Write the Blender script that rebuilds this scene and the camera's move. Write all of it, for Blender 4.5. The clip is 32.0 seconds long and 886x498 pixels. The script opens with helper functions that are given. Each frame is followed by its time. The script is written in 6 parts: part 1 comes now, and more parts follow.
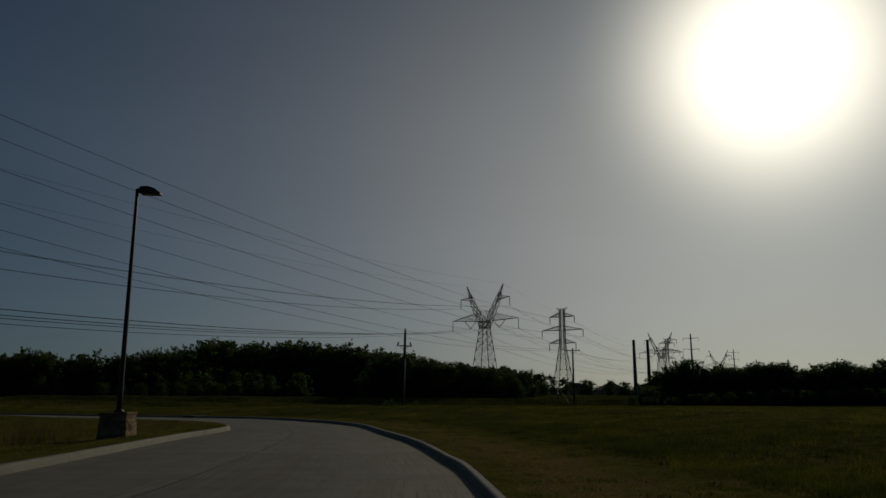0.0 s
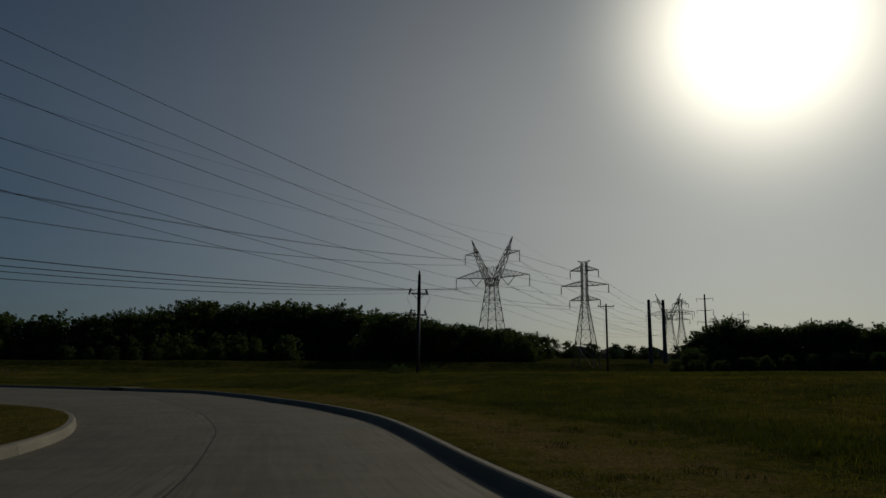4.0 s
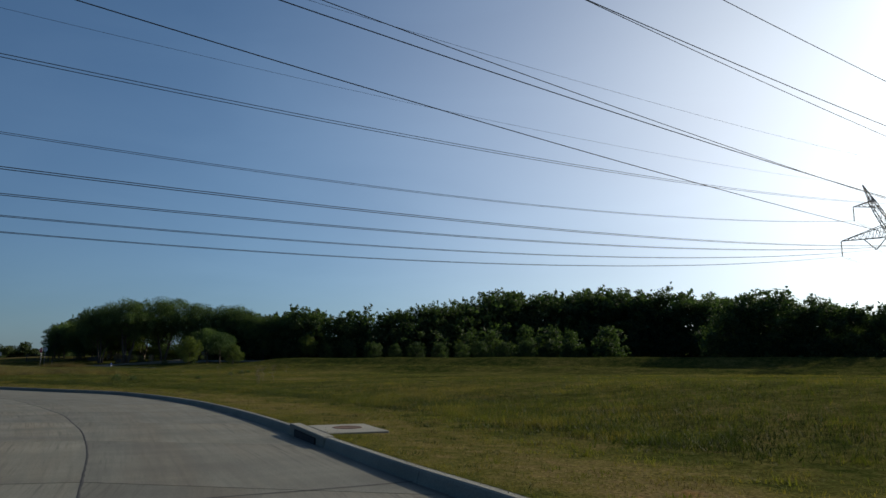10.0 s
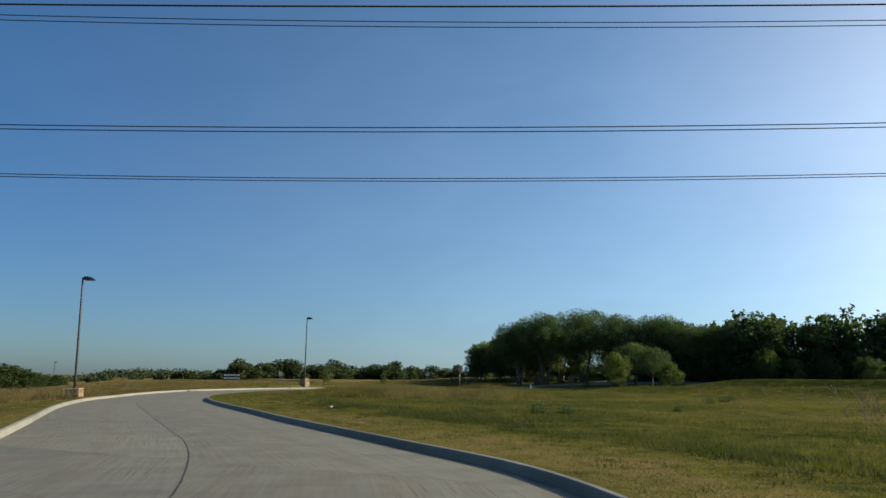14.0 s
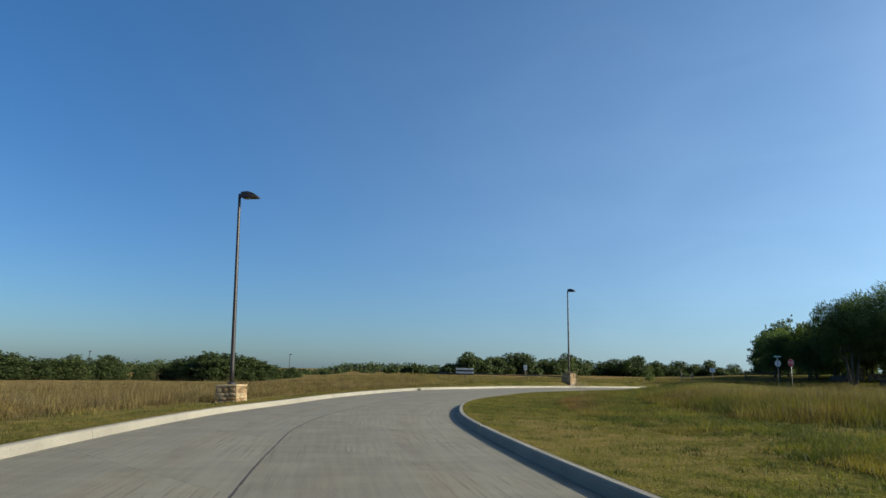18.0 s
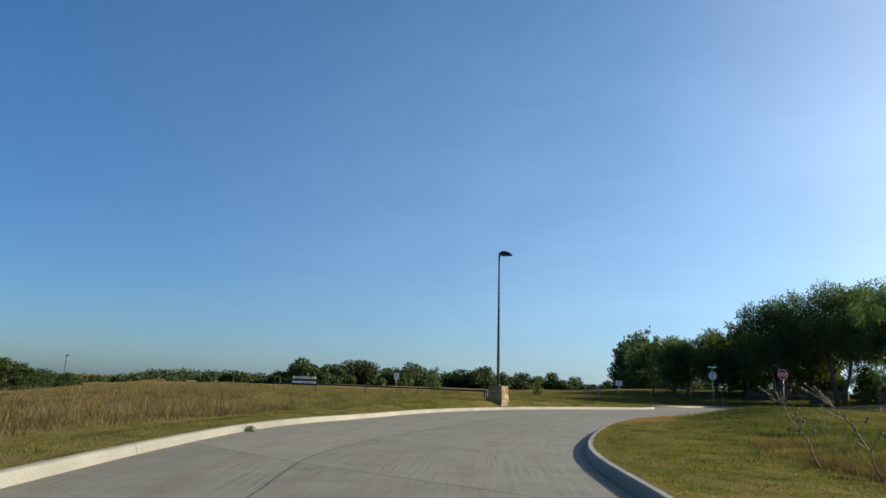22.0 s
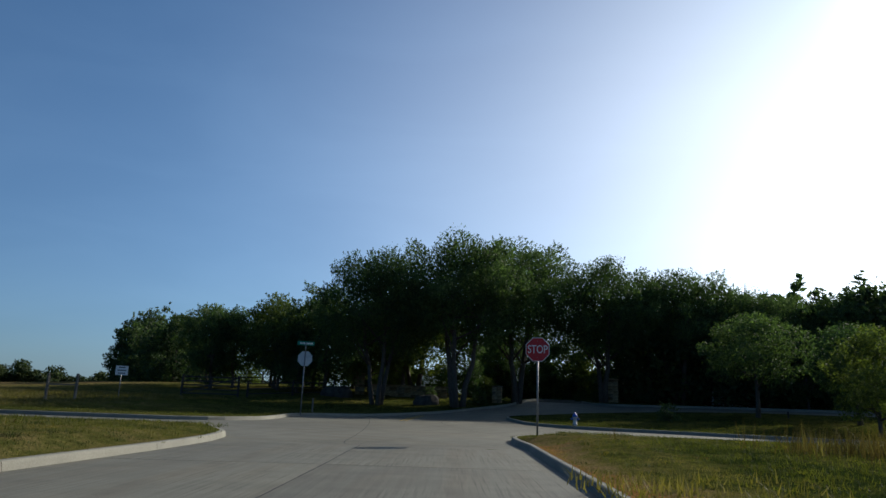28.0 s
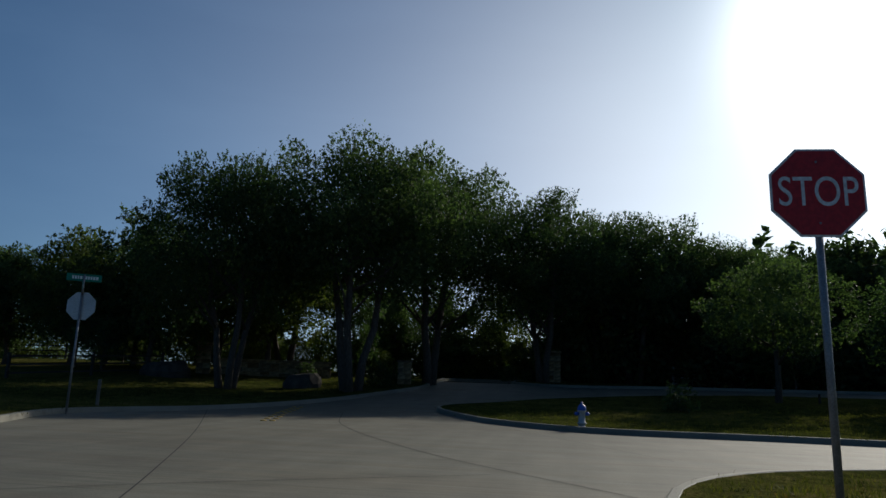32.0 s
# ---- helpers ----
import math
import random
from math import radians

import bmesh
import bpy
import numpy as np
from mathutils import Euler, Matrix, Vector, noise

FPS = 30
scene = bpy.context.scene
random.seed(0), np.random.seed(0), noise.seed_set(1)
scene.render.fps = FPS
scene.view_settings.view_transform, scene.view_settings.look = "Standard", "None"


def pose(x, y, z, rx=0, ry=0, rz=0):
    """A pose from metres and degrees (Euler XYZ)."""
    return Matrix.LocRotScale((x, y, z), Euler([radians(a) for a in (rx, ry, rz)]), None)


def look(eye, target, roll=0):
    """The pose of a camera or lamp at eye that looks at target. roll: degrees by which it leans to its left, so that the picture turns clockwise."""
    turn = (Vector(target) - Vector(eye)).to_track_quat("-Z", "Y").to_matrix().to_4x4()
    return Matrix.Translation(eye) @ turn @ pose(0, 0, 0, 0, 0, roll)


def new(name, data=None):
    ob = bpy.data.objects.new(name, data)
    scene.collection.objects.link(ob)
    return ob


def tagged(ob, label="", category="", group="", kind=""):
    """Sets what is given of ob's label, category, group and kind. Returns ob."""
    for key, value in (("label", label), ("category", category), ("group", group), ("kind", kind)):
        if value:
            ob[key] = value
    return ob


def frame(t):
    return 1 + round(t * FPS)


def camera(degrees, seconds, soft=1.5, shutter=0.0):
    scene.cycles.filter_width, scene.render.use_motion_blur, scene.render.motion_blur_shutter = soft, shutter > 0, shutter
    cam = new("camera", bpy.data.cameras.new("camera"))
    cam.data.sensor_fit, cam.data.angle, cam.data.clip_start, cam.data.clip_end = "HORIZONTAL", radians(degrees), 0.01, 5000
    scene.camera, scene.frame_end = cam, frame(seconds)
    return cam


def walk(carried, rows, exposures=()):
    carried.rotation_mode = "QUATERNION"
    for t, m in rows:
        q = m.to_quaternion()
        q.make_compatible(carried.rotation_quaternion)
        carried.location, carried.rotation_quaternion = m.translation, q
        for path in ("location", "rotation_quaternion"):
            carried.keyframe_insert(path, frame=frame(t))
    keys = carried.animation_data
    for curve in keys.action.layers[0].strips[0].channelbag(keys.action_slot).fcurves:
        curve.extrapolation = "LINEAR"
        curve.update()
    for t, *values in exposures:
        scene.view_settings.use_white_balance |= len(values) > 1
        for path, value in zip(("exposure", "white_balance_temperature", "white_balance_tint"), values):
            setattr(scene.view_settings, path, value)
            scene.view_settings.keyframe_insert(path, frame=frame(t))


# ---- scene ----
cam = camera(67.1, 32.0)
PATH = [
    (0, (0.000, 0.000, 2.180), (0.001, 1.951, 2.620), 0.78),
    (0.5, (-0.375, 2.208, 2.183), (-0.364, 4.162, 2.610), 0.34),
    (1, (-0.798, 4.600, 2.181), (-0.780, 6.561, 2.577), 0.46),
    (1.5, (-1.169, 7.014, 2.194), (-1.146, 8.976, 2.583), 0.81),
    (2, (-1.383, 9.074, 2.195), (-1.354, 11.039, 2.570), 0.85),
    (2.5, (-1.644, 11.089, 2.196), (-1.607, 13.054, 2.566), 0.51),
    (3, (-1.962, 13.217, 2.192), (-1.922, 15.183, 2.558), 0.28),
    (3.5, (-2.319, 15.410, 2.180), (-2.284, 17.379, 2.531), 0.49),
    (5.5, (-4.094, 24.537, 2.163), (-4.105, 26.510, 2.489), 0.63),
    (6, (-4.581, 26.773, 2.167), (-4.627, 28.746, 2.490), 0.60),
    (6.5, (-5.181, 29.040, 2.153), (-5.276, 31.011, 2.478), 0.56),
    (7, (-5.835, 31.487, 2.116), (-5.995, 33.455, 2.437), 0.35),
    (7.5, (-6.658, 33.911, 2.080), (-6.909, 35.870, 2.396), 0.36),
    (8, (-7.786, 36.565, 2.033), (-8.142, 38.507, 2.353), 0.34),
    (8.5, (-8.985, 39.463, 1.986), (-9.456, 41.380, 2.309), 0.62),
    (9, (-10.259, 42.247, 1.959), (-10.843, 44.132, 2.287), 0.52),
    (9.5, (-11.790, 44.895, 1.930), (-12.485, 46.742, 2.256), 0.85),
    (10, (-13.696, 47.365, 1.896), (-14.503, 49.166, 2.222), 0.42),
    (10.5, (-15.692, 49.861, 1.838), (-16.632, 51.596, 2.162), 0.30),
    (11, (-17.713, 52.520, 1.792), (-18.795, 54.170, 2.120), 0.55),
    (11.5, (-20.334, 54.998, 1.729), (-21.544, 56.554, 2.066), 1.12),
    (12, (-23.197, 57.279, 1.666), (-24.518, 58.743, 1.999), 0.79),
    (12.5, (-25.958, 59.460, 1.611), (-27.380, 60.821, 1.961), 0.54),
    (13, (-28.776, 61.446, 1.569), (-30.291, 62.702, 1.928), 0.12),
    (13.5, (-31.617, 63.333, 1.535), (-33.210, 64.483, 1.908), 0.57),
    (14, (-34.592, 64.970, 1.505), (-36.251, 66.020, 1.886), 0.71),
    (14.5, (-37.595, 66.233, 1.475), (-39.310, 67.191, 1.851), 0.66),
    (15, (-40.801, 67.237, 1.441), (-42.565, 68.101, 1.817), 0.55),
    (15.5, (-44.236, 68.159, 1.390), (-46.047, 68.918, 1.768), 0.89),
    (17.5, (-56.723, 70.094, 1.279), (-58.632, 70.572, 1.635), 1.15),
    (18, (-60.437, 70.425, 1.258), (-62.347, 70.895, 1.617), 1.35),
    (18.5, (-64.099, 70.765, 1.243), (-66.005, 71.251, 1.601), 1.32),
    (19, (-67.610, 71.146, 1.218), (-69.512, 71.658, 1.568), 1.28),
    (19.5, (-70.888, 71.635, 1.184), (-72.779, 72.181, 1.540), 1.53),
    (20, (-73.976, 72.221, 1.153), (-75.849, 72.823, 1.510), 1.87),
    (20.5, (-77.158, 72.922, 1.179), (-79.005, 73.595, 1.545), 1.96),
    (21, (-80.264, 73.670, 1.176), (-82.079, 74.423, 1.550), 1.99),
    (21.5, (-83.490, 74.618, 1.194), (-85.265, 75.456, 1.577), 2.10),
    (22, (-86.760, 75.755, 1.198), (-88.486, 76.682, 1.600), 2.05),
    (22.5, (-89.721, 76.999, 1.208), (-91.384, 78.028, 1.628), 1.99),
    (23, (-92.492, 78.395, 1.223), (-94.087, 79.523, 1.651), 2.00),
    (23.5, (-94.994, 79.915, 1.266), (-96.514, 81.142, 1.699), 1.94),
    (24, (-97.343, 81.593, 1.298), (-98.787, 82.908, 1.730), 1.67),
    (24.5, (-99.717, 83.446, 1.318), (-101.077, 84.849, 1.743), 1.25),
    (25, (-102.063, 85.580, 1.340), (-103.335, 87.062, 1.766), 1.40),
    (25.5, (-104.322, 87.887, 1.368), (-105.498, 89.447, 1.798), 1.10),
    (26, (-106.410, 90.247, 1.388), (-107.486, 91.878, 1.814), 0.91),
    (26.5, (-108.395, 92.578, 1.332), (-109.375, 94.270, 1.753), 1.76),
    (28.5, (-114.970, 102.816, 1.264), (-115.613, 104.661, 1.691), 2.30),
    (29, (-116.325, 105.297, 1.255), (-116.902, 107.169, 1.658), 2.72),
    (29.5, (-117.441, 107.799, 1.266), (-117.948, 109.696, 1.649), 2.33),
    (30, (-118.387, 110.161, 1.284), (-118.832, 112.073, 1.667), 2.00),
    (30.5, (-119.162, 112.071, 1.294), (-119.558, 113.994, 1.675), 1.70),
    (31, (-119.777, 113.674, 1.279), (-120.147, 115.602, 1.660), 1.71),
    (31.5, (-120.242, 114.791, 1.272), (-120.594, 116.723, 1.654), 1.67),
    (32, (-120.501, 115.494, 1.274), (-120.847, 117.425, 1.664), 1.77),
]

EXPOSURE = [(0, -2.56, 7350, 8), (3.5, -2.44, 7350, 8), (6, -2.18, 7100, 8), (7.5, -1.72, 6900, 8), (9, -0.72, 6750, 9), (10.5, -0.12, 6600, 9), (13, 0.48, 7000, 9), (15.5, 0.7, 6850, 9), (20, 0.85, 6800, 9), (23, 0.78, 6800, 10),
            (26, 0.38, 6500, 10), (28.5, -0.12, 6200, 9), (30, -0.57, 6100, 9), (32, -0.69, 6250, 9)]
walk(cam, [(t, look(eye, target, roll)) for t, eye, target, roll in PATH], EXPOSURE)

# ---------------------------------------------------------------- light
SUN_AZ, SUN_EL = radians(28.0), radians(26.0)          # clockwise from +y, above the horizon
SUN_DIR = Vector((math.sin(SUN_AZ) * math.cos(SUN_EL), math.cos(SUN_AZ) * math.cos(SUN_EL), math.sin(SUN_EL)))

world = bpy.data.worlds.new("sky")
scene.world = world
world.use_nodes = True
wn, wl = world.node_tree.nodes, world.node_tree.links
wn.clear()
w_out = wn.new("ShaderNodeOutputWorld")
w_bg = wn.new("ShaderNodeBackground")
w_sky = wn.new("ShaderNodeTexSky")
w_sky.sky_type = 'NISHITA'
w_sky.sun_disc = False
w_sky.sun_elevation, w_sky.sun_rotation = SUN_EL, SUN_AZ
w_sky.air_density, w_sky.dust_density, w_sky.ozone_density = 1.0, 0.7, 3.5
w_bg.inputs["Strength"].default_value = 0.06
# bright ring painted into the sky round the sun: haze plus camera bloom
w_geo = wn.new("ShaderNodeTexCoord")
w_dot = wn.new("ShaderNodeVectorMath"); w_dot.operation = 'DOT_PRODUCT'
w_dot.inputs[1].default_value = SUN_DIR
w_ac = wn.new("ShaderNodeMath"); w_ac.operation = 'ARCCOSINE'
w_map = wn.new("ShaderNodeMapRange"); w_map.interpolation_type = 'SMOOTHSTEP'
w_map.inputs["From Min"].default_value, w_map.inputs["From Max"].default_value = 0.0, radians(24)
w_map.inputs["To Min"].default_value, w_map.inputs["To Max"].default_value = 1.0, 0.0
w_pow = wn.new("ShaderNodeMath"); w_pow.operation = 'POWER'; w_pow.inputs[1].default_value = 4.0
w_mul = wn.new("ShaderNodeVectorMath"); w_mul.operation = 'SCALE'
w_mul.inputs[0].default_value = (150, 143, 128)
w_add = wn.new("ShaderNodeVectorMath"); w_add.operation = 'ADD'
wl.new(w_geo.outputs["Generated"], w_dot.inputs[0])
wl.new(w_dot.outputs["Value"], w_ac.inputs[0])
wl.new(w_ac.outputs[0], w_map.inputs["Value"])
wl.new(w_map.outputs[0], w_pow.inputs[0])
wl.new(w_pow.outputs[0], w_mul.inputs["Scale"])
# milky haze: warm towards the sun, bluish white farther round, and a clear-air tint
def haze(reach, power, colour):
    m = wn.new("ShaderNodeMapRange"); m.interpolation_type = 'SMOOTHSTEP'
    m.inputs["From Min"].default_value, m.inputs["From Max"].default_value = 0.0, radians(reach)
    m.inputs["To Min"].default_value, m.inputs["To Max"].default_value = 1.0, 0.0
    p = wn.new("ShaderNodeMath"); p.operation = 'POWER'; p.inputs[1].default_value = power
    c = wn.new("ShaderNodeVectorMath"); c.operation = 'SCALE'
    c.inputs[0].default_value = colour
    wl.new(w_ac.outputs[0], m.inputs["Value"])
    wl.new(m.outputs[0], p.inputs[0])
    wl.new(p.outputs[0], c.inputs["Scale"])
    return c.outputs[0]


def lying(colour, top, low, high):
    """Thins a haze with height: it lies low over the land."""
    m = wn.new("ShaderNodeMapRange")
    m.inputs["From Min"].default_value, m.inputs["From Max"].default_value = 0.0, top
    m.inputs["To Min"].default_value, m.inputs["To Max"].default_value = low, high
    c = wn.new("ShaderNodeVectorMath"); c.operation = 'SCALE'
    wl.new(w_sep.outputs["Z"], m.inputs["Value"])
    wl.new(colour, c.inputs[0])
    wl.new(m.outputs[0], c.inputs["Scale"])
    return c.outputs[0]


def total(a, b):
    v = wn.new("ShaderNodeVectorMath"); v.operation = 'ADD'
    wl.new(a, v.inputs[0])
    wl.new(b, v.inputs[1])
    return v.outputs[0]


w_sep = wn.new("ShaderNodeSeparateXYZ")
wl.new(w_geo.outputs["Generated"], w_sep.inputs[0])
near_haze = lying(total(haze(74, 1.4, (14.4, 11.9, 8.6)), haze(44, 1.2, (9.0, 8.2, 6.6))), 0.66, 1.6, 0.3)
wide_haze = lying(haze(122, 0.85, (3.35, 4.75, 6.0)), 0.60, 1.55, 0.34)
# thin high cloud: faint streaks that break the even gradient
w_cmap = wn.new("ShaderNodeMapping")
w_cmap.inputs["Rotation"].default_value = (0.35, 0.2, 0.6)
w_cmap.inputs["Scale"].default_value = (1.5, 3.4, 9.0)
w_cn = wn.new("ShaderNodeTexNoise")
w_cn.inputs["Scale"].default_value, w_cn.inputs["Detail"].default_value, w_cn.inputs["Distortion"].default_value = 1.3, 6, 0.7
w_cr = wn.new("ShaderNodeMapRange")
w_cr.inputs["From Min"].default_value, w_cr.inputs["From Max"].default_value = 0.35, 0.75
w_cr.inputs["To Min"].default_value, w_cr.inputs["To Max"].default_value = 0.95, 1.13
w_cs = wn.new("ShaderNodeVectorMath"); w_cs.operation = 'SCALE'
wl.new(w_geo.outputs["Generated"], w_cmap.inputs["Vector"])
wl.new(w_cmap.outputs[0], w_cn.inputs["Vector"])
wl.new(w_cn.outputs["Fac"], w_cr.inputs["Value"])
wl.new(wide_haze, w_cs.inputs[0])
wl.new(w_cr.outputs[0], w_cs.inputs["Scale"])
wide_haze = w_cs.outputs[0]
w_add2 = wn.new("ShaderNodeVectorMath"); w_add2.operation = 'ADD'
w_tint = wn.new("ShaderNodeVectorMath"); w_tint.operation = 'MULTIPLY'
w_clear = wn.new("ShaderNodeValToRGB")               # clear-air tint: greyer at the horizon, deep blue overhead
w_clear.color_ramp.elements[0].position, w_clear.color_ramp.elements[0].color = 0.0, (0.51, 0.725, 0.99, 1)
w_clear.color_ramp.elements[1].position, w_clear.color_ramp.elements[1].color = 0.5, (0.36, 0.85, 1.23, 1)
wl.new(w_sep.outputs["Z"], w_clear.inputs[0])
wl.new(w_clear.outputs[0], w_tint.inputs[1])
wl.new(total(near_haze, wide_haze), w_add2.inputs[1])
wl.new(w_sky.outputs["Color"], w_tint.inputs[0])
wl.new(w_tint.outputs[0], w_add2.inputs[0])
wl.new(w_add2.outputs[0], w_add.inputs[0])
wl.new(w_mul.outputs[0], w_add.inputs[1])
wl.new(w_add.outputs[0], w_bg.inputs["Color"])
wl.new(w_bg.outputs[0], w_out.inputs["Surface"])

sun_data = bpy.data.lights.new("sun", 'SUN')
sun_data.energy, sun_data.angle, sun_data.color = 5.0, radians(0.6), (1.0, 0.91, 0.77)
sun = new("sun", sun_data)
sun.matrix_world = look(SUN_DIR * 300, (0, 0, 0))


# ---------------------------------------------------------------- materials
def material(name, rough=0.8, metal=0.0, spec=0.5):
    m = bpy.data.materials.new(name)
    m.use_nodes = True
    b = m.node_tree.nodes["Principled BSDF"]
    b.inputs["Roughness"].default_value, b.inputs["Metallic"].default_value = rough, metal
    b.inputs["Specular IOR Level"].default_value = spec
    return m, m.node_tree.nodes, m.node_tree.links, b


def ramp(nodes, stops):
    r = nodes.new("ShaderNodeValToRGB")
    while len(r.color_ramp.elements) < len(stops):
        r.color_ramp.elements.new(0.5)
    for e, (p, c) in zip(r.color_ramp.elements, stops):
        e.position, e.color = p, (*c, 1)
    return r


def noise_tex(nodes, links, scale, detail=4, coord="Object", stretch=None):
    tc = nodes.new("ShaderNodeTexCoord")
    n = nodes.new("ShaderNodeTexNoise")
    n.inputs["Scale"].default_value, n.inputs["Detail"].default_value = scale, detail
    out = tc.outputs[coord]
    if stretch:
        mp = nodes.new("ShaderNodeMapping")
        mp.inputs["Scale"].default_value = stretch
        links.new(out, mp.inputs["Vector"])
        out = mp.outputs[0]
    links.new(out, n.inputs["Vector"])
    return n


def bump(nodes, links, b, height, strength=0.3, dist=0.02):
    bp = nodes.new("ShaderNodeBump")
    bp.inputs["Strength"].default_value, bp.inputs["Distance"].default_value = strength, dist
    links.new(height, bp.inputs["Height"])
    links.new(bp.outputs[0], b.inputs["Normal"])


def mixed(nodes, links, a, b, fac, mode='MIX'):
    mx = nodes.new("ShaderNodeMix")
    mx.data_type, mx.blend_type = 'RGBA', mode
    for s, v in ((mx.inputs["A"], a), (mx.inputs["B"], b), (mx.inputs["Factor"], fac)):
        if isinstance(v, (tuple, list)):
            s.default_value = (*v, 1)
        elif isinstance(v, (int, float)):
            s.default_value = v
        else:
            links.new(v, s)
    return mx.outputs["Result"]


def simple(name, c1, c2, scale=6, rough=0.8, metal=0.0, bumpy=0.2, stretch=None, spec=0.4):
    m, n, l, b = material(name, rough, metal, spec)
    t1 = noise_tex(n, l, scale, 5, stretch=stretch)
    t2 = noise_tex(n, l, scale * 9, 3, stretch=stretch)
    r = ramp(n, [(0.3, c1), (0.7, c2)])
    l.new(t1.outputs["Fac"], r.inputs[0])
    col = mixed(n, l, r.outputs[0], tuple(0.6 * v for v in c1), 0.0)
    g = ramp(n, [(0.35, (0.78,) * 3), (0.65, (1.1,) * 3)])
    l.new(t2.outputs["Fac"], g.inputs[0])
    l.new(mixed(n, l, col, g.outputs[0], 1.0, 'MULTIPLY'), b.inputs["Base Color"])
    if bumpy:
        bump(n, l, b, t2.outputs["Fac"], bumpy, 0.01)
    return m


def concrete(name, light, dark, tyre=0.0):
    """Weathered concrete: blotches, fine aggregate, broom marks, and a random tone per slab."""
    m, n, l, b = material(name, 0.78, 0, 0.35)
    big, mid, fine = noise_tex(n, l, 0.12, 4), noise_tex(n, l, 1.1, 5), noise_tex(n, l, 42, 3)
    r = ramp(n, [(0.3, dark), (0.7, light)])
    l.new(big.outputs["Fac"], r.inputs[0])
    g = ramp(n, [(0.3, (0.80,) * 3), (0.72, (1.06,) * 3)])
    l.new(mid.outputs["Fac"], g.inputs[0])
    c = mixed(n, l, r.outputs[0], g.outputs[0], 1.0, 'MULTIPLY')
    f = ramp(n, [(0.35, (0.84,) * 3), (0.65, (1.08,) * 3)])
    l.new(fine.outputs["Fac"], f.inputs[0])
    c = mixed(n, l, c, f.outputs[0], 1.0, 'MULTIPLY')
    info = n.new("ShaderNodeObjectInfo")
    t = ramp(n, [(0.0, (0.90, 0.90, 0.91)), (1.0, (1.05, 1.04, 1.02))])
    l.new(info.outputs["Random"], t.inputs[0])
    c = mixed(n, l, c, t.outputs[0], 1.0, 'MULTIPLY')
    # lengthwise tyre scuffs and crosswise trowel bands
    lw = noise_tex(n, l, 1.0, 4, stretch=(0.35, 9.0, 1))
    g = ramp(n, [(0.36, (0.80,) * 3), (0.62, (1.03,) * 3)])
    l.new(lw.outputs["Fac"], g.inputs[0])
    c = mixed(n, l, c, g.outputs[0], tyre, 'MULTIPLY')
    cw = noise_tex(n, l, 1.0, 3, stretch=(1.9, 0.12, 1))
    g = ramp(n, [(0.35, (0.86,) * 3), (0.65, (1.07,) * 3)])
    l.new(cw.outputs["Fac"], g.inputs[0])
    c = mixed(n, l, c, g.outputs[0], tyre, 'MULTIPLY')
    # drag-finish grooves along the lane, worn through in patches
    if tyre:
        gv = noise_tex(n, l, 1.0, 5, stretch=(0.55, 24.0, 1))
        gr = ramp(n, [(0.30, (0.42, 0.40, 0.38)), (0.48, (1.0,) * 3)])
        l.new(gv.outputs["Fac"], gr.inputs[0])
        wear = noise_tex(n, l, 0.33, 4)
        wr = ramp(n, [(0.42, (0.08,) * 3), (0.62, (0.9,) * 3)])
        l.new(wear.outputs["Fac"], wr.inputs[0])
        c = mixed(n, l, c, mixed(n, l, c, gr.outputs[0], 1.0, 'MULTIPLY'), wr.outputs[0])
        brown = noise_tex(n, l, 1.0, 4, stretch=(0.16, 1.5, 1))
        br = ramp(n, [(0.42, (1.0,) * 3), (0.68, (0.93, 0.86, 0.80))])
        l.new(brown.outputs["Fac"], br.inputs[0])
        c = mixed(n, l, c, br.outputs[0], 1.0, 'MULTIPLY')
    # thin dark cracks and oil spots
    v = n.new("ShaderNodeTexVoronoi")
    v.feature, v.inputs["Scale"].default_value = 'F1', 0.55
    tc = n.new("ShaderNodeTexCoord")
    l.new(tc.outputs["Object"], v.inputs["Vector"])
    s = ramp(n, [(0.0, (0.55,) * 3), (0.09, (1, 1, 1))])
    l.new(v.outputs["Distance"], s.inputs[0])
    c = mixed(n, l, c, s.outputs[0], 0.55, 'MULTIPLY')
    l.new(c, b.inputs["Base Color"])
    bump(n, l, b, fine.outputs["Fac"], 0.25, 0.004)
    return m


def foliage(name, dark, light, trans=0.35, glow=(1.9, 2.1, 0.75)):
    m, n, l, b = material(name, 0.7, 0, 0.15)
    geo = n.new("ShaderNodeNewGeometry")
    r = ramp(n, [(0.0, dark), (1.0, light)])
    l.new(geo.outputs["Random Per Island"], r.inputs[0])
    info = n.new("ShaderNodeObjectInfo")
    t = ramp(n, [(0.0, (0.8, 0.85, 0.8)), (1.0, (1.15, 1.1, 0.95))])
    l.new(info.outputs["Random"], t.inputs[0])
    c = mixed(n, l, r.outputs[0], t.outputs[0], 1.0, 'MULTIPLY')
    # bluish dark and warm light lumps painted in, like shaded and sunlit clumps
    lump = noise_tex(n, l, 0.75, 3)
    g = ramp(n, [(0.34, (0.62, 0.66, 0.70)), (0.66, (1.30, 1.26, 1.10))])
    l.new(lump.outputs["Fac"], g.inputs[0])
    c = mixed(n, l, c, g.outputs[0], 1.0, 'MULTIPLY')
    l.new(c, b.inputs["Base Color"])
    tr = n.new("ShaderNodeBsdfTranslucent")
    l.new(mixed(n, l, c, glow, 1.0, 'MULTIPLY'), tr.inputs["Color"])
    ms = n.new("ShaderNodeMixShader")
    ms.inputs[0].default_value = trans
    l.new(b.outputs[0], ms.inputs[1])
    l.new(tr.outputs[0], ms.inputs[2])
    l.new(ms.outputs[0], n["Material Output"].inputs["Surface"])
    return m


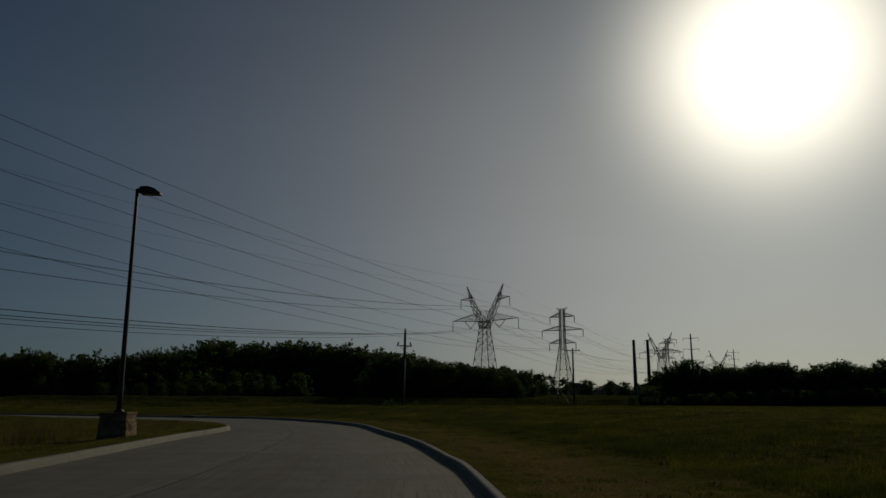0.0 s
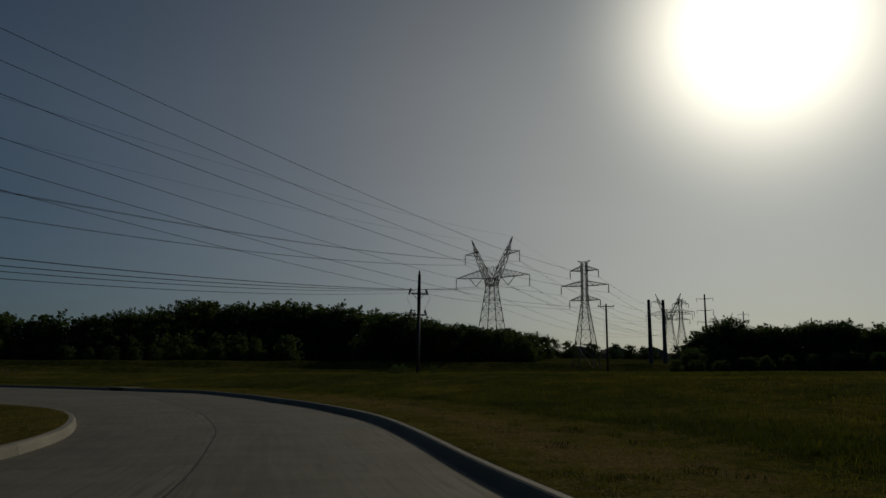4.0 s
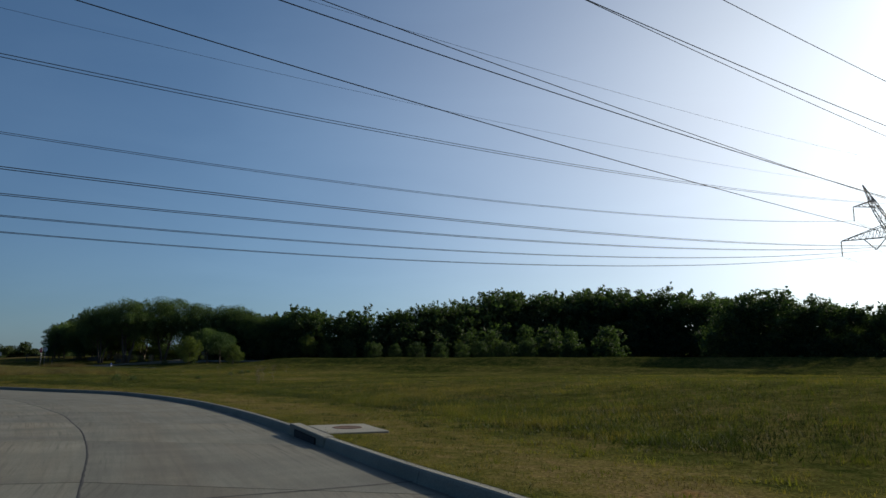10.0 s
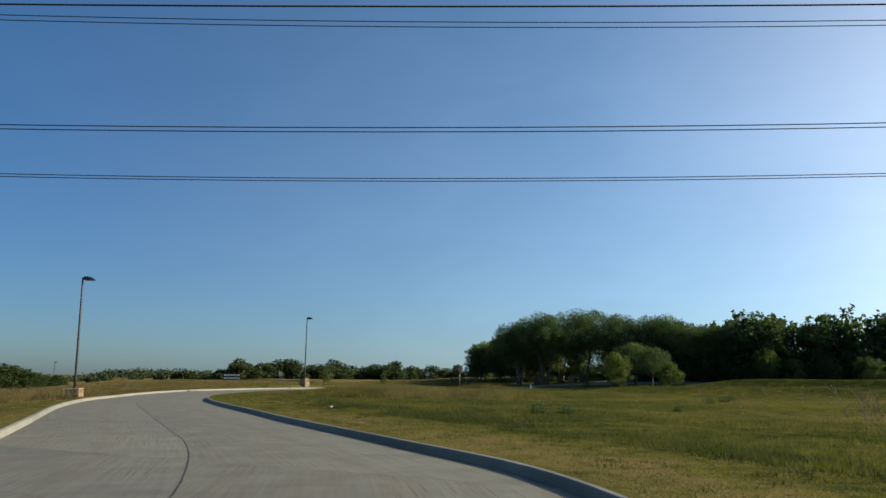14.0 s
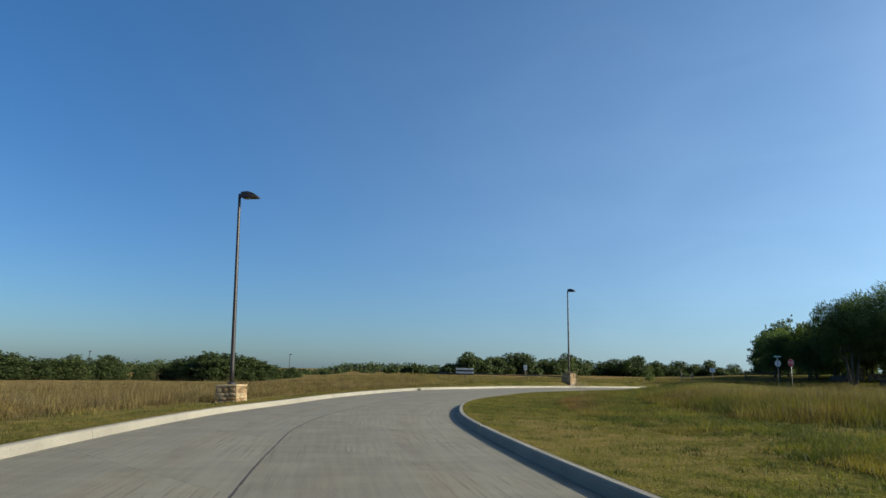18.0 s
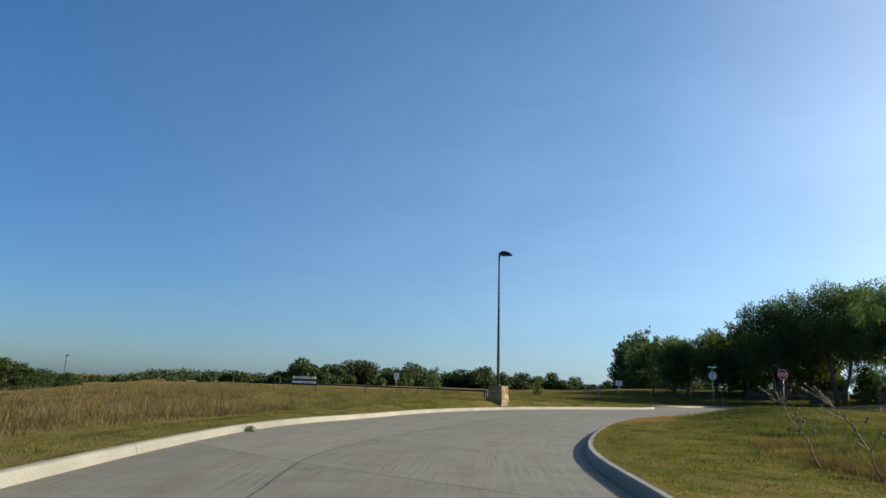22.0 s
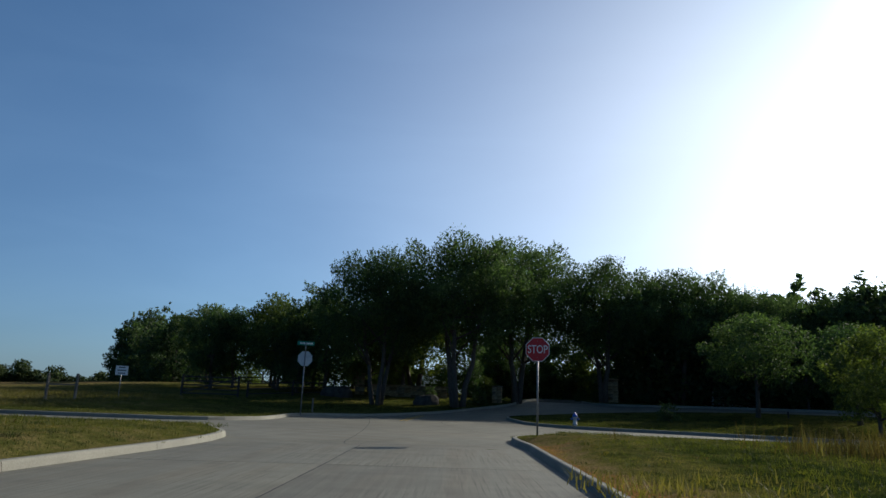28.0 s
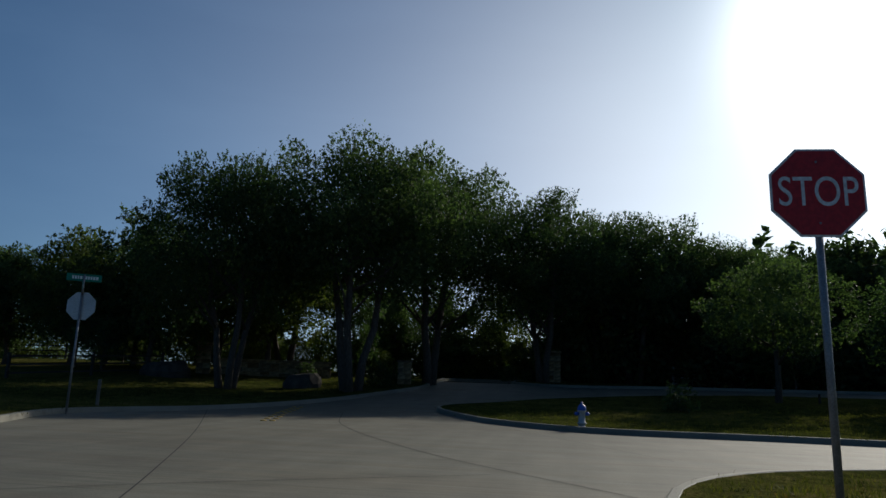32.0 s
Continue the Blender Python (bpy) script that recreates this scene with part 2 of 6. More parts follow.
def turf(name):
    """Grass soil sheet: green and straw patches, steered by the dryness of the turf."""
    m, n, l, b = material(name, 1.0, 0, 0.0)
    att = n.new("ShaderNodeAttribute")
    att.attribute_name = "dry"
    big, mid, fine = noise_tex(n, l, 0.09, 5), noise_tex(n, l, 0.9, 5), noise_tex(n, l, 22, 4)
    add = n.new("ShaderNodeMath"); add.operation = 'MULTIPLY_ADD'
    l.new(big.outputs["Fac"], add.inputs[0]); add.inputs[1].default_value = 1.1
    l.new(att.outputs["Fac"], add.inputs[2])
    add2 = n.new("ShaderNodeMath"); add2.operation = 'MULTIPLY_ADD'
    l.new(mid.outputs["Fac"], add2.inputs[0]); add2.inputs[1].default_value = 1.0
    l.new(add.outputs[0], add2.inputs[2])
    clump = noise_tex(n, l, 3.2, 4)
    add3 = n.new("ShaderNodeMath"); add3.operation = 'MULTIPLY_ADD'
    l.new(clump.outputs["Fac"], add3.inputs[0]); add3.inputs[1].default_value = 1.0
    l.new(add2.outputs[0], add3.inputs[2])
    r = ramp(n, [(0.36, (0.021, 0.031, 0.008)), (0.48, (0.048, 0.055, 0.014)), (0.60, (0.085, 0.080, 0.023)), (0.72, (0.126, 0.103, 0.039)), (0.84, (0.148, 0.108, 0.050)), (1.0, (0.212, 0.110, 0.043))])
    sc = n.new("ShaderNodeMath"); sc.operation = 'MULTIPLY_ADD'; sc.inputs[1].default_value = 0.5; sc.inputs[2].default_value = -0.19
    l.new(add3.outputs[0], sc.inputs[0])
    l.new(sc.outputs[0], r.inputs[0])
    f = ramp(n, [(0.3, (0.4,) * 3), (0.7, (1.35,) * 3)])
    l.new(fine.outputs["Fac"], f.inputs[0])
    l.new(mixed(n, l, r.outputs[0], f.outputs[0], 1.0, 'MULTIPLY'), b.inputs["Base Color"])
    bump(n, l, b, fine.outputs["Fac"], 0.6, 0.05)
    return m


M_SLAB = concrete("road_concrete", (0.170, 0.168, 0.130), (0.124, 0.122, 0.096), 0.66)
M_KERB = concrete("kerb_concrete", (0.228, 0.222, 0.181), (0.178, 0.172, 0.139))
M_JOINT = simple("joint_sealant", (0.012, 0.012, 0.012), (0.03, 0.028, 0.026), 14, 0.85)
M_TURF = turf("turf")
M_BRONZE = simple("dark_bronze_paint", (0.012, 0.011, 0.011), (0.02, 0.018, 0.017), 5, 0.45, 0.0, 0.05)
M_STEEL = simple("galvanised_steel", (0.20, 0.20, 0.205), (0.30, 0.30, 0.30), 8, 0.5, 0.6, 0.05)
M_LATTICE = simple("weathered_lattice_steel", (0.07, 0.065, 0.06), (0.12, 0.11, 0.10), 3, 0.6, 0.4, 0.0)
M_WIRE = simple("aluminium_wire", (0.025, 0.025, 0.027), (0.045, 0.045, 0.047), 3, 0.6, 0.3, 0.0)
M_WOODPOLE = simple("creosoted_wood", (0.045, 0.032, 0.022), (0.10, 0.075, 0.055), 3, 0.9, 0, 0.4, (6, 6, 0.4))
M_CERAMIC = simple("glazed_ceramic", (0.08, 0.075, 0.07), (0.12, 0.115, 0.11), 5, 0.3)
M_BARK = simple("bark", (0.05, 0.04, 0.032), (0.12, 0.10, 0.08), 5, 0.95, 0, 0.8, (5, 5, 1))
M_LEAF = foliage("tree_leaves", (0.030, 0.048, 0.024), (0.076, 0.104, 0.048), 0.30, (1.55, 1.95, 0.95))
# leaf colour darkened to stand in for shade on the far trees
M_LEAF_SHADED = foliage("live_oak_leaves", (0.017, 0.029, 0.012), (0.048, 0.068, 0.026), 0.13)
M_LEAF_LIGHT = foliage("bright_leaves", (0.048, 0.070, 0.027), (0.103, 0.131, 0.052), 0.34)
# same leaves, colour raised to stand in for light on the crossing's trees
M_LEAF_LIGHTENED = foliage("elm_leaves", (0.040, 0.064, 0.031), (0.098, 0.131, 0.060), 0.32, (1.5, 1.95, 0.95))
M_RED = simple("red_sheeting", (0.42, 0.012, 0.018), (0.48, 0.018, 0.022), 3, 0.4, 0, 0.02)
M_WHITE = simple("white_sheeting", (0.72, 0.72, 0.70), (0.80, 0.80, 0.78), 3, 0.4, 0, 0.02)
M_SIGNBACK = simple("bare_aluminium", (0.42, 0.43, 0.44), (0.55, 0.56, 0.57), 4, 0.45, 0.5, 0.03)
M_GREEN = simple("green_sheeting", (0.0, 0.16, 0.10), (0.0, 0.20, 0.13), 3, 0.4, 0, 0.02)
M_BLUE = simple("blue_paint", (0.02, 0.09, 0.42), (0.03, 0.12, 0.5), 6, 0.45)
M_SILVER = simple("silver_paint", (0.40, 0.41, 0.42), (0.52, 0.52, 0.52), 6, 0.5)
M_BLACK = simple("black_paint", (0.012, 0.012, 0.012), (0.022, 0.021, 0.02), 6, 0.55)
M_WEATHER = simple("weathered_timber", (0.128, 0.104, 0.080), (0.224, 0.192, 0.152), 4, 0.9, 0, 0.4, (6, 6, 0.6))


# ---------------------------------------------------------------- mesh helpers
def mesh_from(name, verts, faces, mat, smooth=False):
    me = bpy.data.meshes.new(name)
    me.from_pydata([tuple(v) for v in verts], [], faces)
    me.materials.append(mat)
    if smooth:
        me.shade_smooth()
    me.update()
    return me


def part(name, bm, mat, parent, label=""):
    """Links a bmesh (or a finished mesh) as one mesh object under a thing or a part."""
    if isinstance(bm, bmesh.types.BMesh):
        me = bpy.data.meshes.new(name)
        bm.to_mesh(me)
        bm.free()
        me.materials.append(mat)
    else:
        me = bm
    ob = new(name, me)
    if parent is not None:
        ob.parent = parent
    return tagged(ob, label)


def thing(name, m, label, category, group="", kind=""):
    ob = new(name)
    ob.empty_display_size = 0.3
    ob.matrix_world = m
    return tagged(ob, label, category, group, kind)


def box(bm, c, s, m=None, bevel=0.0):
    """A box of size s centred at c."""
    r = bmesh.ops.create_cube(bm, size=1.0)
    mat = Matrix.Translation(c) @ Matrix.Diagonal((*s, 1))
    bmesh.ops.transform(bm, matrix=(m @ mat) if m else mat, verts=r["verts"])
    if bevel:
        es = list({e for v in r["verts"] for e in v.link_edges})
        bmesh.ops.bevel(bm, geom=es, offset=bevel, segments=1, affect='EDGES', clamp_overlap=True)


def bar(bm, p, q, w, w2=None):
    """A square bar from p to q, tapering from w to w2."""
    p, q = Vector(p), Vector(q)
    d = (q - p).normalized()
    a = d.cross(Vector((0, 0, 1)) if abs(d.z) < 0.95 else Vector((1, 0, 0))).normalized()
    b = d.cross(a)
    w2 = w if w2 is None else w2
    vs = []
    for c, h in ((p, w / 2), (q, w2 / 2)):
        vs += [bm.verts.new(c + a * i * h + b * j * h) for i, j in ((-1, -1), (1, -1), (1, 1), (-1, 1))]
    for i in range(4):
        bm.faces.new((vs[i], vs[(i + 1) % 4], vs[4 + (i + 1) % 4], vs[4 + i]))
    bm.faces.new(vs[3::-1])
    bm.faces.new(vs[4:])


def tube(bm, pts, radii, n=8, cap=True):
    """A round tube through the points."""
    rings = []
    pts = [Vector(p) for p in pts]
    for i, (p, r) in enumerate(zip(pts, radii)):
        d = (pts[min(i + 1, len(pts) - 1)] - pts[max(i - 1, 0)]).normalized()
        a = d.cross(Vector((0, 0, 1)) if abs(d.z) < 0.9 else Vector((1, 0, 0))).normalized()
        b = d.cross(a)
        rings.append([bm.verts.new(p + (a * math.cos(t) + b * math.sin(t)) * r) for t in (2 * math.pi * k / n for k in range(n))])
    for r0, r1 in zip(rings, rings[1:]):
        for k in range(n):
            f = bm.faces.new((r0[k], r0[(k + 1) % n], r1[(k + 1) % n], r1[k]))
            f.smooth = True
    if cap:
        bm.faces.new(rings[0][::-1])
        bm.faces.new(rings[-1])


def lathe(bm, profile, n=16, m=None):
    """A turned solid from (radius, height) pairs."""
    rings = []
    for r, z in profile:
        ring = []
        for k in range(n):
            p = Vector((r * math.cos(2 * math.pi * k / n), r * math.sin(2 * math.pi * k / n), z))
            ring.append(bm.verts.new(m @ p if m else p))
        rings.append(ring)
    for r0, r1 in zip(rings, rings[1:]):
        for k in range(n):
            f = bm.faces.new((r0[k], r0[(k + 1) % n], r1[(k + 1) % n], r1[k]))
            f.smooth = True
    bm.faces.new(rings[0][::-1])
    bm.faces.new(rings[-1])


def spline(ctrl, step=1.0):
    """A Catmull-Rom curve through plan points, resampled at even steps."""
    p = np.array(ctrl, float)
    q = np.vstack([2 * p[0] - p[1], p, 2 * p[-1] - p[-2]])
    out = []
    for i in range(1, len(q) - 2):
        t = np.linspace(0, 1, 24, endpoint=False)[:, None]
        a, b, c, d = q[i - 1], q[i], q[i + 1], q[i + 2]
        out.append(0.5 * ((2 * b) + (-a + c) * t + (2 * a - 5 * b + 4 * c - d) * t ** 2 + (-a + 3 * b - 3 * c + d) * t ** 3))
    out = np.vstack(out + [p[-1:]])
    s = np.r_[0, np.cumsum(np.hypot(*np.diff(out, axis=0).T))]
    n = max(2, int(round(s[-1] / step)) + 1)
    u = np.linspace(0, s[-1], n)
    return np.stack([np.interp(u, s, out[:, 0]), np.interp(u, s, out[:, 1])], 1)


def smooth01(v, a, b):
    t = np.clip((v - a) / (b - a), 0, 1)
    return t * t * (3 - 2 * t)


# ---------------------------------------------------------------- plan
def shifted(line, d):
    """The line moved d metres to the left of its travel."""
    g = np.gradient(line, axis=0)
    g /= np.hypot(*g.T)[:, None]
    return line + np.stack([-g[:, 1], g[:, 0]], 1) * d


KERB_R = shifted(spline([(1.4, -40), (1.3, -15), (1.1, 0), (0.55, 11.5), (0.12, 15), (-0.45, 18.8), (-1.1, 22), (-2.15, 26), (-3.1, 30.2), (-4.0, 33.4), (-5.2, 36.3), (-6.7, 39.4),
                         (-8.3, 42.2), (-9.7, 44.8), (-11.4, 47.5), (-13.0, 50.1), (-14.9, 52.6), (-17.5, 54.8), (-20.5, 57.4), (-23.55, 60.05), (-26.55, 62.5), (-29.95, 65.05), (-33.05, 67.15),
                         (-38.25, 70.02), (-42.85, 71.85), (-47.8, 72.4), (-53, 72.8), (-57.5, 73.1), (-62.5, 73.6), (-69.6, 74.2), (-76, 75.0), (-80.1, 75.9), (-84.5, 77.3), (-88, 78.9), (-92, 81.3),
                         (-97.4, 84.9), (-103.6, 91), (-108.5, 97.1), (-112.4, 104), (-115.3, 111.4), (-117.9, 118.3)], 0.75), 0.07)
KERB_L = spline([(-5.6, -40), (-6.2, -15), (-6.7, 4), (-7.2, 12), (-8.0, 21), (-8.45, 27.5), (-9.8, 31.5), (-12, 35), (-15, 37.6), (-18.5, 40.2), (-24.5, 45),
                 (-31, 52.2), (-38, 59.6), (-46, 63.6), (-51, 64.6), (-58, 65.5), (-70, 67.0), (-78.5, 68.8), (-84.7, 71.0), (-91.2, 73.4), (-99.4, 77.3), (-105, 80.8),
                 (-109.4, 85.2), (-114.35, 90.3), (-119.35, 97.65), (-122.3, 105), (-124.4, 112), (-125.3, 114.6)], 0.75)
# corner kerbs of the crossing
C_RIGHT = spline([tuple(KERB_R[-1]), (-119.0, 120.6), (-119.5, 122.4), (-119.2, 124.2), (-118.2, 125.8), (-116.5, 127), (-113, 128.2), (-105, 129), (-60, 131.5), (60, 137), (200, 143)], 0.75)
C_ISLAND = spline([(200, 153), (60, 145), (-60, 138), (-106, 134.8), (-115, 134.8), (-119.5, 135), (-122.4, 137.2), (-124.4, 140.3), (-125.4, 142.4), (-125.1, 144), (-123.4, 145.8), (-120.6, 148.8), (-114, 152.6), (-103, 154.2), (-60, 155), (60, 158), (200, 162)], 0.75)
C_DRIVE = spline([(200, 169), (60, 165), (-60, 162), (-102, 160), (-113, 159.2), (-120, 157.6), (-123.6, 160), (-123.0, 166), (-128.4, 166.4), (-128.4, 160), (-128.2, 153.4), (-129.4, 148.8), (-130.6, 144.8), (-133.2, 138.6), (-135.2, 134), (-133.6, 129.6), (-132.8, 126.4), (-134.2, 123.3), (-140, 120.6), (-165, 109.6), (-240, 78)], 0.75)
C_LEFT = spline([(-243, 72), (-167, 103.2), (-140, 114.2), (-131.2, 117.8), (-128.6, 118.1), (-126.6, 116.8), (-125.3, 114.6)], 0.75)
OUTLINE = np.vstack([KERB_R, C_RIGHT[1:], C_ISLAND, C_DRIVE, C_LEFT, KERB_L[::-1][1:]])


def inside(px, py, poly):
    c = np.zeros(px.shape, bool)
    x0, y0 = poly[-1]
    for x1, y1 in poly:
        m = ((y1 > py) != (y0 > py))
        c ^= m & (px < (x0 - x1) * (py - y1) / ((y0 - y1) if y0 != y1 else 1e-9) + x1)
        x0, y0 = x1, y1
    return c


def line_distance(px, py, line):
    best = np.full(px.shape, 1e9)
    for (x0, y0), (x1, y1) in zip(line[:-1:2], list(line[2::2]) + [line[-1]]):
        dx, dy = x1 - x0, y1 - y0
        t = np.clip(((px - x0) * dx + (py - y0) * dy) / (dx * dx + dy * dy + 1e-9), 0, 1)
        best = np.minimum(best, np.hypot(px - x0 - t * dx, py - y0 - t * dy))
    return best


def road_fall(x, y):
    """The road starts on a low rise and comes down through the first bend."""
    return 0.88 * (1 - smooth01(0.75 * y - 0.7 * x, 20, 94))


def road_z(x, y):
    """Height of the pavement: the fall of the road, and a rise past the crossing and along the side street."""
    x, y = np.asarray(x, float), np.asarray(y, float)
    hill = 1.4 * smooth01(y, 137, 165) * smooth01(x, -215, -165) + road_fall(x, y)
    far = smooth01(x, -112, -70) * smooth01(y, 108, 126)
    if np.any(far > 0):
        hill = hill + far * 0.004 * np.clip(line_distance(x, y, KERB_R) - 4, 0, 90)
    return hill


def terrain(x, y):
    """Lawn height without the kerb step, and the distances to the two long kerbs."""
    x, y = np.asarray(x, float), np.asarray(y, float)
    dr, dl = line_distance(x, y, KERB_R), line_distance(x, y, KERB_L)
    north = dr < dl
    z = 1.4 * smooth01(y, 137, 165) * smooth01(x, -215, -165) + road_fall(x, y)
    fade = np.maximum(1 - smooth01(y, 112, 128) * smooth01(-x, 60, 90), smooth01(x, -112, -70) * smooth01(y, 108, 126))
    rise = 0.004 * np.clip(dr - 4, 0, 90) * fade + 0.75 * smooth01(dr, 3, 15) * smooth01(x, -50, -12) * (1 - smooth01(y, 85, 135)) + 3.0 * smooth01(y, 175, 290) * smooth01(x, -90, -10)
    fall = -0.020 * np.clip(dl - 5, 0, 110) - 0.30 * smooth01(dl, 0.4, 3.6) * (1 - smooth01(y, 82, 94))
    fall = fall * (1 - smooth01(-x, 112, 130) * smooth01(y, 64, 84) * (1 - smooth01(-x, 190, 225)))
    z = z + np.where(north, rise, fall * (1 - smooth01(y, 92, 112)))
    z = z + np.where(north, 0.12 * smooth01(dr, 3.7 + 0.35 * np.sin(x * 0.31) + 0.2 * np.sin(x * 0.83), 5.1 + 0.35 * np.sin(x * 0.31)) * smooth01(-x, 50, 64) * (1 - smooth01(y, 88, 95)), 0)
    z = z + 0.36 * np.exp(-((x + 122) ** 2 + (y - 98) ** 2) / 400) * np.where(north, 0, smooth01(dl, 0.2, 1.3))
    z = z + np.where(north, 0.72 * np.exp(-((x + 104.5) ** 2 + (y - 101.5) ** 2) / 62) * smooth01(dr, 0.2, 5.0) + 0.25 * smooth01(x, -119.2, -117.6) * smooth01(y, 110, 118) * (1 - smooth01(y, 121.5, 125.5)) * smooth01(dr, 0.2, 1.6) * (1 - smooth01(x, -110, -98)), 0)
    z = z + 0.2 * smooth01(y, 118, 134) * smooth01(-x, 134, 142) + 0.4 * smooth01(y, 126, 140) * smooth01(-x, 137, 148)
    z = z + 0.45 * np.exp(-((y - 107.2 - (x + 140) * 0.405) / 3.0) ** 2) * smooth01(-x, 130, 139) * (1 - smooth01(-x, 188, 225))
    z = z + 0.75 * np.exp(-((y - 122.5 - (x + 113) * 0.045) / 3.6) ** 2) * smooth01(x, -98, -84) + 1.1 * np.exp(-((y - 149.5 - (x + 90) * 0.06) / 4.2) ** 2) * smooth01(x, -104, -91)
    z = z + 0.06 * np.sin(x * 0.31 + 1.3 * np.sin(y * 0.17)) * np.cos(y * 0.27) * smooth01(np.minimum(dr, dl), 2, 12)
    return z, dr, dl, north


# ---------------------------------------------------------------- ground sheet
def stretched(lo, hi, step, far):
    mid = np.arange(lo, hi + step, step)
    grow = []
    d = step
    while sum(grow) < far:
        d *= 1.25
        grow.append(d)
    g = np.cumsum(grow)
    return np.r_[lo - g[::-1], mid, mid[-1] + g]


gx, gy = stretched(-172, 40, 0.8, 3800), stretched(-24, 178, 0.8, 3800)
GX, GY = np.meshgrid(gx, gy)
gz, g_dr, g_dl, g_north = terrain(GX, GY)
g_in = inside(GX, GY, OUTLINE)
g_edge = line_distance(GX, GY, np.vstack([OUTLINE, OUTLINE[:1]]))
g_low = (g_in | (g_edge < 0.9)) & (GX > -199)
gz = np.where(g_low, road_z(GX, GY) - np.where((GX < -172) | (GX > 40), 0.08, 0.35), gz + 0.12)
far_out = smooth01(np.hypot(GX + 60, GY - 80), 260, 700)
gz = gz * (1 - far_out) + (4.0 * smooth01(GX, -150, 50) - 2.0) * far_out
nx, ny = len(gx), len(gy)
idx = np.arange(nx * ny).reshape(ny, nx)
quads = np.stack([idx[:-1, :-1], idx[:-1, 1:], idx[1:, 1:], idx[1:, :-1]], -1).reshape(-1, 4)
me = bpy.data.meshes.new("ground")
me.from_pydata(np.stack([GX, GY, gz], -1).reshape(-1, 3).tolist(), [], quads.tolist())
me.materials.append(M_TURF)
me.shade_smooth()


def dryness(x, y, dr, dl, north):
    """How straw-coloured the turf is: the field by the road is green, the far side dry."""
    south = (0.13 + 0.26 * smooth01(dl, 3.0, 6.5)) * (1 - np.maximum(smooth01(y, 98, 118) * smooth01(x, -165, -140), smooth01(y, 122, 134) * smooth01(x, -185, -155))) - 0.08 * smooth01(y, 98, 118) * smooth01(x, -165, -140)
    nn = -0.06 + (0.26 + 0.20 * (1 - smooth01(y, 50, 66)) - 0.14 * smooth01(-x, 56, 66)) * np.exp(-((dr - 1.7) / 1.35) ** 2) * (1 - smooth01(y, 118, 130)) - 0.16 * smooth01(y, 116, 128)
    weeds = 0.35 * smooth01(dr, 7, 11) * smooth01(-x, 70, 85)
    burnt = 1.05 * (1 - smooth01(dr + 0.4 * np.sin(x * 0.9 + y * 0.6) + 1.1 * smooth01(y, 107, 113), 1.3, 2.7)) * smooth01(y, 90, 99) * (1 - smooth01(y, 116.5, 121))
    lush = 0.34 * np.exp(-((dr - 4.2) / 1.7) ** 2) * smooth01(y, 92, 99) * (1 - smooth01(y, 116.5, 121))
    return np.where(north, nn + weeds * (1 - smooth01(y, 92, 97)) + burnt - lush, south)


def add_dry(me, vals):
    a = me.attributes.new("dry", 'FLOAT', 'POINT')
    a.data.foreach_set("value", np.asarray(vals, np.float32).ravel())


add_dry(me, dryness(GX, GY, g_dr, g_dl, g_north))
ground = tagged(new("ground", me), "gently rolling grass field, green with straw patches", "ground", kind="structure")


def strip(line, offs, zs, close=False):
    """Vertices and quads of a band that follows a plan line; offs go to the left of travel."""
    d = np.gradient(line, axis=0)
    d /= np.hypot(*d.T)[:, None] + 1e-9
    nrm = np.stack([-d[:, 1], d[:, 0]], 1)
    k = len(offs)
    v = []
    for p, n_ in zip(line, nrm):
        for o, z in zip(offs, zs):
            q = p + n_ * o
            v.append((q[0], q[1], z))
    f = [(i * k + j, i * k + j + 1, (i + 1) * k + j + 1, (i + 1) * k + j) for i in range(len(line) - 1) for j in range(k - 1)]
    return np.array(v), f


def kerb_and_verge(line, side, label, sink=0.0):
    """Kerb stones, cast in lengths, and the turf edge behind them. side: +1 when the lawn is to the left of travel."""
    near = (line[:, 0] > -196) & (line[:, 0] < 90) & (line[:, 1] > -45)
    line = line[near]
    root = tagged(new("kerb"), label, "kerb", kind="structure")
    prof = [(-0.10, -0.04), (0.0, 0.004), (0.022, 0.105), (0.036, 0.140), (0.06, 0.153), (0.165, 0.156), (0.19, 0.14), (0.19, -0.1)]
    n = 6
    for a in range(0, len(line) - 1, n):
        seg = line[a:a + n + 1]
        if len(seg) < 2:
            continue
        d = seg[1] - seg[0]
        seg = seg.copy()
        seg[0] = seg[0] + d / np.hypot(*d) * 0.012
        v, f = strip(seg, [side * o for o, _ in prof], [z for _, z in prof])
        v[:, 2] += road_z(v[:, 0], v[:, 1])
        k = len(prof)
        f += [tuple(range(k))[::-1], tuple(range(len(v) - k, len(v)))]
        if side > 0:
            f = [q[::-1] for q in f]
        part("kerb_length", mesh_from("kerb_length", v, f, M_KERB), None, root)
    offs = [0.15, 0.5, 1.0, 1.6, 2.2, 2.8, 3.5]
    lift = np.array([0.158, 0.142, 0.138, 0.134, 0.130, 0.120, 0.085])
    v, f = strip(line, [side * o for o in offs], [0] * len(offs))
    tz, dr, dl, no = terrain(v[:, 0], v[:, 1])
    row = np.arange(len(v)) % len(offs)
    v[:, 2] = np.where(row == 0, road_z(v[:, 0], v[:, 1]) + 0.158, tz + lift[row]) - sink
    if side > 0:
        f = [q[::-1] for q in f]
    me = mesh_from("verge", v, f, M_TURF, True)
    add_dry(me, dryness(v[:, 0], v[:, 1], dr, dl, no))
    tagged(new("verge", me), "mown turf edge beside the kerb", "grass verge", kind="structure")
    return root


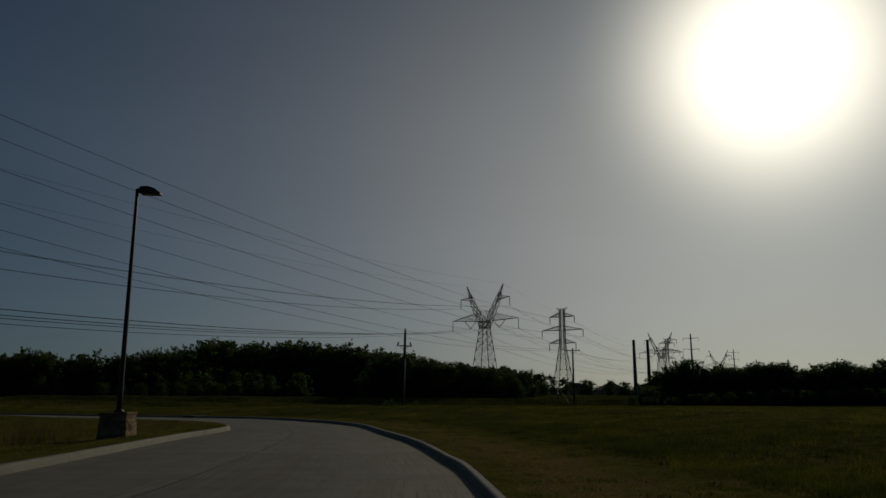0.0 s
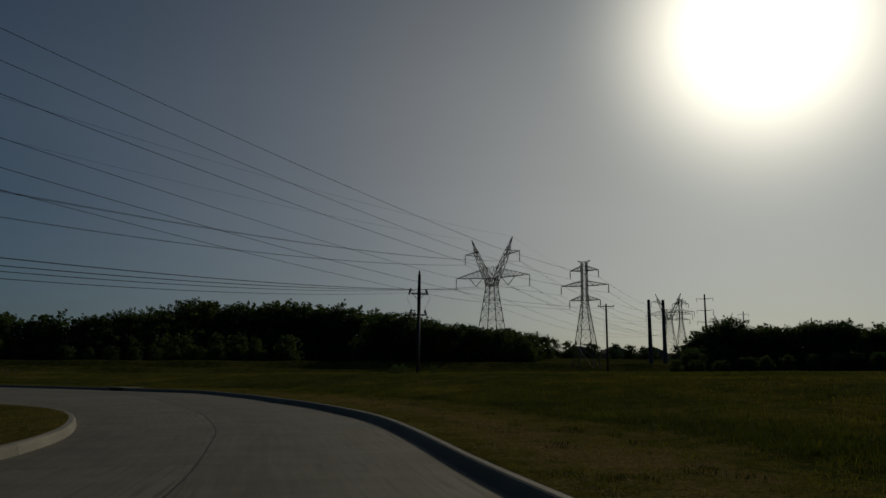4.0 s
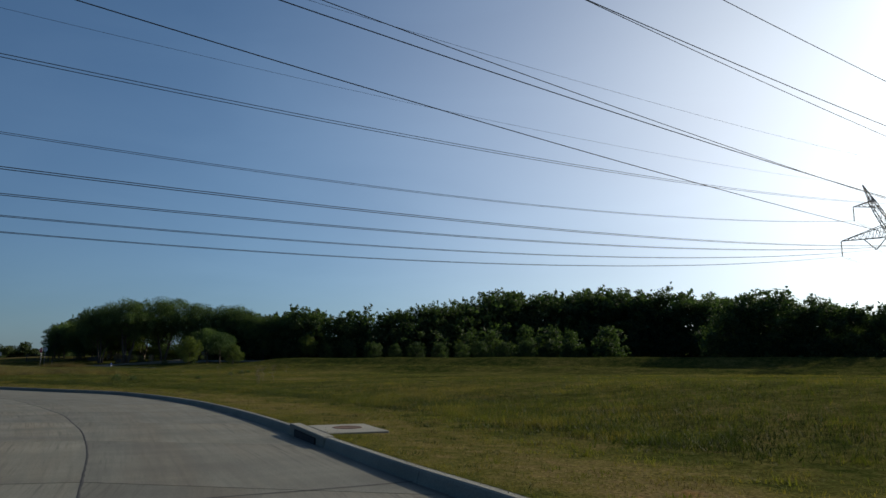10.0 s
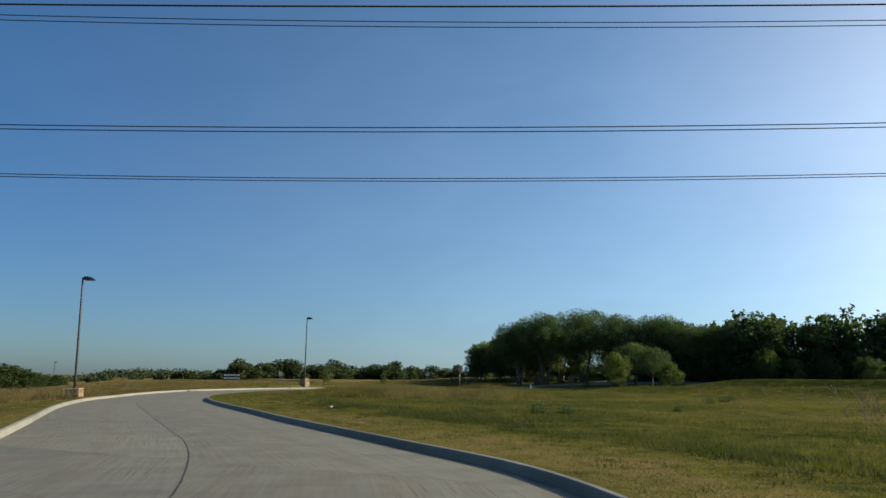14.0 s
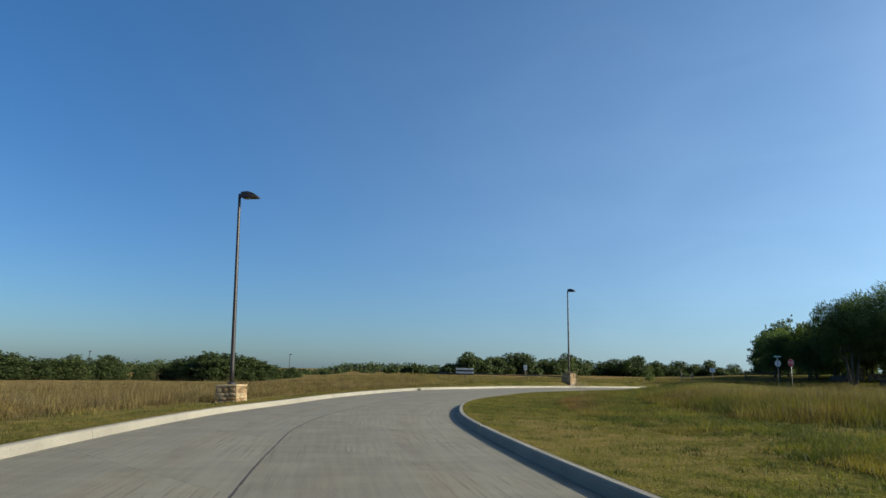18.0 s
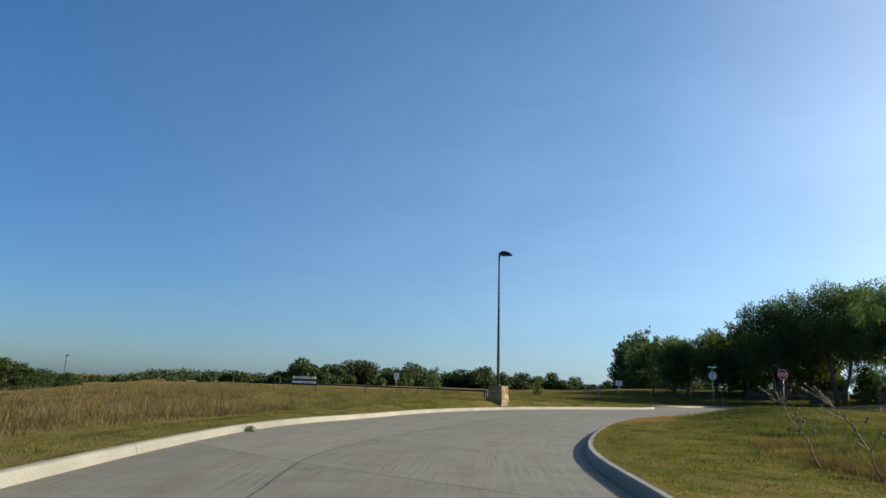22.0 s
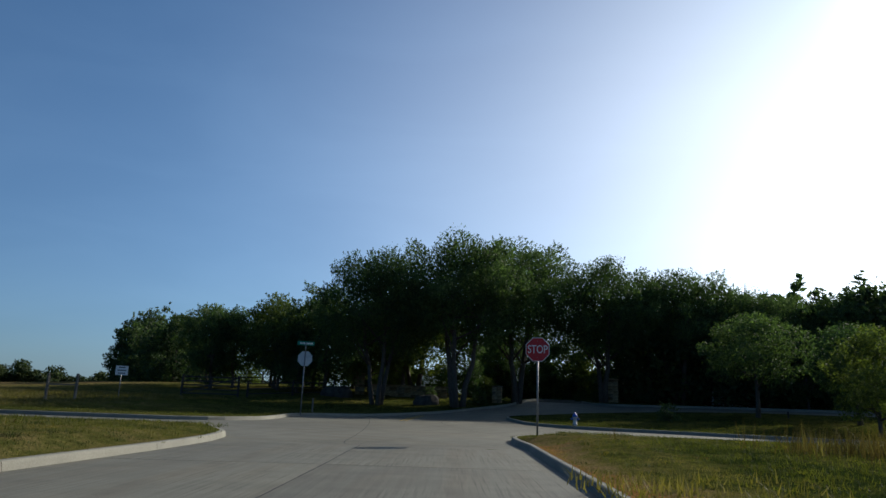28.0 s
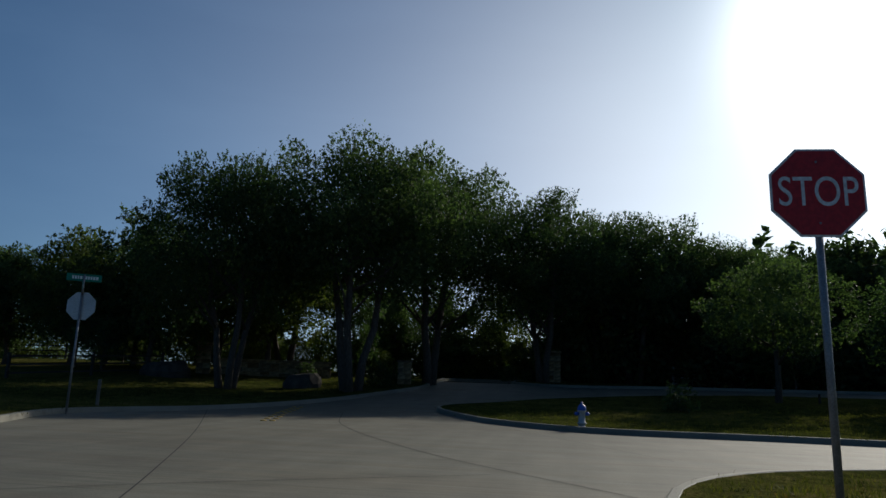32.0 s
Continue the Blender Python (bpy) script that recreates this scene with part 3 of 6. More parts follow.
kerb_and_verge(KERB_R, -1, "pale concrete kerb along the field side of the road")
kerb_and_verge(KERB_L, 1, "pale concrete kerb along the dry-grass side of the road")
kerb_and_verge(C_RIGHT, -1, "rounded concrete kerb at the street corner", 0.009)
kerb_and_verge(C_ISLAND, -1, "concrete kerb round the grass island", 0)
kerb_and_verge(C_DRIVE, -1, "concrete kerb along the entrance drive", 0.005)
kerb_and_verge(C_LEFT, -1, "concrete kerb at the side street", 0.013)


# ---------------------------------------------------------------- road slabs
def road_slabs():
    """Two lanes of cast slabs between the kerbs; sealed joints lie in the gaps."""
    root = tagged(new("road"), "light grey concrete road cast in slabs", "road", kind="structure")
    n = 44
    u = np.linspace(0, 1, n * 4 + 1)

    def even(line):
        s = np.r_[0, np.cumsum(np.hypot(*np.diff(line, axis=0).T))]
        return np.stack([np.interp(u * s[-1], s, line[:, 0]), np.interp(u * s[-1], s, line[:, 1])], 1)

    r, l = even(KERB_R), even(KERB_L)
    mid = even(spline([(-2.8, -40), (-3.3, -15), (-3.8, 5), (-4.8, 21), (-6.3, 29), (-8.0, 34), (-10.4, 39), (-14.6, 46.4), (-17.8, 50.4), (-24.5, 56.0), (-30.7, 60.25), (-33.0, 61.6), (-37.1, 63.8), (-43.0, 66.6), (-49.9, 68.3), (-55.2, 68.9), (-64, 69.75),
                       (-74.2, 70.8), (-79.1, 71.85), (-83.9, 73.4), (-89.5, 75.5), (-94.3, 77.6), (-99.5, 80.6), (-107.2, 88), (-111.9, 93), (-116.2, 101), (-119.6, 110), (-122, 116.4)], 0.75))
    gap = 0.006
    for lane, (a, b) in enumerate(((r, mid), (mid, l))):
        d = (b - a) / np.hypot(*(b - a).T)[:, None]
        a2, b2 = a + d * gap, b - d * gap
        for i in range(n):
            k = slice(i * 4, i * 4 + 5)
            A, B = a2[k].copy(), b2[k].copy()
            for Q in (A, B):
                e = Q[1] - Q[0]
                e /= np.hypot(*e)
                Q[0] += e * (0.011 if i % 8 == 3 else 0.003)
                Q[-1] -= e * (0.011 if i % 8 == 2 else 0.003)
            c = (A[2] + B[2]) / 2
            hd = A[-1] - A[0]
            ang = math.atan2(hd[1], hd[0])
            rot = np.array([[math.cos(ang), math.sin(ang)], [-math.sin(ang), math.cos(ang)]])
            A, B = (A - c) @ rot.T + c, (B - c) @ rot.T + c
            za = [float(road_z(*p)) for p in a2[k]]
            zb = [float(road_z(*p)) for p in b2[k]]
            v = [(*(p - c), z) for p, z in zip(A, za)] + [(*(p - c), z) for p, z in zip(B, zb)] + [(*(p - c), z - 0.08) for p, z in zip(A, za)] + [(*(p - c), z - 0.08) for p, z in zip(B, zb)]
            f = [(j, j + 1, 6 + j, 5 + j) for j in range(4)]
            f += [(j + 10, j + 11, j + 1, j) for j in range(4)] + [(j + 5, j + 6, j + 16, j + 15) for j in range(4)]
            f += [(0, 5, 15, 10), (4, 14, 19, 9)]
            me = mesh_from("slab", v, f, M_SLAB)
            bm = bmesh.new()
            bm.from_mesh(me)
            bmesh.ops.recalc_face_normals(bm, faces=bm.faces)
            bm.to_mesh(me)
            bm.free()
            ob = part("slab", me, None, root)
            ob.location, ob.rotation_euler = (c[0], c[1], 0), (0, 0, ang)
    # sealant under the joints
    v, f = [], []
    for line in (r, mid, l):
        d = np.gradient(line, axis=0)
        d /= np.hypot(*d.T)[:, None]
        nn = np.stack([-d[:, 1], d[:, 0]], 1)
        base = len(v)
        for p, q in zip(line, nn):
            v += [(*(p + q * 0.014), -0.007), (*(p - q * 0.014), -0.007)]
        f += [(base + 2 * i, base + 2 * i + 1, base + 2 * i + 3, base + 2 * i + 2) for i in range(len(line) - 1)]
    for i in range(0, len(r), 4):
        e = (r[min(i + 1, len(r) - 1)] - r[max(i - 1, 0)])
        e /= np.hypot(*e)
        base = len(v)
        v += [(*(p + e * s), -0.012) for p in (r[i], l[i]) for s in (-0.03, 0.03)]
        f += [(base, base + 1, base + 3, base + 2)]
    v = [(x, y, z + float(road_z(x, y))) for x, y, z in v]
    part("joint_sealant", mesh_from("joint_sealant", v, f, M_JOINT), None, root)
    # tar that has been poured over the lane joint: a wandering thin bead
    v, f = [], []
    rnd = random.Random(4)
    fine = np.stack([np.interp(np.linspace(0, 1, 1400), u, mid[:, k]) for k in (0, 1)], 1)
    d = np.gradient(fine, axis=0)
    d /= np.hypot(*d.T)[:, None]
    nn = np.stack([-d[:, 1], d[:, 0]], 1)
    for i, (p, q) in enumerate(zip(fine, nn)):
        o = 0.007 * math.sin(i * 0.21) + rnd.uniform(-0.004, 0.004)
        h = 0.010 + 0.009 * rnd.random()
        v += [(*(p + q * (o + h)), 0.0015), (*(p + q * o), 0.004), (*(p + q * (o - h)), 0.0015)]
    for i in range(len(fine) - 1):
        f += [(3 * i, 3 * i + 1, 3 * i + 4, 3 * i + 3), (3 * i + 1, 3 * i + 2, 3 * i + 5, 3 * i + 4)]
    v = [(x, y, z + float(road_z(x, y))) for x, y, z in v]
    part("tar_bead", mesh_from("tar_bead", v, f, M_JOINT), None, root)
    # crack sealant across single lanes
    for pts, w in (([(-19.3, 51.8), (-18.7, 52.7), (-18.0, 53.55), (-17.2, 54.6)], 0.045), ([(-90.6, 73.3), (-89.3, 75.3), (-88.9, 76.8), (-88.3, 78.9)], 0.06), ([(-53.1, 68.6), (-53.0, 70.5), (-53.2, 72.6)], 0.04),
                   ([(-31.0, 61.2), (-31.9, 62.9), (-32.9, 66.3)], 0.014), ([(-72.5, 71.0), (-72.3, 72.8), (-72.6, 74.4)], 0.014), ([(-101.9, 82.9), (-103.6, 84.3)], 0.012)):
        vv, ff = strip(spline(pts, 0.25), [-w / 2, w / 2], [0.003, 0.003])
        vv[:, 2] += road_z(vv[:, 0], vv[:, 1])
        part("sealed_joint", mesh_from("sealed_joint", vv, ff, M_JOINT), None, root)
    return root


road_slabs()


def crossing():
    """Pavement of the crossing, the side streets and the drive, in panels cut to the kerbs."""
    root = tagged(new("crossing_pavement"), "light grey concrete crossing with sealed joints", "road", kind="structure")
    poly = np.vstack([C_RIGHT, C_ISLAND, C_DRIVE, C_LEFT])
    poly = poly[(poly[:, 0] > -246) & (poly[:, 0] < 100)]
    v, f = [], []
    # pave on a fine grid that runs under the kerbs
    for (x0, x1, y0, y1, s) in ((-142, -100, 113, 160, 0.5), (-100, 100, 126, 166, 2.0), (-198, -142, 80, 124, 1.0)):
        xs, ys = np.arange(x0, x1 + s, s), np.arange(y0, y1 + s, s)
        X, Y = np.meshgrid(xs, ys)
        poly2 = np.vstack([poly, [(-125.3, 114.6), (-118.1, 118.5)]])
        ok = inside(X, Y, poly2)
        cell = (ok[:-1, :-1] | ok[1:, :-1] | ok[:-1, 1:] | ok[1:, 1:])
        base = len(v)
        Z = road_z(X, Y) - 0.003
        v += np.stack([X, Y, Z], -1).reshape(-1, 3).tolist()
        nx_ = len(xs)
        jj, ii = np.nonzero(cell)
        f += [(base + j * nx_ + i, base + j * nx_ + i + 1, base + (j + 1) * nx_ + i + 1, base + (j + 1) * nx_ + i) for j, i in zip(jj, ii)]
    part("pavement", mesh_from("pavement", v, f, M_SLAB, True), None, root)

    def joint(pts, w=0.022):
        line = spline(pts, 0.6)
        vv, ff = strip(line, [-w / 2, w / 2], [0, 0])
        vv[:, 2] = road_z(vv[:, 0], vv[:, 1]) + 0.003
        part("sealed_joint", mesh_from("sealed_joint", vv, ff, M_JOINT), None, root)

    joint([(-122.1, 116.2), (-122.8, 117), (-124.3, 120.5), (-125.9, 124.1), (-129, 130.6), (-134.2, 140.6)])
    joint([(-117.4, 115.5), (-125.3, 113.4)])
    joint([(-125.2, 115.4), (-120.6, 117.9), (-118.9, 118.8)], 0.03)
    joint([(-129.6, 119.5), (-125.6, 122.75), (-121.5, 125.4)], 0.018)
    joint([(-119.4, 123.8), (-123, 128), (-126.5, 134), (-128.5, 140)])
    joint([(-118.5, 128.5), (-123.2, 138)], 0.018)
    joint([(-124.5, 138.8), (-122.6, 136.6)])
    joint([(-118, 131), (-105, 132), (-60, 134.6)], 0.025)
    joint([(-112, 128.6), (-112.6, 134.6)])
    joint([(-134, 131), (-126, 134.4), (-119.5, 134.6)], 0.015)
    return root


crossing()


# ---------------------------------------------------------------- stone-based lamps
def stone_material():
    m, n, l, b = material("rubble_stone", 0.9, 0, 0.3)
    info = n.new("ShaderNodeObjectInfo")
    r = ramp(n, [(0.0, (0.128, 0.083, 0.044)), (0.25, (0.221, 0.153, 0.083)), (0.55, (0.306, 0.231, 0.138)), (0.8, (0.323, 0.264, 0.170)), (1.0, (0.145, 0.115, 0.085))])
    l.new(info.outputs["Random"], r.inputs[0])
    t, t2 = noise_tex(n, l, 5, 6), noise_tex(n, l, 40, 4)
    g = ramp(n, [(0.3, (0.48, 0.44, 0.37)), (0.7, (1.18, 1.14, 1.05))])
    l.new(t.outputs["Fac"], g.inputs[0])
    l.new(mixed(n, l, r.outputs[0], g.outputs[0], 1.0, 'MULTIPLY'), b.inputs["Base Color"])
    bump(n, l, b, t2.outputs["Fac"], 0.7, 0.02)
    return m


M_STONE = stone_material()
M_MORTAR = simple("mortar", (0.120, 0.104, 0.080), (0.176, 0.152, 0.120), 20, 0.95, 0, 0.5)


def stone_block(w, h, d, seed):
    """A rough-faced stone, w wide, h high, standing d proud of its wall plane (local y = outward)."""
    rnd = random.Random(seed)
    nx_, nz_ = 3, 3
    v = []
    for k in range(nz_ + 1):
        for i in range(nx_ + 1):
            edge = i in (0, nx_) or k in (0, nz_)
            v.append(((i / nx_ - 0.5) * w + rnd.uniform(-.006, .006), d * (0.55 if edge else rnd.uniform(0.8, 1.25)), (k / nz_ - 0.5) * h + rnd.uniform(-.006, .006)))
    f = [(k * 4 + i, k * 4 + i + 1, (k + 1) * 4 + i + 1, (k + 1) * 4 + i) for k in range(3) for i in range(3)]
    rim = [0, 1, 2, 3, 7, 11, 15, 14, 13, 12, 8, 4]
    b0 = len(v)
    for q in rim:
        v.append((v[q][0], -0.02, v[q][2]))
    f += [(rim[j], b0 + j, b0 + (j + 1) % 12, rim[(j + 1) % 12]) for j in range(12)]
    me = mesh_from("stone", v, f, M_STONE)
    bm = bmesh.new()
    bm.from_mesh(me)
    bmesh.ops.recalc_face_normals(bm, faces=bm.faces)
    bm.to_mesh(me)
    bm.free()
    return me


def street_lamp(m, label, seed):
    """Dark square-head lamp on a tapered pole, on a battered stone plinth. Local +x: towards the road."""
    root = thing("street_lamp", m, label, "street lamp", "street lamps along the road")
    hb, wb, wt = 0.86, 0.96, 0.84
    bm = bmesh.new()
    vs = [bm.verts.new((sx * q / 2 * 0.93, sy * q / 2 * 0.93, z)) for z, q in ((-0.25, wb), (hb - 0.07, wt)) for sx, sy in ((-1, -1), (1, -1), (1, 1), (-1, 1))]
    for i in range(4):
        bm.faces.new((vs[i], vs[(i + 1) % 4], vs[4 + (i + 1) % 4], vs[4 + i]))
    bm.faces.new(vs[3::-1])
    bm.faces.new(vs[4:])
    plinth = part("plinth_core", bm, M_MORTAR, root, "mortar core of the stone plinth")
    rnd = random.Random(seed)
    for side in range(4):
        z = -0.02
        while z < hb - 0.1:
            h = min(rnd.choice((0.11, 0.15, 0.19, 0.24)), hb - 0.07 - z)
            if hb - 0.07 - (z + h) < 0.06:
                h = hb - 0.07 - z
            half = (wb + (wt - wb) * (z + h / 2) / hb) / 2
            x = -half
            while x < half - 0.02:
                w = rnd.uniform(0.16, 0.42)
                if half - (x + w) < 0.12:
                    w = half - x
                me = stone_block(w - 0.012, h - 0.012, 0.03 + rnd.uniform(0, 0.018), rnd.random())
                ob = part("stone", me, None, plinth)
                ob.matrix_basis = pose(0, 0, 0, 0, 0, side * 90) @ Matrix.Translation((x + w / 2, half * 0.955, z + h / 2)) @ pose(0, 0, 0, 5.0, 0, 0)
                x += w
            z += h
    bm = bmesh.new()
    box(bm, (0, 0, hb - 0.03), (wt + 0.07, wt + 0.07, 0.08), bevel=0.015)
    part("cap_slab", bm, M_STONE, root, "thin buff stone cap slab")
    bm = bmesh.new()
    lathe(bm, [(0.17, hb + 0.005), (0.17, hb + 0.05), (0.12, hb + 0.10), (0.09, hb + 0.11)], 14)
    part("base_cover", bm, M_BRONZE, root)
    bm = bmesh.new()
    lathe(bm, [(0.092, hb + 0.02), (0.088, hb + 0.6), (0.055, 8.42), (0.05, 8.46)], 12)
    part("pole", bm, M_BRONZE, root, "tapered dark bronze pole")
    bm = bmesh.new()
    box(bm, (0, 0.093, hb + 0.42), (0.075, 0.02, 0.14), bevel=0.006)
    part("hand_hole_cover", bm, M_BRONZE, root)
    bm = bmesh.new()
    box(bm, (0.06, 0, 8.40), (0.16, 0.10, 0.15), bevel=0.01)
    part("arm", bm, M_BRONZE, root)
    # wedge-shaped head that droops and thins towards its nose
    bm = bmesh.new()
    prof = [(0.10, 8.31, 8.49, 0.15), (0.16, 8.28, 8.53, 0.19), (0.42, 8.27, 8.53, 0.20), (0.66, 8.26, 8.45, 0.19), (0.86, 8.25, 8.30, 0.15)]
    rings = []
    for x, z0, z1, hw in prof:
        rings.append([bm.verts.new(p) for p in ((x, -hw, z0), (x, hw, z0), (x, hw * 0.8, z1), (x, -hw * 0.8, z1))])
    for r0, r1 in zip(rings, rings[1:]):
        for k in range(4):
            bm.faces.new((r0[k], r1[k], r1[(k + 1) % 4], r0[(k + 1) % 4]))
    bm.faces.new(rings[0])
    bm.faces.new(rings[-1][::-1])
    head = part("lamp_head", bm, M_BRONZE, root, "dark wedge-shaped lamp head")
    bm = bmesh.new()
    box(bm, (0.44, 0, 8.262), (0.36, 0.27, 0.012))
    part("lens", bm, M_CERAMIC, head, "dull glass lens")
    return root


def ground_at(x, y):
    return float(terrain(np.array([x]), np.array([y]))[0][0]) + 0.12


for x, y, z, turn, lab, sd in ((-10.85, 23.3, None, 3, "dark bronze street lamp on a rubble stone plinth beside the bend", 3),
                               (-88.75, 68.9, -0.36, 66, "dark bronze street lamp on a stone plinth by dry grass", 5),
                               (-120.5, 97.9, 0.40, 31, "dark bronze street lamp on a stone plinth at the pipe barrier", 8)):
    street_lamp(pose(x, y, ground_at(x, y) - 0.03 if z is None else z, 0, 0, turn) @ pose(0, 0, 0, 0, {3: -1.9, 5: -2.2, 8: -0.5}[sd], 0) @ Matrix.Diagonal((1, 1, {3: 1.04, 5: 1.03, 8: 1.055}[sd], 1)), lab, sd)


# ---------------------------------------------------------------- lattice towers
LINE_ANG = radians(31.5)
LINE_U = Vector((-math.sin(LINE_ANG), -math.cos(LINE_ANG), 0))     # along the power line, towards the road
ARM_ANG = radians(31.5)
LINE_TURN = -31.5                                                   # local +x across the line


def lattice_legs(bm, levels, w=0.16, brace=0.09):
    """Four legs and crossed braces through square sections (z, half width x, half width y)."""
    for (z0, a0, b0), (z1, a1, b1) in zip(levels, levels[1:]):
        c0 = [Vector((sx * a0, sy * b0, z0)) for sx, sy in ((-1, -1), (1, -1), (1, 1), (-1, 1))]
        c1 = [Vector((sx * a1, sy * b1, z1)) for sx, sy in ((-1, -1), (1, -1), (1, 1), (-1, 1))]
        for k in range(4):
            bar(bm, c0[k], c1[k], w)
            bar(bm, c0[k], c1[(k + 1) % 4], brace)
            bar(bm, c0[(k + 1) % 4], c1[k], brace)
            bar(bm, c1[k], c1[(k + 1) % 4], brace)


def cross_arm(bm, x0, z_low, z_high, x1, z_tip, hw, n=5, w=0.11):
    """A pointed lattice arm from the body at x0 to its tip at x1."""
    tip = Vector((x1, 0, z_tip))
    for sy in (-1, 1):
        lo, hi = Vector((x0, sy * hw, z_low)), Vector((x0, sy * hw, z_high))
        bar(bm, lo, tip, w)
        bar(bm, hi, tip, w)
        for i in range(n):
            a, b = i / n, (i + 1) / n
            bar(bm, lo.lerp(tip, a), hi.lerp(tip, (a + b) / 2), w * 0.6)
            bar(bm, hi.lerp(tip, (a + b) / 2), lo.lerp(tip, b), w * 0.6)
    for i in range(n):
        a = i / n
        bar(bm, Vector((x0, -hw, z_low)).lerp(tip, a), Vector((x0, hw, z_low)).lerp(tip, a), w * 0.6)


def insulator(parent, top, bottom, r=0.13):
    """A string of discs between two points."""
    bm = bmesh.new()
    p, q = Vector(top), Vector(bottom)
    n = max(6, int((q - p).length / 0.17))
    pts, rad = [], []
    for i in range(n):
        for s, rr in ((0.0, 0.045), (0.25, r), (0.55, r), (0.8, 0.045)):
            pts.append(p.lerp(q, (i + s) / n))
            rad.append(rr)
    tube(bm, pts, rad, 8)
    part("insulator_string", bm, M_CERAMIC, parent)


def y_tower(m, base, label):
    """Double-peaked lattice tower: waist, two splayed horns, one wide bridge arm. Local z is above the datum."""
    root = thing("lattice_tower", m, label, "transmission tower", "lattice transmission towers")
    bm = bmesh.new()
    lattice_legs(bm, [(base, 3.4, 3.4), (6.0, 2.9, 2.9), (9.6, 2.45, 2.45), (12.6, 2.08, 2.08), (15.2, 1.76, 1.76), (17.4, 1.48, 1.48), (19.3, 1.25, 1.25), (21.0, 1.12, 1.1), (22.6, 1.25, 1.0)], 0.15, 0.075)
    part("tower_body", bm, M_LATTICE, root)
    for s in (-1, 1):
        bm = bmesh.new()
        sec = [(20.6, 0.65 * s, 0.42), (22.8, 1.35 * s, 0.48), (25.0, 2.35 * s, 0.48), (27.0, 3.25 * s, 0.44), (28.8, 4.05 * s, 0.36), (30.4, 4.65 * s, 0.2), (32.5, 5.5 * s, 0.02)]
        for (z0, x0, h0), (z1, x1, h1) in zip(sec, sec[1:]):
            k0 = [Vector((x0 + a * h0 * 1.3, b * h0 * 1.6, z0)) for a, b in ((-1, -1), (1, -1), (1, 1), (-1, 1))]
            k1 = [Vector((x1 + a * h1 * 1.3, b * h1 * 1.6, z1)) for a, b in ((-1, -1), (1, -1), (1, 1), (-1, 1))]
            for k in range(4):
                bar(bm, k0[k], k1[k], 0.11)
                bar(bm, k0[k], k1[(k + 1) % 4], 0.06)
                bar(bm, k0[(k + 1) % 4], k1[k], 0.06)
        for y in (-0.45, 0.45):                        # inner stays that cross over the waist
            bar(bm, (3.0 * s, y, 27.2), (-1.1 * s, y, 22.4), 0.09)
        part("horn", bm, M_LATTICE, root)
        bm = bmesh.new()
        cross_arm(bm, 3.7 * s, 28.2, 29.5, 7.4 * s, 28.9, 0.4, 4, 0.1)
        part("upper_arm", bm, M_LATTICE, root)
        bm = bmesh.new()
        cross_arm(bm, 0.3 * s, 22.7, 25.5, 9.9 * s, 23.1, 0.8, 9, 0.1)
        part("bridge_arm", bm, M_LATTICE, root)
        insulator(root, (7.35 * s, 0, 28.8), (7.35 * s, 0, 26.4))
        insulator(root, (9.85 * s, 0, 23.0), (9.85 * s, 0, 20.4))
        insulator(root, (6.1 * s, 0, 22.9), (4.3 * s, 0, 20.9))
        insulator(root, (2.5 * s, 0, 22.8), (4.3 * s, 0, 20.9))
    return root


def three_arm_tower(m, base, label, k=1.0):
    """Narrow lattice tower with three pairs of arms. Local z is above the datum."""
    root = thing("lattice_tower", m, label, "transmission tower", "lattice transmission towers")
    bm = bmesh.new()
    lattice_legs(bm, [(base, 2.05, 2.05), (6.0, 1.53, 1.53), (8.6, 1.16, 1.16), (10.8, 0.88, 0.88), (12.6, 0.64, 0.64), (14.0, 0.50, 0.50), (15.4, 0.49, 0.49), (16.8, 0.48, 0.48), (18.2, 0.47, 0.47), (19.6, 0.46, 0.46), (21.1, 0.45, 0.45)], 0.12, 0.065)
    part("tower_body", bm, M_LATTICE, root)
    bm = bmesh.new()
    for s in (-1, 1):
        bar(bm, (0.4 * s, 0, 21.1), (1.2 * s, 0, 21.35), 0.1)
        bar(bm, (0.45 * s, 0, 20.6), (1.2 * s, 0, 21.35), 0.08)
    part("peak", bm, M_LATTICE, root)
    for z, w, ins in ((19.4, 2.7, 1.4), (16.6, 4.5, 1.5), (13.9, 2.9, 1.5)):
        for s in (-1, 1):
            bm = bmesh.new()
            cross_arm(bm, 0.5 * s, z, z + 0.95, w * s, z + 0.1, 0.5, 4, 0.09)
            part("arm", bm, M_LATTICE, root)
            insulator(root, (w * s, 0, z + 0.05), (w * s, 0, z + 0.05 - ins), 0.11)
    return root


P1, P2 = Vector((11.5, 177.8, 0)), Vector((25.2, 139.7, 0))
y_tower(pose(P1.x, P1.y, 0, 0, 0, LINE_TURN) , 2.2, "double-peaked grey lattice transmission tower behind the trees")
three_arm_tower(pose(P2.x, P2.y, 0, 0, 0, LINE_TURN), 1.6, "slim grey lattice transmission tower with three pairs of arms")
three_arm_tower(pose(82.8, 247.0, 4.0, 0, 0, LINE_TURN), 0.5, "distant lattice transmission tower with three pairs of arms")
y_tower(pose(100.9, 309.6, 1.5, 0, 0, LINE_TURN), 2.5, "faint distant double-peaked lattice transmission tower")
y_tower(pose(169, 411, 1.5, 0, 0, LINE_TURN), 2.5, "hazy grey double-peaked lattice tower on the skyline")


def wire(name, pts, r, label):
    bm = bmesh.new()
    tube(bm, pts, [r] * len(pts), 5)
    ob = part(name, bm, M_WIRE, None, label)
    return tagged(ob, label, "power line", "overhead wires")


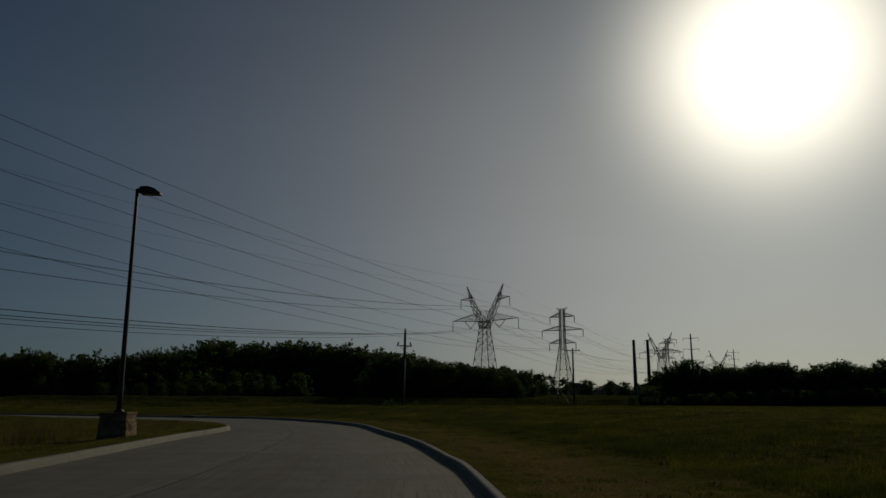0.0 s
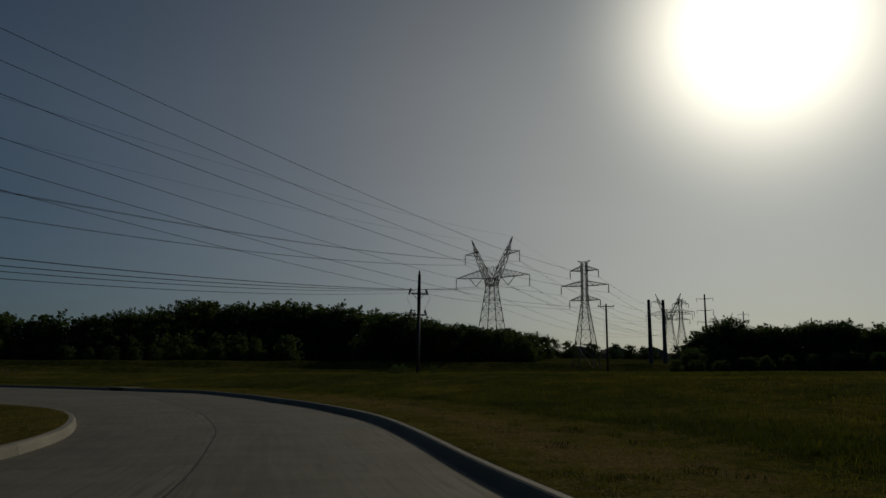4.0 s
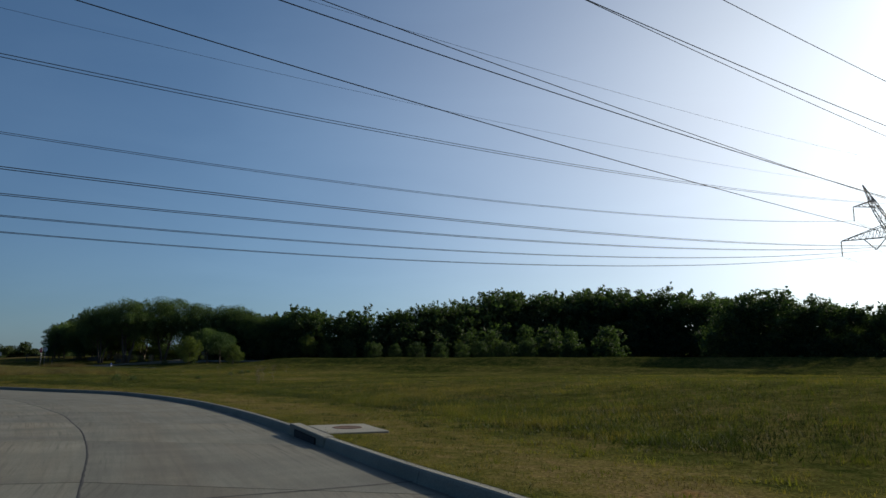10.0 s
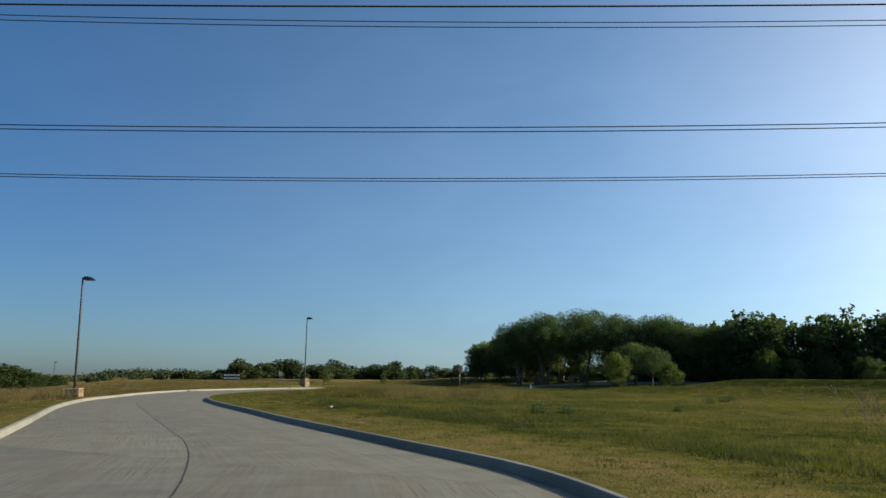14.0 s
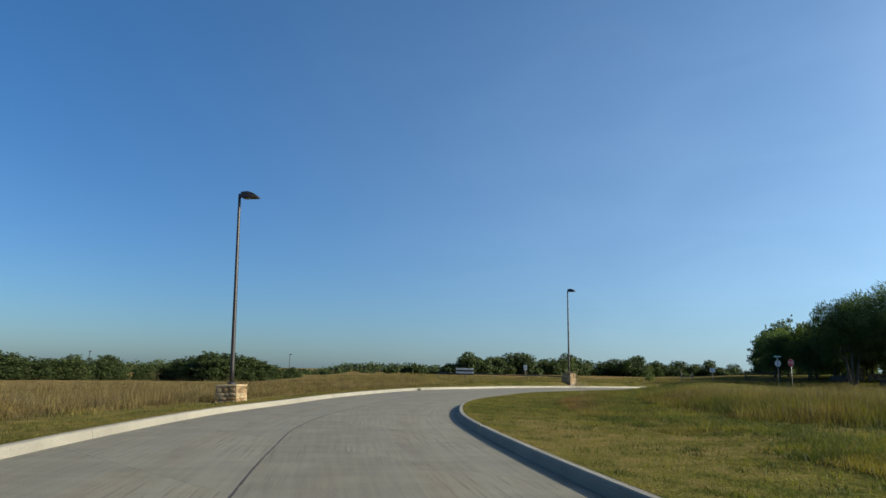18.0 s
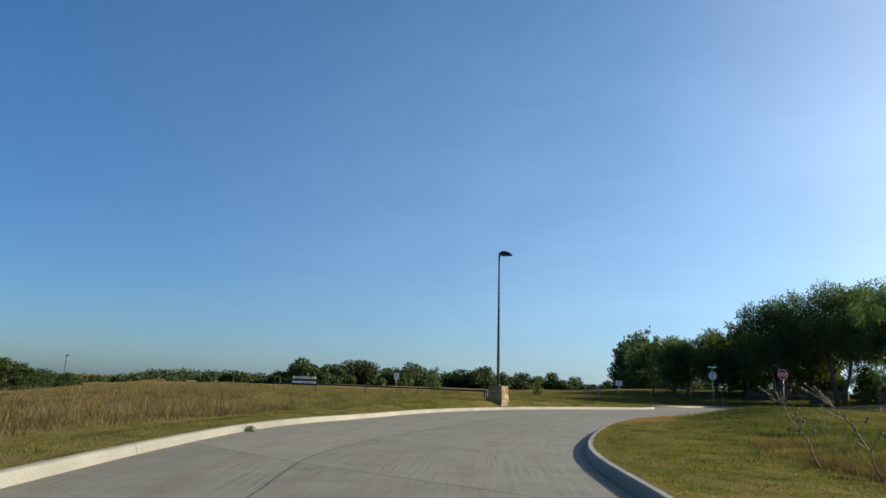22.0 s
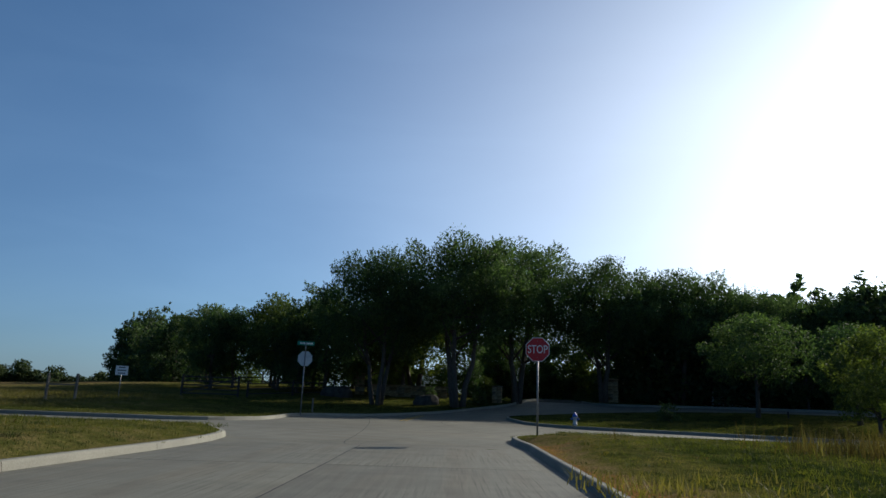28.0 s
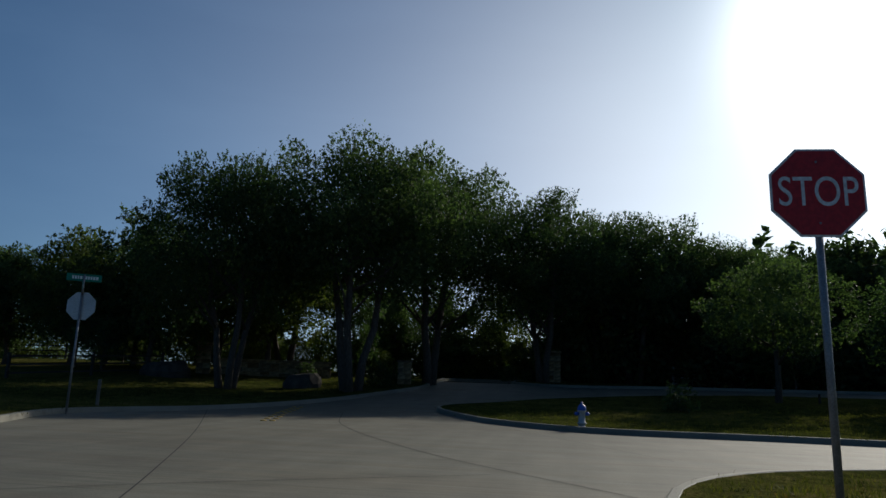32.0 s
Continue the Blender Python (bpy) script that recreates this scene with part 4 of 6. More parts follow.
def span(a, b, sag, n=48):
    a, b = Vector(a), Vector(b)
    return [a.lerp(b, i / n) - Vector((0, 0, 4 * sag * (i / n) * (1 - i / n))) for i in range(n + 1)]


def local(c, x, z, side=0.0):
    """A point x metres across the line at a tower and z high."""
    a = Vector((math.cos(ARM_ANG), -math.sin(ARM_ANG), 0))
    return Vector((c.x, c.y, 0)) + a * x + LINE_U * side + Vector((0, 0, z))


SPAN, SAG = 282.0, 10.4
Q1 = P1 + LINE_U * SPAN
FAR_SIDE = Vector((math.cos(radians(44)), -math.sin(radians(44)), 0))
for x, z, pair, r, hung, low in ((-11.7, 22.7, 1, .022, 20.4, 19.9), (11.1, 22.0, 1, .022, 20.4, 19.5), (-5.2, 23.1, 1, .022, 20.9, 19.7), (5.1, 21.9, 1, .022, 20.9, 19.5), (-9.1, 30.6, 1, .022, 26.4, 25.7), (9.0, 28.6, 1, .022, 26.4, 25.3), (-6.7, 34.4, 0, .014, 32.5, 32.0), (6.7, 34.4, 0, .014, 32.5, 32.0)):
    for o in ((-0.23, 0.23) if pair else (0.0,)):
        s = SAG if pair else SAG * 0.7
        at = {11.7: 9.85, 11.1: 9.85, 5.2: 4.3, 5.1: 4.3, 9.1: 7.35, 9.0: 7.35, 6.7: 5.5}[abs(x)] * (1 if x > 0 else -1)
        wire("conductor" if pair else "shield_wire", span(local(P1, at + o, hung), Vector((Q1.x, Q1.y, z)) + FAR_SIDE * (x + o) + (Vector((P1.x, P1.y, low)) + FAR_SIDE * x - local(P1, at, hung)) * 1.2, s, 64), r, "long sagging overhead conductor above the road" if pair else "thin overhead shield wire")
        far = P1 - LINE_U * 240
        wire("conductor" if pair else "shield_wire", span(local(P1, at + o, hung), local(far, at + o, hung + 1), 7.0, 32), r, "overhead conductor running off to the far towers" if pair else "thin overhead shield wire")
P2_ANG = radians(35.9)
for x, z, up in ((-2.9, 17.0, 1.05), (2.9, 17.0, 1.05), (-4.85, 13.7, 1.4), (4.85, 13.7, 1.4), (-3.1, 10.9, 1.5), (3.1, 10.9, 1.5)):
    pts = []
    for i in range(73):
        d = i * 2.5                                                  # metres from the tower
        p = local(P2, x, z + (0.0050 * (z - 10.9) - 0.0157) * d + 0.00049 * d * d + up * max(0.0, 1 - d / 38))
        pts.append(p + Vector((-math.sin(P2_ANG) + 0.0031 * x, -math.cos(P2_ANG) + 0.0126 * x, 0)) * d)
    wire("conductor", pts, 0.022, "single overhead conductor of the slim tower line")
    far = Vector((82.8, 247, 0))
    wire("conductor", span(local(P2, x, z + up), local(far, x, z + up + 4), 3.0, 24), 0.022, "overhead conductor between the slim towers")


# ---------------------------------------------------------------- poles
def wood_pole(m, h, kind, label):
    root = thing("utility_pole", m, label, "utility pole", "wooden utility poles")
    bm = bmesh.new()
    tube(bm, [(0, 0, -0.5), (0.01, 0, h * 0.4), (0.0, 0.01, h * 0.8), (0, 0, h)], [0.165, 0.15, 0.135, 0.115], 12)
    part("pole", bm, M_WOODPOLE, root, "creosoted round timber pole")
    if kind == "riser":
        bm = bmesh.new()
        tube(bm, [(0, 0, h), (0, 0, h + 0.12), (0, 0, h + 0.2), (0, 0, h + 0.3)], [0.05, 0.08, 0.08, 0.03], 8)
        part("top_pin_insulator", bm, M_CERAMIC, root)
        for zz, w in ((h - 1.55, 0.62), (h - 3.2, 0.55)):
            bm = bmesh.new()
            box(bm, (0, 0.16, zz), (2 * w, 0.09, 0.11), bevel=0.008)
            part("cross_arm", bm, M_WEATHER, root)
            for s in (-1, 1):
                bm = bmesh.new()
                bar(bm, (0, 0.16, zz - 0.5), (w * 0.75 * s, 0.16, zz - 0.05), 0.035)
                part("brace", bm, M_STEEL, root)
                bm = bmesh.new()
                tube(bm, [(s * w, 0.18, zz + 0.42), (s * (w + 0.02), 0.2, zz + 0.3), (s * (w + 0.09), 0.22, zz + 0.12), (s * (w + 0.13), 0.24, zz - 0.1)], [0.05, 0.085, 0.085, 0.04], 8)
                part("fuse_cutout", bm, M_CERAMIC, root)
                bm = bmesh.new()
                tube(bm, [(s * w, 0.18, zz + 0.4), (s * (w + 0.35), 0.15, zz - 0.3), (s * (w * 0.8), 0.12, zz - 1.3), (s * 0.19, 0.1, zz - 2.2)], [0.013] * 4, 5)
                part("jumper_cable", bm, M_BLACK, root)
        bm = bmesh.new()
        tube(bm, [(0.0, -0.22, 0.0), (0.0, -0.21, h * 0.62)], [0.055, 0.055], 8)
        part("riser_conduit", bm, M_STEEL, root)
    else:
        bm = bmesh.new()
        box(bm, (0, 0.14, h - 0.35), (2.3, 0.1, 0.12), bevel=0.008)
        part("cross_arm", bm, M_WEATHER, root)
        for s in (-1, 1):
            bm = bmesh.new()
            bar(bm, (0, 0.14, h - 1.0), (0.6 * s, 0.14, h - 0.38), 0.035)
            part("brace", bm, M_STEEL, root)
            bm = bmesh.new()
            tube(bm, [(1.05 * s, 0.14, h - 0.29), (1.05 * s, 0.14, h - 0.18), (1.05 * s, 0.14, h - 0.08)], [0.03, 0.06, 0.03], 8)
            part("pin_insulator", bm, M_CERAMIC, root)
    return root


def put(x, y, dz=0.0, turn=0):
    return pose(x, y, ground_at(x, y) + dz, 0, 0, turn)


z1 = ground_at(-3.8, 70.1)
wood_pole(put(-3.8, 70.1, 0, 18), 9.15 - z1, "riser", "tall dark wooden riser pole standing in the field")
z2 = ground_at(21.8, 111.8)
wood_pole(put(21.8, 111.8, 0, -8), 10.8 - z2, "arm", "wooden utility pole with a single cross-arm")


def steel_pole(m, h, arms, w, label, r0=0.7, r1=0.45):
    root = thing("steel_pole", m, label, "power pole", "steel power poles")
    bm = bmesh.new()
    lathe(bm, [(r0, -1.0), (r0, 0.0), (r1, h)], 12)
    part("shaft", bm, M_LATTICE, root)
    for z in arms:
        bm = bmesh.new()
        for s in (-1, 1):
            bar(bm, (0, 0, z), (w * s, 0, z + 0.25), 0.22, 0.12)
        part("arm", bm, M_LATTICE, root)
        for s in (-1, 1):
            insulator(root, (w * s, 0, z + 0.2), (w * s, 0, z - 1.0), 0.1)
    return root


steel_pole(pose(62.2, 217.3, 2), 19.9, (), 0, "thick dark steel power pole without arms")
steel_pole(pose(68.0, 221.6, 2), 20.3, (), 0, "thick dark steel power pole without arms")
steel_pole(pose(95.8, 257.8, 2, 0, 0, -30), 26.2, (24.4, 20.2, 16.0, 11.8), 2.8, "tall steel power pole with four pairs of arms", 0.5, 0.25)
steel_pole(pose(141.0, 325.0, 2, 0, 0, -30), 25.7, (24.2, 21.0), 2.2, "far slim steel power pole", 0.4, 0.2)


# ---------------------------------------------------------------- trees
def leaf_mesh(name, seed, blobs, n, size, mat, sprays=0.3, reach=4.0, rise=0.45):
    """A crown of n small pointed leaves over overlapping ellipsoids (centre, radii): a loose mass, and a share in sprays on twigs that grow outwards and up."""
    rng = np.random.default_rng(seed)
    c = np.array([b[0] for b in blobs], float)
    r = np.array([b[1] for b in blobs], float)
    wgt = (r.prod(1)) ** (2 / 3)
    per = 12
    m1, m2 = int(n * (1 - sprays)), max(1, int(n * sprays / per))
    m = m1 + m2
    k = rng.choice(len(blobs), m, p=wgt / wgt.sum())
    d = rng.normal(size=(m, 3))
    d /= np.linalg.norm(d, axis=1)[:, None]
    rad = np.where(np.arange(m) < m1, np.clip(rng.beta(3.2, 1.2, m), 0.15, 1.0) * (1 + 0.08 * rng.normal(size=m)), np.clip(rng.beta(5.0, 1.0, m), 0.3, 1.0))
    root = c[k] + d * r[k] * rad[:, None]
    axis = d * 0.75 + rng.normal(size=(m, 3)) * 0.42 + np.array([0, 0, rise])
    axis /= np.linalg.norm(axis, axis=1)[:, None]
    length = np.where(np.arange(m) < m1, 0.0, size * reach * rng.uniform(0.5, 1.25, m))
    s_ = np.r_[np.arange(m1), np.repeat(np.arange(m1, m), per)]
    n = len(s_)
    t = rng.uniform(0.0, 1.0, n)
    ax = axis[s_]
    out = np.cross(ax, rng.normal(size=(n, 3)))
    out /= np.linalg.norm(out, axis=1)[:, None] + 1e-9
    p = root[s_] + ax * (t * length[s_])[:, None] + out * (length[s_] * 0.26 * (1.15 - t))[:, None]
    a = ax * 0.55 + out * 0.8 + rng.normal(size=(n, 3)) * 0.3
    a /= np.linalg.norm(a, axis=1)[:, None]
    nrm = np.cross(a, rng.normal(size=(n, 3)) * 0.7 + np.cross(ax, out))
    nrm /= np.linalg.norm(nrm, axis=1)[:, None] + 1e-9
    b = np.cross(nrm, a)
    sz = size * rng.uniform(0.6, 1.3, n)[:, None]
    w = sz * rng.uniform(0.40, 0.65, n)[:, None]
    v = np.stack([p - a * sz, p + b * w * 0.9 - a * sz * 0.2 + nrm * sz * 0.12, p + a * sz, p - b * w - a * sz * 0.1 + nrm * sz * 0.12], 1).reshape(-1, 3)
    me = bpy.data.meshes.new(name)
    me.vertices.add(4 * n)
    me.vertices.foreach_set("co", v.astype(np.float32).ravel())
    me.loops.add(4 * n)
    me.loops.foreach_set("vertex_index", np.arange(4 * n, dtype=np.int32))
    me.polygons.add(n)
    me.polygons.foreach_set("loop_start", np.arange(0, 4 * n, 4, dtype=np.int32))
    me.materials.append(mat)
    me.update(calc_edges=True)
    me.validate()
    return me


def tree_parts(seed, h, base, rx, n, size, mat, trunk_r, stems=1, blobs_n=12, lean=0.0, sprays=0.15):
    """Meshes of one tree: a branching trunk and a crown with an uneven outline."""
    rnd = random.Random(seed)
    blobs = []
    ch = h - base
    for i in range(blobs_n):
        a = 2 * math.pi * (i * 0.382 + rnd.uniform(-.06, .06))
        t = (i + 0.5) / blobs_n
        rr = rx * (0.70 * math.sin(math.pi * min(1, 0.20 + 0.72 * t)) ** 0.8) * rnd.uniform(0.55, 1.0)
        z = base + ch * (0.16 + 0.68 * t) + rnd.uniform(-.05, .05) * ch
        s = rx * rnd.uniform(0.26, 0.46)
        blobs.append(((rr * math.cos(a) + lean * t * rx, rr * math.sin(a), z), (s, s, s * rnd.uniform(0.55, 0.85))))
    blobs.append(((lean * rx, 0, h - 0.16 * ch), (rx * 0.34, rx * 0.34, ch * 0.15)))
    if base < 0.6:                # foliage down to the ground
        for i in range(6):
            a = 2 * math.pi * (i / 6 + rnd.uniform(-.05, .05))
            s = rx * rnd.uniform(0.36, 0.5)
            blobs.append(((rx * 0.55 * math.cos(a), rx * 0.55 * math.sin(a), h * rnd.uniform(0.10, 0.24)), (s, s, h * 0.17)))
    for i in range(blobs_n):      # small outer sprays that break the outline
        a, t = rnd.uniform(0, 2 * math.pi), rnd.uniform(0.15, 1.0)
        rr = rx * (0.95 * math.sin(math.pi * min(1, 0.22 + 0.66 * t)) ** 0.7)
        s = rx * rnd.uniform(0.10, 0.18)
        blobs.append(((rr * math.cos(a), rr * math.sin(a), base + ch * (0.1 + 0.85 * t)), (s, s, s * 0.8)))
    crown = leaf_mesh("crown", seed, blobs, n, size, mat, sprays)
    bm = bmesh.new()
    for st in range(stems):
        a0 = 2 * math.pi * st / stems + rnd.uniform(0, 1)
        off = 0.0 if stems == 1 else trunk_r * 1.6
        lean_ = 0.02 if stems == 1 else 0.16
        top = base + ch * 0.45
        pts = [Vector((off * math.cos(a0), off * math.sin(a0), -0.3))]
        for j in range(1, 6):
            z = top * j / 5
            pts.append(Vector((off * math.cos(a0) * (1 + j * 0.3) + math.cos(a0) * lean_ * z + rnd.uniform(-.1, .1), off * math.sin(a0) * (1 + j * 0.3) + math.sin(a0) * lean_ * z + rnd.uniform(-.1, .1), z)))
        tube(bm, pts, [trunk_r * q for q in (1.35, 1.0, 0.9, 0.8, 0.66, 0.5)], 8)
        for b in blobs[st:blobs_n:max(1, stems)][:7]:
            k = rnd.randint(2, 5)
            s, e = pts[k], Vector(b[0])
            mid = s.lerp(e, 0.5) + Vector((rnd.uniform(-.3, .3), rnd.uniform(-.3, .3), -0.06 * (e - s).length))
            tube(bm, [s, mid, e], [trunk_r * 0.42, trunk_r * 0.28, trunk_r * 0.08], 6)
    me = bpy.data.meshes.new("trunk")
    bm.to_mesh(me)
    bm.free()
    me.materials.append(M_BARK)
    return me, crown


def plant_tree(meshes, m, label, group, name="tree"):
    root = thing(name, m, label, "tree" if name == "tree" else name, group)
    part("trunk", meshes[0], None, root)
    part("crown", meshes[1], None, root)
    return root


WOOD = [tree_parts(20 + i, 10, 0.4, 4.4, 9800, 0.20, M_LEAF, 0.20, 1, 18) for i in range(5)]
FAR = [tree_parts(30 + i, 10, 0.3, 4.4, 2400, 0.40, M_LEAF, 0.20, 1, 12) for i in range(4)]
DARK_FAR = [tree_parts(26 + i, 10, 0.3, 4.6, 9000, 0.24, M_LEAF_SHADED, 0.20, 1, 20) for i in range(3)]
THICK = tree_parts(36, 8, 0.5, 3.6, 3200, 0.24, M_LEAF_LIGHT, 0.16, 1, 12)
rt = random.Random(11)


def joined_trees(copies, name, label):
    """Far trees that nobody could count, crowns and trunks in one mesh."""
    verts, faces, mats, base = [], [], [], 0
    for meshes, m in copies:
        for k, me in enumerate(meshes):
            co = np.empty(len(me.vertices) * 3)
            me.vertices.foreach_get("co", co)
            mm = np.array(m)
            verts.append(co.reshape(-1, 3) @ mm[:3, :3].T + mm[:3, 3])
            if k:                     # leaves: quads in vertex order
                faces += (np.arange(len(me.vertices)).reshape(-1, 4) + base).tolist()
            else:
                faces += [tuple(base + i for i in p.vertices) for p in me.polygons]
            mats += [1 - k] * len(me.polygons)
            base += len(me.vertices)
    out = bpy.data.meshes.new(name)
    out.from_pydata(np.vstack(verts).tolist(), [], faces)
    out.materials.append(copies[0][0][1].materials[0])
    out.materials.append(M_BARK)
    out.polygons.foreach_set("material_index", np.array(mats, np.int32))
    out.update()
    return tagged(new(name, out), label, "trees", kind="stuff")


def belt(points, gap, h, jitter, label, group, kinds=WOOD, wide=1.0, joined=False, vary=(0.86, 1.06)):
    """A row of trees along a plan line; h gives the height at each control point."""
    copies = []
    pts = np.array(points, float)
    seg = np.r_[0, np.cumsum(np.hypot(*np.diff(pts, axis=0).T))]
    s = 0.0
    while s < seg[-1]:
        x, y = np.interp(s, seg, pts[:, 0]) + rt.uniform(-jitter, jitter), np.interp(s, seg, pts[:, 1]) + rt.uniform(-jitter, jitter)
        hh = np.interp(s, seg, h) * rt.uniform(*vary) / 10
        w = hh * rt.uniform(0.9, 1.25) * wide
        place = put(x, y, -0.1, rt.uniform(0, 360)) @ Matrix.Diagonal((w, w, hh, 1))
        if joined:
            copies.append((rt.choice(kinds), place))
        else:
            plant_tree(rt.choice(kinds), place, label, group)
        s += gap * rt.uniform(0.8, 1.2)
    if joined:
        joined_trees(copies, group.replace(" ", "_"), label)


NORTH_LINE = [(-118, 164), (-110, 164), (-104, 165), (-97, 168), (-90, 176), (-80, 190), (-72, 212), (-56, 222), (-42, 224), (-26, 226), (-10, 219), (4, 219), (20, 227), (32, 252)]
NORTH_H = [10.4, 11.4, 11.5, 11.1, 11.3, 12.9, 20.1, 18.1, 18.6, 15.7, 14.1, 11.5, 10.3, 8.5]
belt(NORTH_LINE, 5.0, NORTH_H, 1.2, "dense dark green tree at the edge of the wood", "wood north of the field")
belt([(x + 5, y + 7) for x, y in NORTH_LINE], 7.0, [q * 0.97 for q in NORTH_H], 2.0, "dense dark green trees inside the wood", "inner wood", kinds=FAR, joined=True)
belt([(-108, 162), (-98, 164.5), (-88, 170), (-70, 176), (-40, 190)], 4.5, [3.5, 4, 4, 4, 4], 1.0, "low bushy green tree before the wood", "wood north of the field")
belt([(-16, 166), (-4, 167), (6, 168), (15, 169), (23, 172)], 3.6, [11.7, 11.1, 10.1, 7.9, 4.6], 1.0, "dense dark green tree before the tower", "wood north of the field")
belt([(34, 114), (40, 124), (46, 131), (52, 128), (58, 122), (66, 118), (80, 112), (100, 100)], 2.1, [3.4, 6.2, 8.6, 8.6, 8.4, 8.2, 8.4, 8.4], 0.8, "dark rounded tree at the far side of the field", "thicket east of the field")
belt([(38, 120), (47, 137), (55, 134), (62, 128), (72, 121), (104, 106)], 2.4, [4.0, 7.6, 8.0, 7.8, 7.6, 8.0], 0.8, "dark trees inside the thicket", "inner thicket", kinds=FAR, joined=True, wide=1.2)
belt([(31, 110), (44, 117), (54, 112), (66, 107), (90, 96)], 2.6, [2.2, 2.6, 3.2, 3.4, 3.6], 1.0, "low dark bush at the thicket", "thicket east of the field")
belt([(44, 300), (64, 318), (90, 325), (130, 320), (170, 300)], 7.0, [9, 8, 7, 8, 9], 3.0, "small far trees on the rise", "far trees on the rise", kinds=FAR, joined=True)
belt([(-200, -5), (-205, 10), (-212, 30), (-230, 46), (-217, 60), (-222, 68), (-240, 78)], 2.9, [4.6, 4.8, 5.6, 4.2, 6.6, 4.8, 3.4], 2.0, "far dark green tree past the dry field", "far trees west of the field", kinds=DARK_FAR, wide=1.4, vary=(0.62, 1.15))
SKYLINE = np.array([(-262, 84, 3.2), (-285, 105, 3.0), (-285, 122, 2.8), (-270, 130, 6.4), (-275, 145, 6.4), (-280, 162, 6.8), (-300, 185, 6.4), (-292, 204, 7.6), (-315, 242, 7), (-285, 262, 7), (-258, 262, 8), (-238, 240, 9)])
rs = np.random.default_rng(18)
blobs = []
for s_ in np.arange(0, len(SKYLINE) - 1, 0.085):
    x, y, hh = (float(np.interp(s_, range(len(SKYLINE)), SKYLINE[:, c])) for c in range(3))
    x, y, hh = x + rs.uniform(-4, 4), y + rs.uniform(-4, 4), hh * (0.80 + 0.34 * math.sin(s_ * 7.1) * math.sin(s_ * 2.3 + 1)) * rs.uniform(0.66, 1.12)
    zb = ground_at(x, y)
    for c in range(6):
        r = hh * rs.uniform(0.24, 0.42)
        blobs.append(((x + rs.uniform(-0.5, 0.5) * hh, y + rs.uniform(-0.5, 0.5) * hh, max(zb + 0.6 * r, zb + hh - r * (0.9 + 0.75 * c))), (r * 1.35, r * 1.35, r)))
tagged(new("skyline_trees", leaf_mesh("skyline_trees", 19, blobs, 190000, 0.42, M_LEAF_SHADED, 0.0)), "rounded dark green trees along the western skyline", "trees", kind="stuff")

# woods that close the skyline all round
rf = np.random.default_rng(8)
far_blobs = []
for k in range(900):
    a = 2 * math.pi * (k + rf.uniform(-.4, .4)) / 900
    rad = 345 + 18 * math.sin(5 * a) + (14 if k % 2 else 0)
    x, y = -60 + rad * math.cos(a), 80 + rad * math.sin(a)
    hgt = 5.2 + 1.6 * math.sin(k * 0.13) * math.sin(k * 0.051) + rf.uniform(-0.8, 1.0)
    zb = float(terrain(np.array([x]), np.array([y]))[0][0]) - 0.8
    far_blobs.append(((x, y, zb + hgt * 0.45), (rf.uniform(3.4, 5.6), rf.uniform(3.4, 5.6), hgt * 0.55)))
tagged(new("far_woods", leaf_mesh("far_woods", 8, far_blobs, 170000, 0.6, M_LEAF_SHADED, 0.0)), "low hazy green tree line closing the skyline", "woods", kind="stuff")

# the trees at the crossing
BIG = [tree_parts(50 + i, 12.5, 4.0, 6.3, 84000, 0.086, M_LEAF_LIGHTENED, 0.22, 3 if i != 2 else 2, 30, 0.05, 0.42) for i in range(3)]
ISLE = tree_parts(60, 7, 2.0, 3.5, 17000, 0.088, M_LEAF_LIGHTENED, 0.14, 1, 16, 0.0, 0.35)
MID = [tree_parts(70 + i, 8, 0.8, 3.6, 18000, 0.098, M_LEAF_LIGHTENED if i else M_LEAF_LIGHT, 0.16, 1, 16, 0.0, 0.35) for i in range(2)]
for k, (x, y, hh, w, lab) in enumerate(((-131.0, 148.8, 13.3, 0.95, "tall multi-stemmed tree with a dense dark crown by the drive"), (-137.2, 147.6, 12.1, 0.8, "leaning dark-crowned tree beside the drive"),
                                        (-121.6, 159.4, 11.9, 0.92, "broad shade tree with forked trunk by the entrance"), (-115.6, 162.4, 11.8, 0.9, "broad shade tree behind the island"),
                                        (-109.0, 163.4, 9.7, 0.8, "broad shade tree behind the island"), (-128.4, 156.0, 13.3, 1.05, "many-stemmed shade tree at the gate pillar"), (-139.5, 160.5, 10.3, 0.85, "dark shade tree inside the entrance"),
                                        (-119.5, 170, 10.6, 0.9, "dark shade tree inside the entrance"), (-104, 166, 9.5, 0.8, "broad shade tree behind the island"))):
    plant_tree(BIG[k % 3], put(x, y, -0.1, 47 * k) @ Matrix.Diagonal((w, w, hh / 12.5, 1)), lab, "shade trees at the entrance")
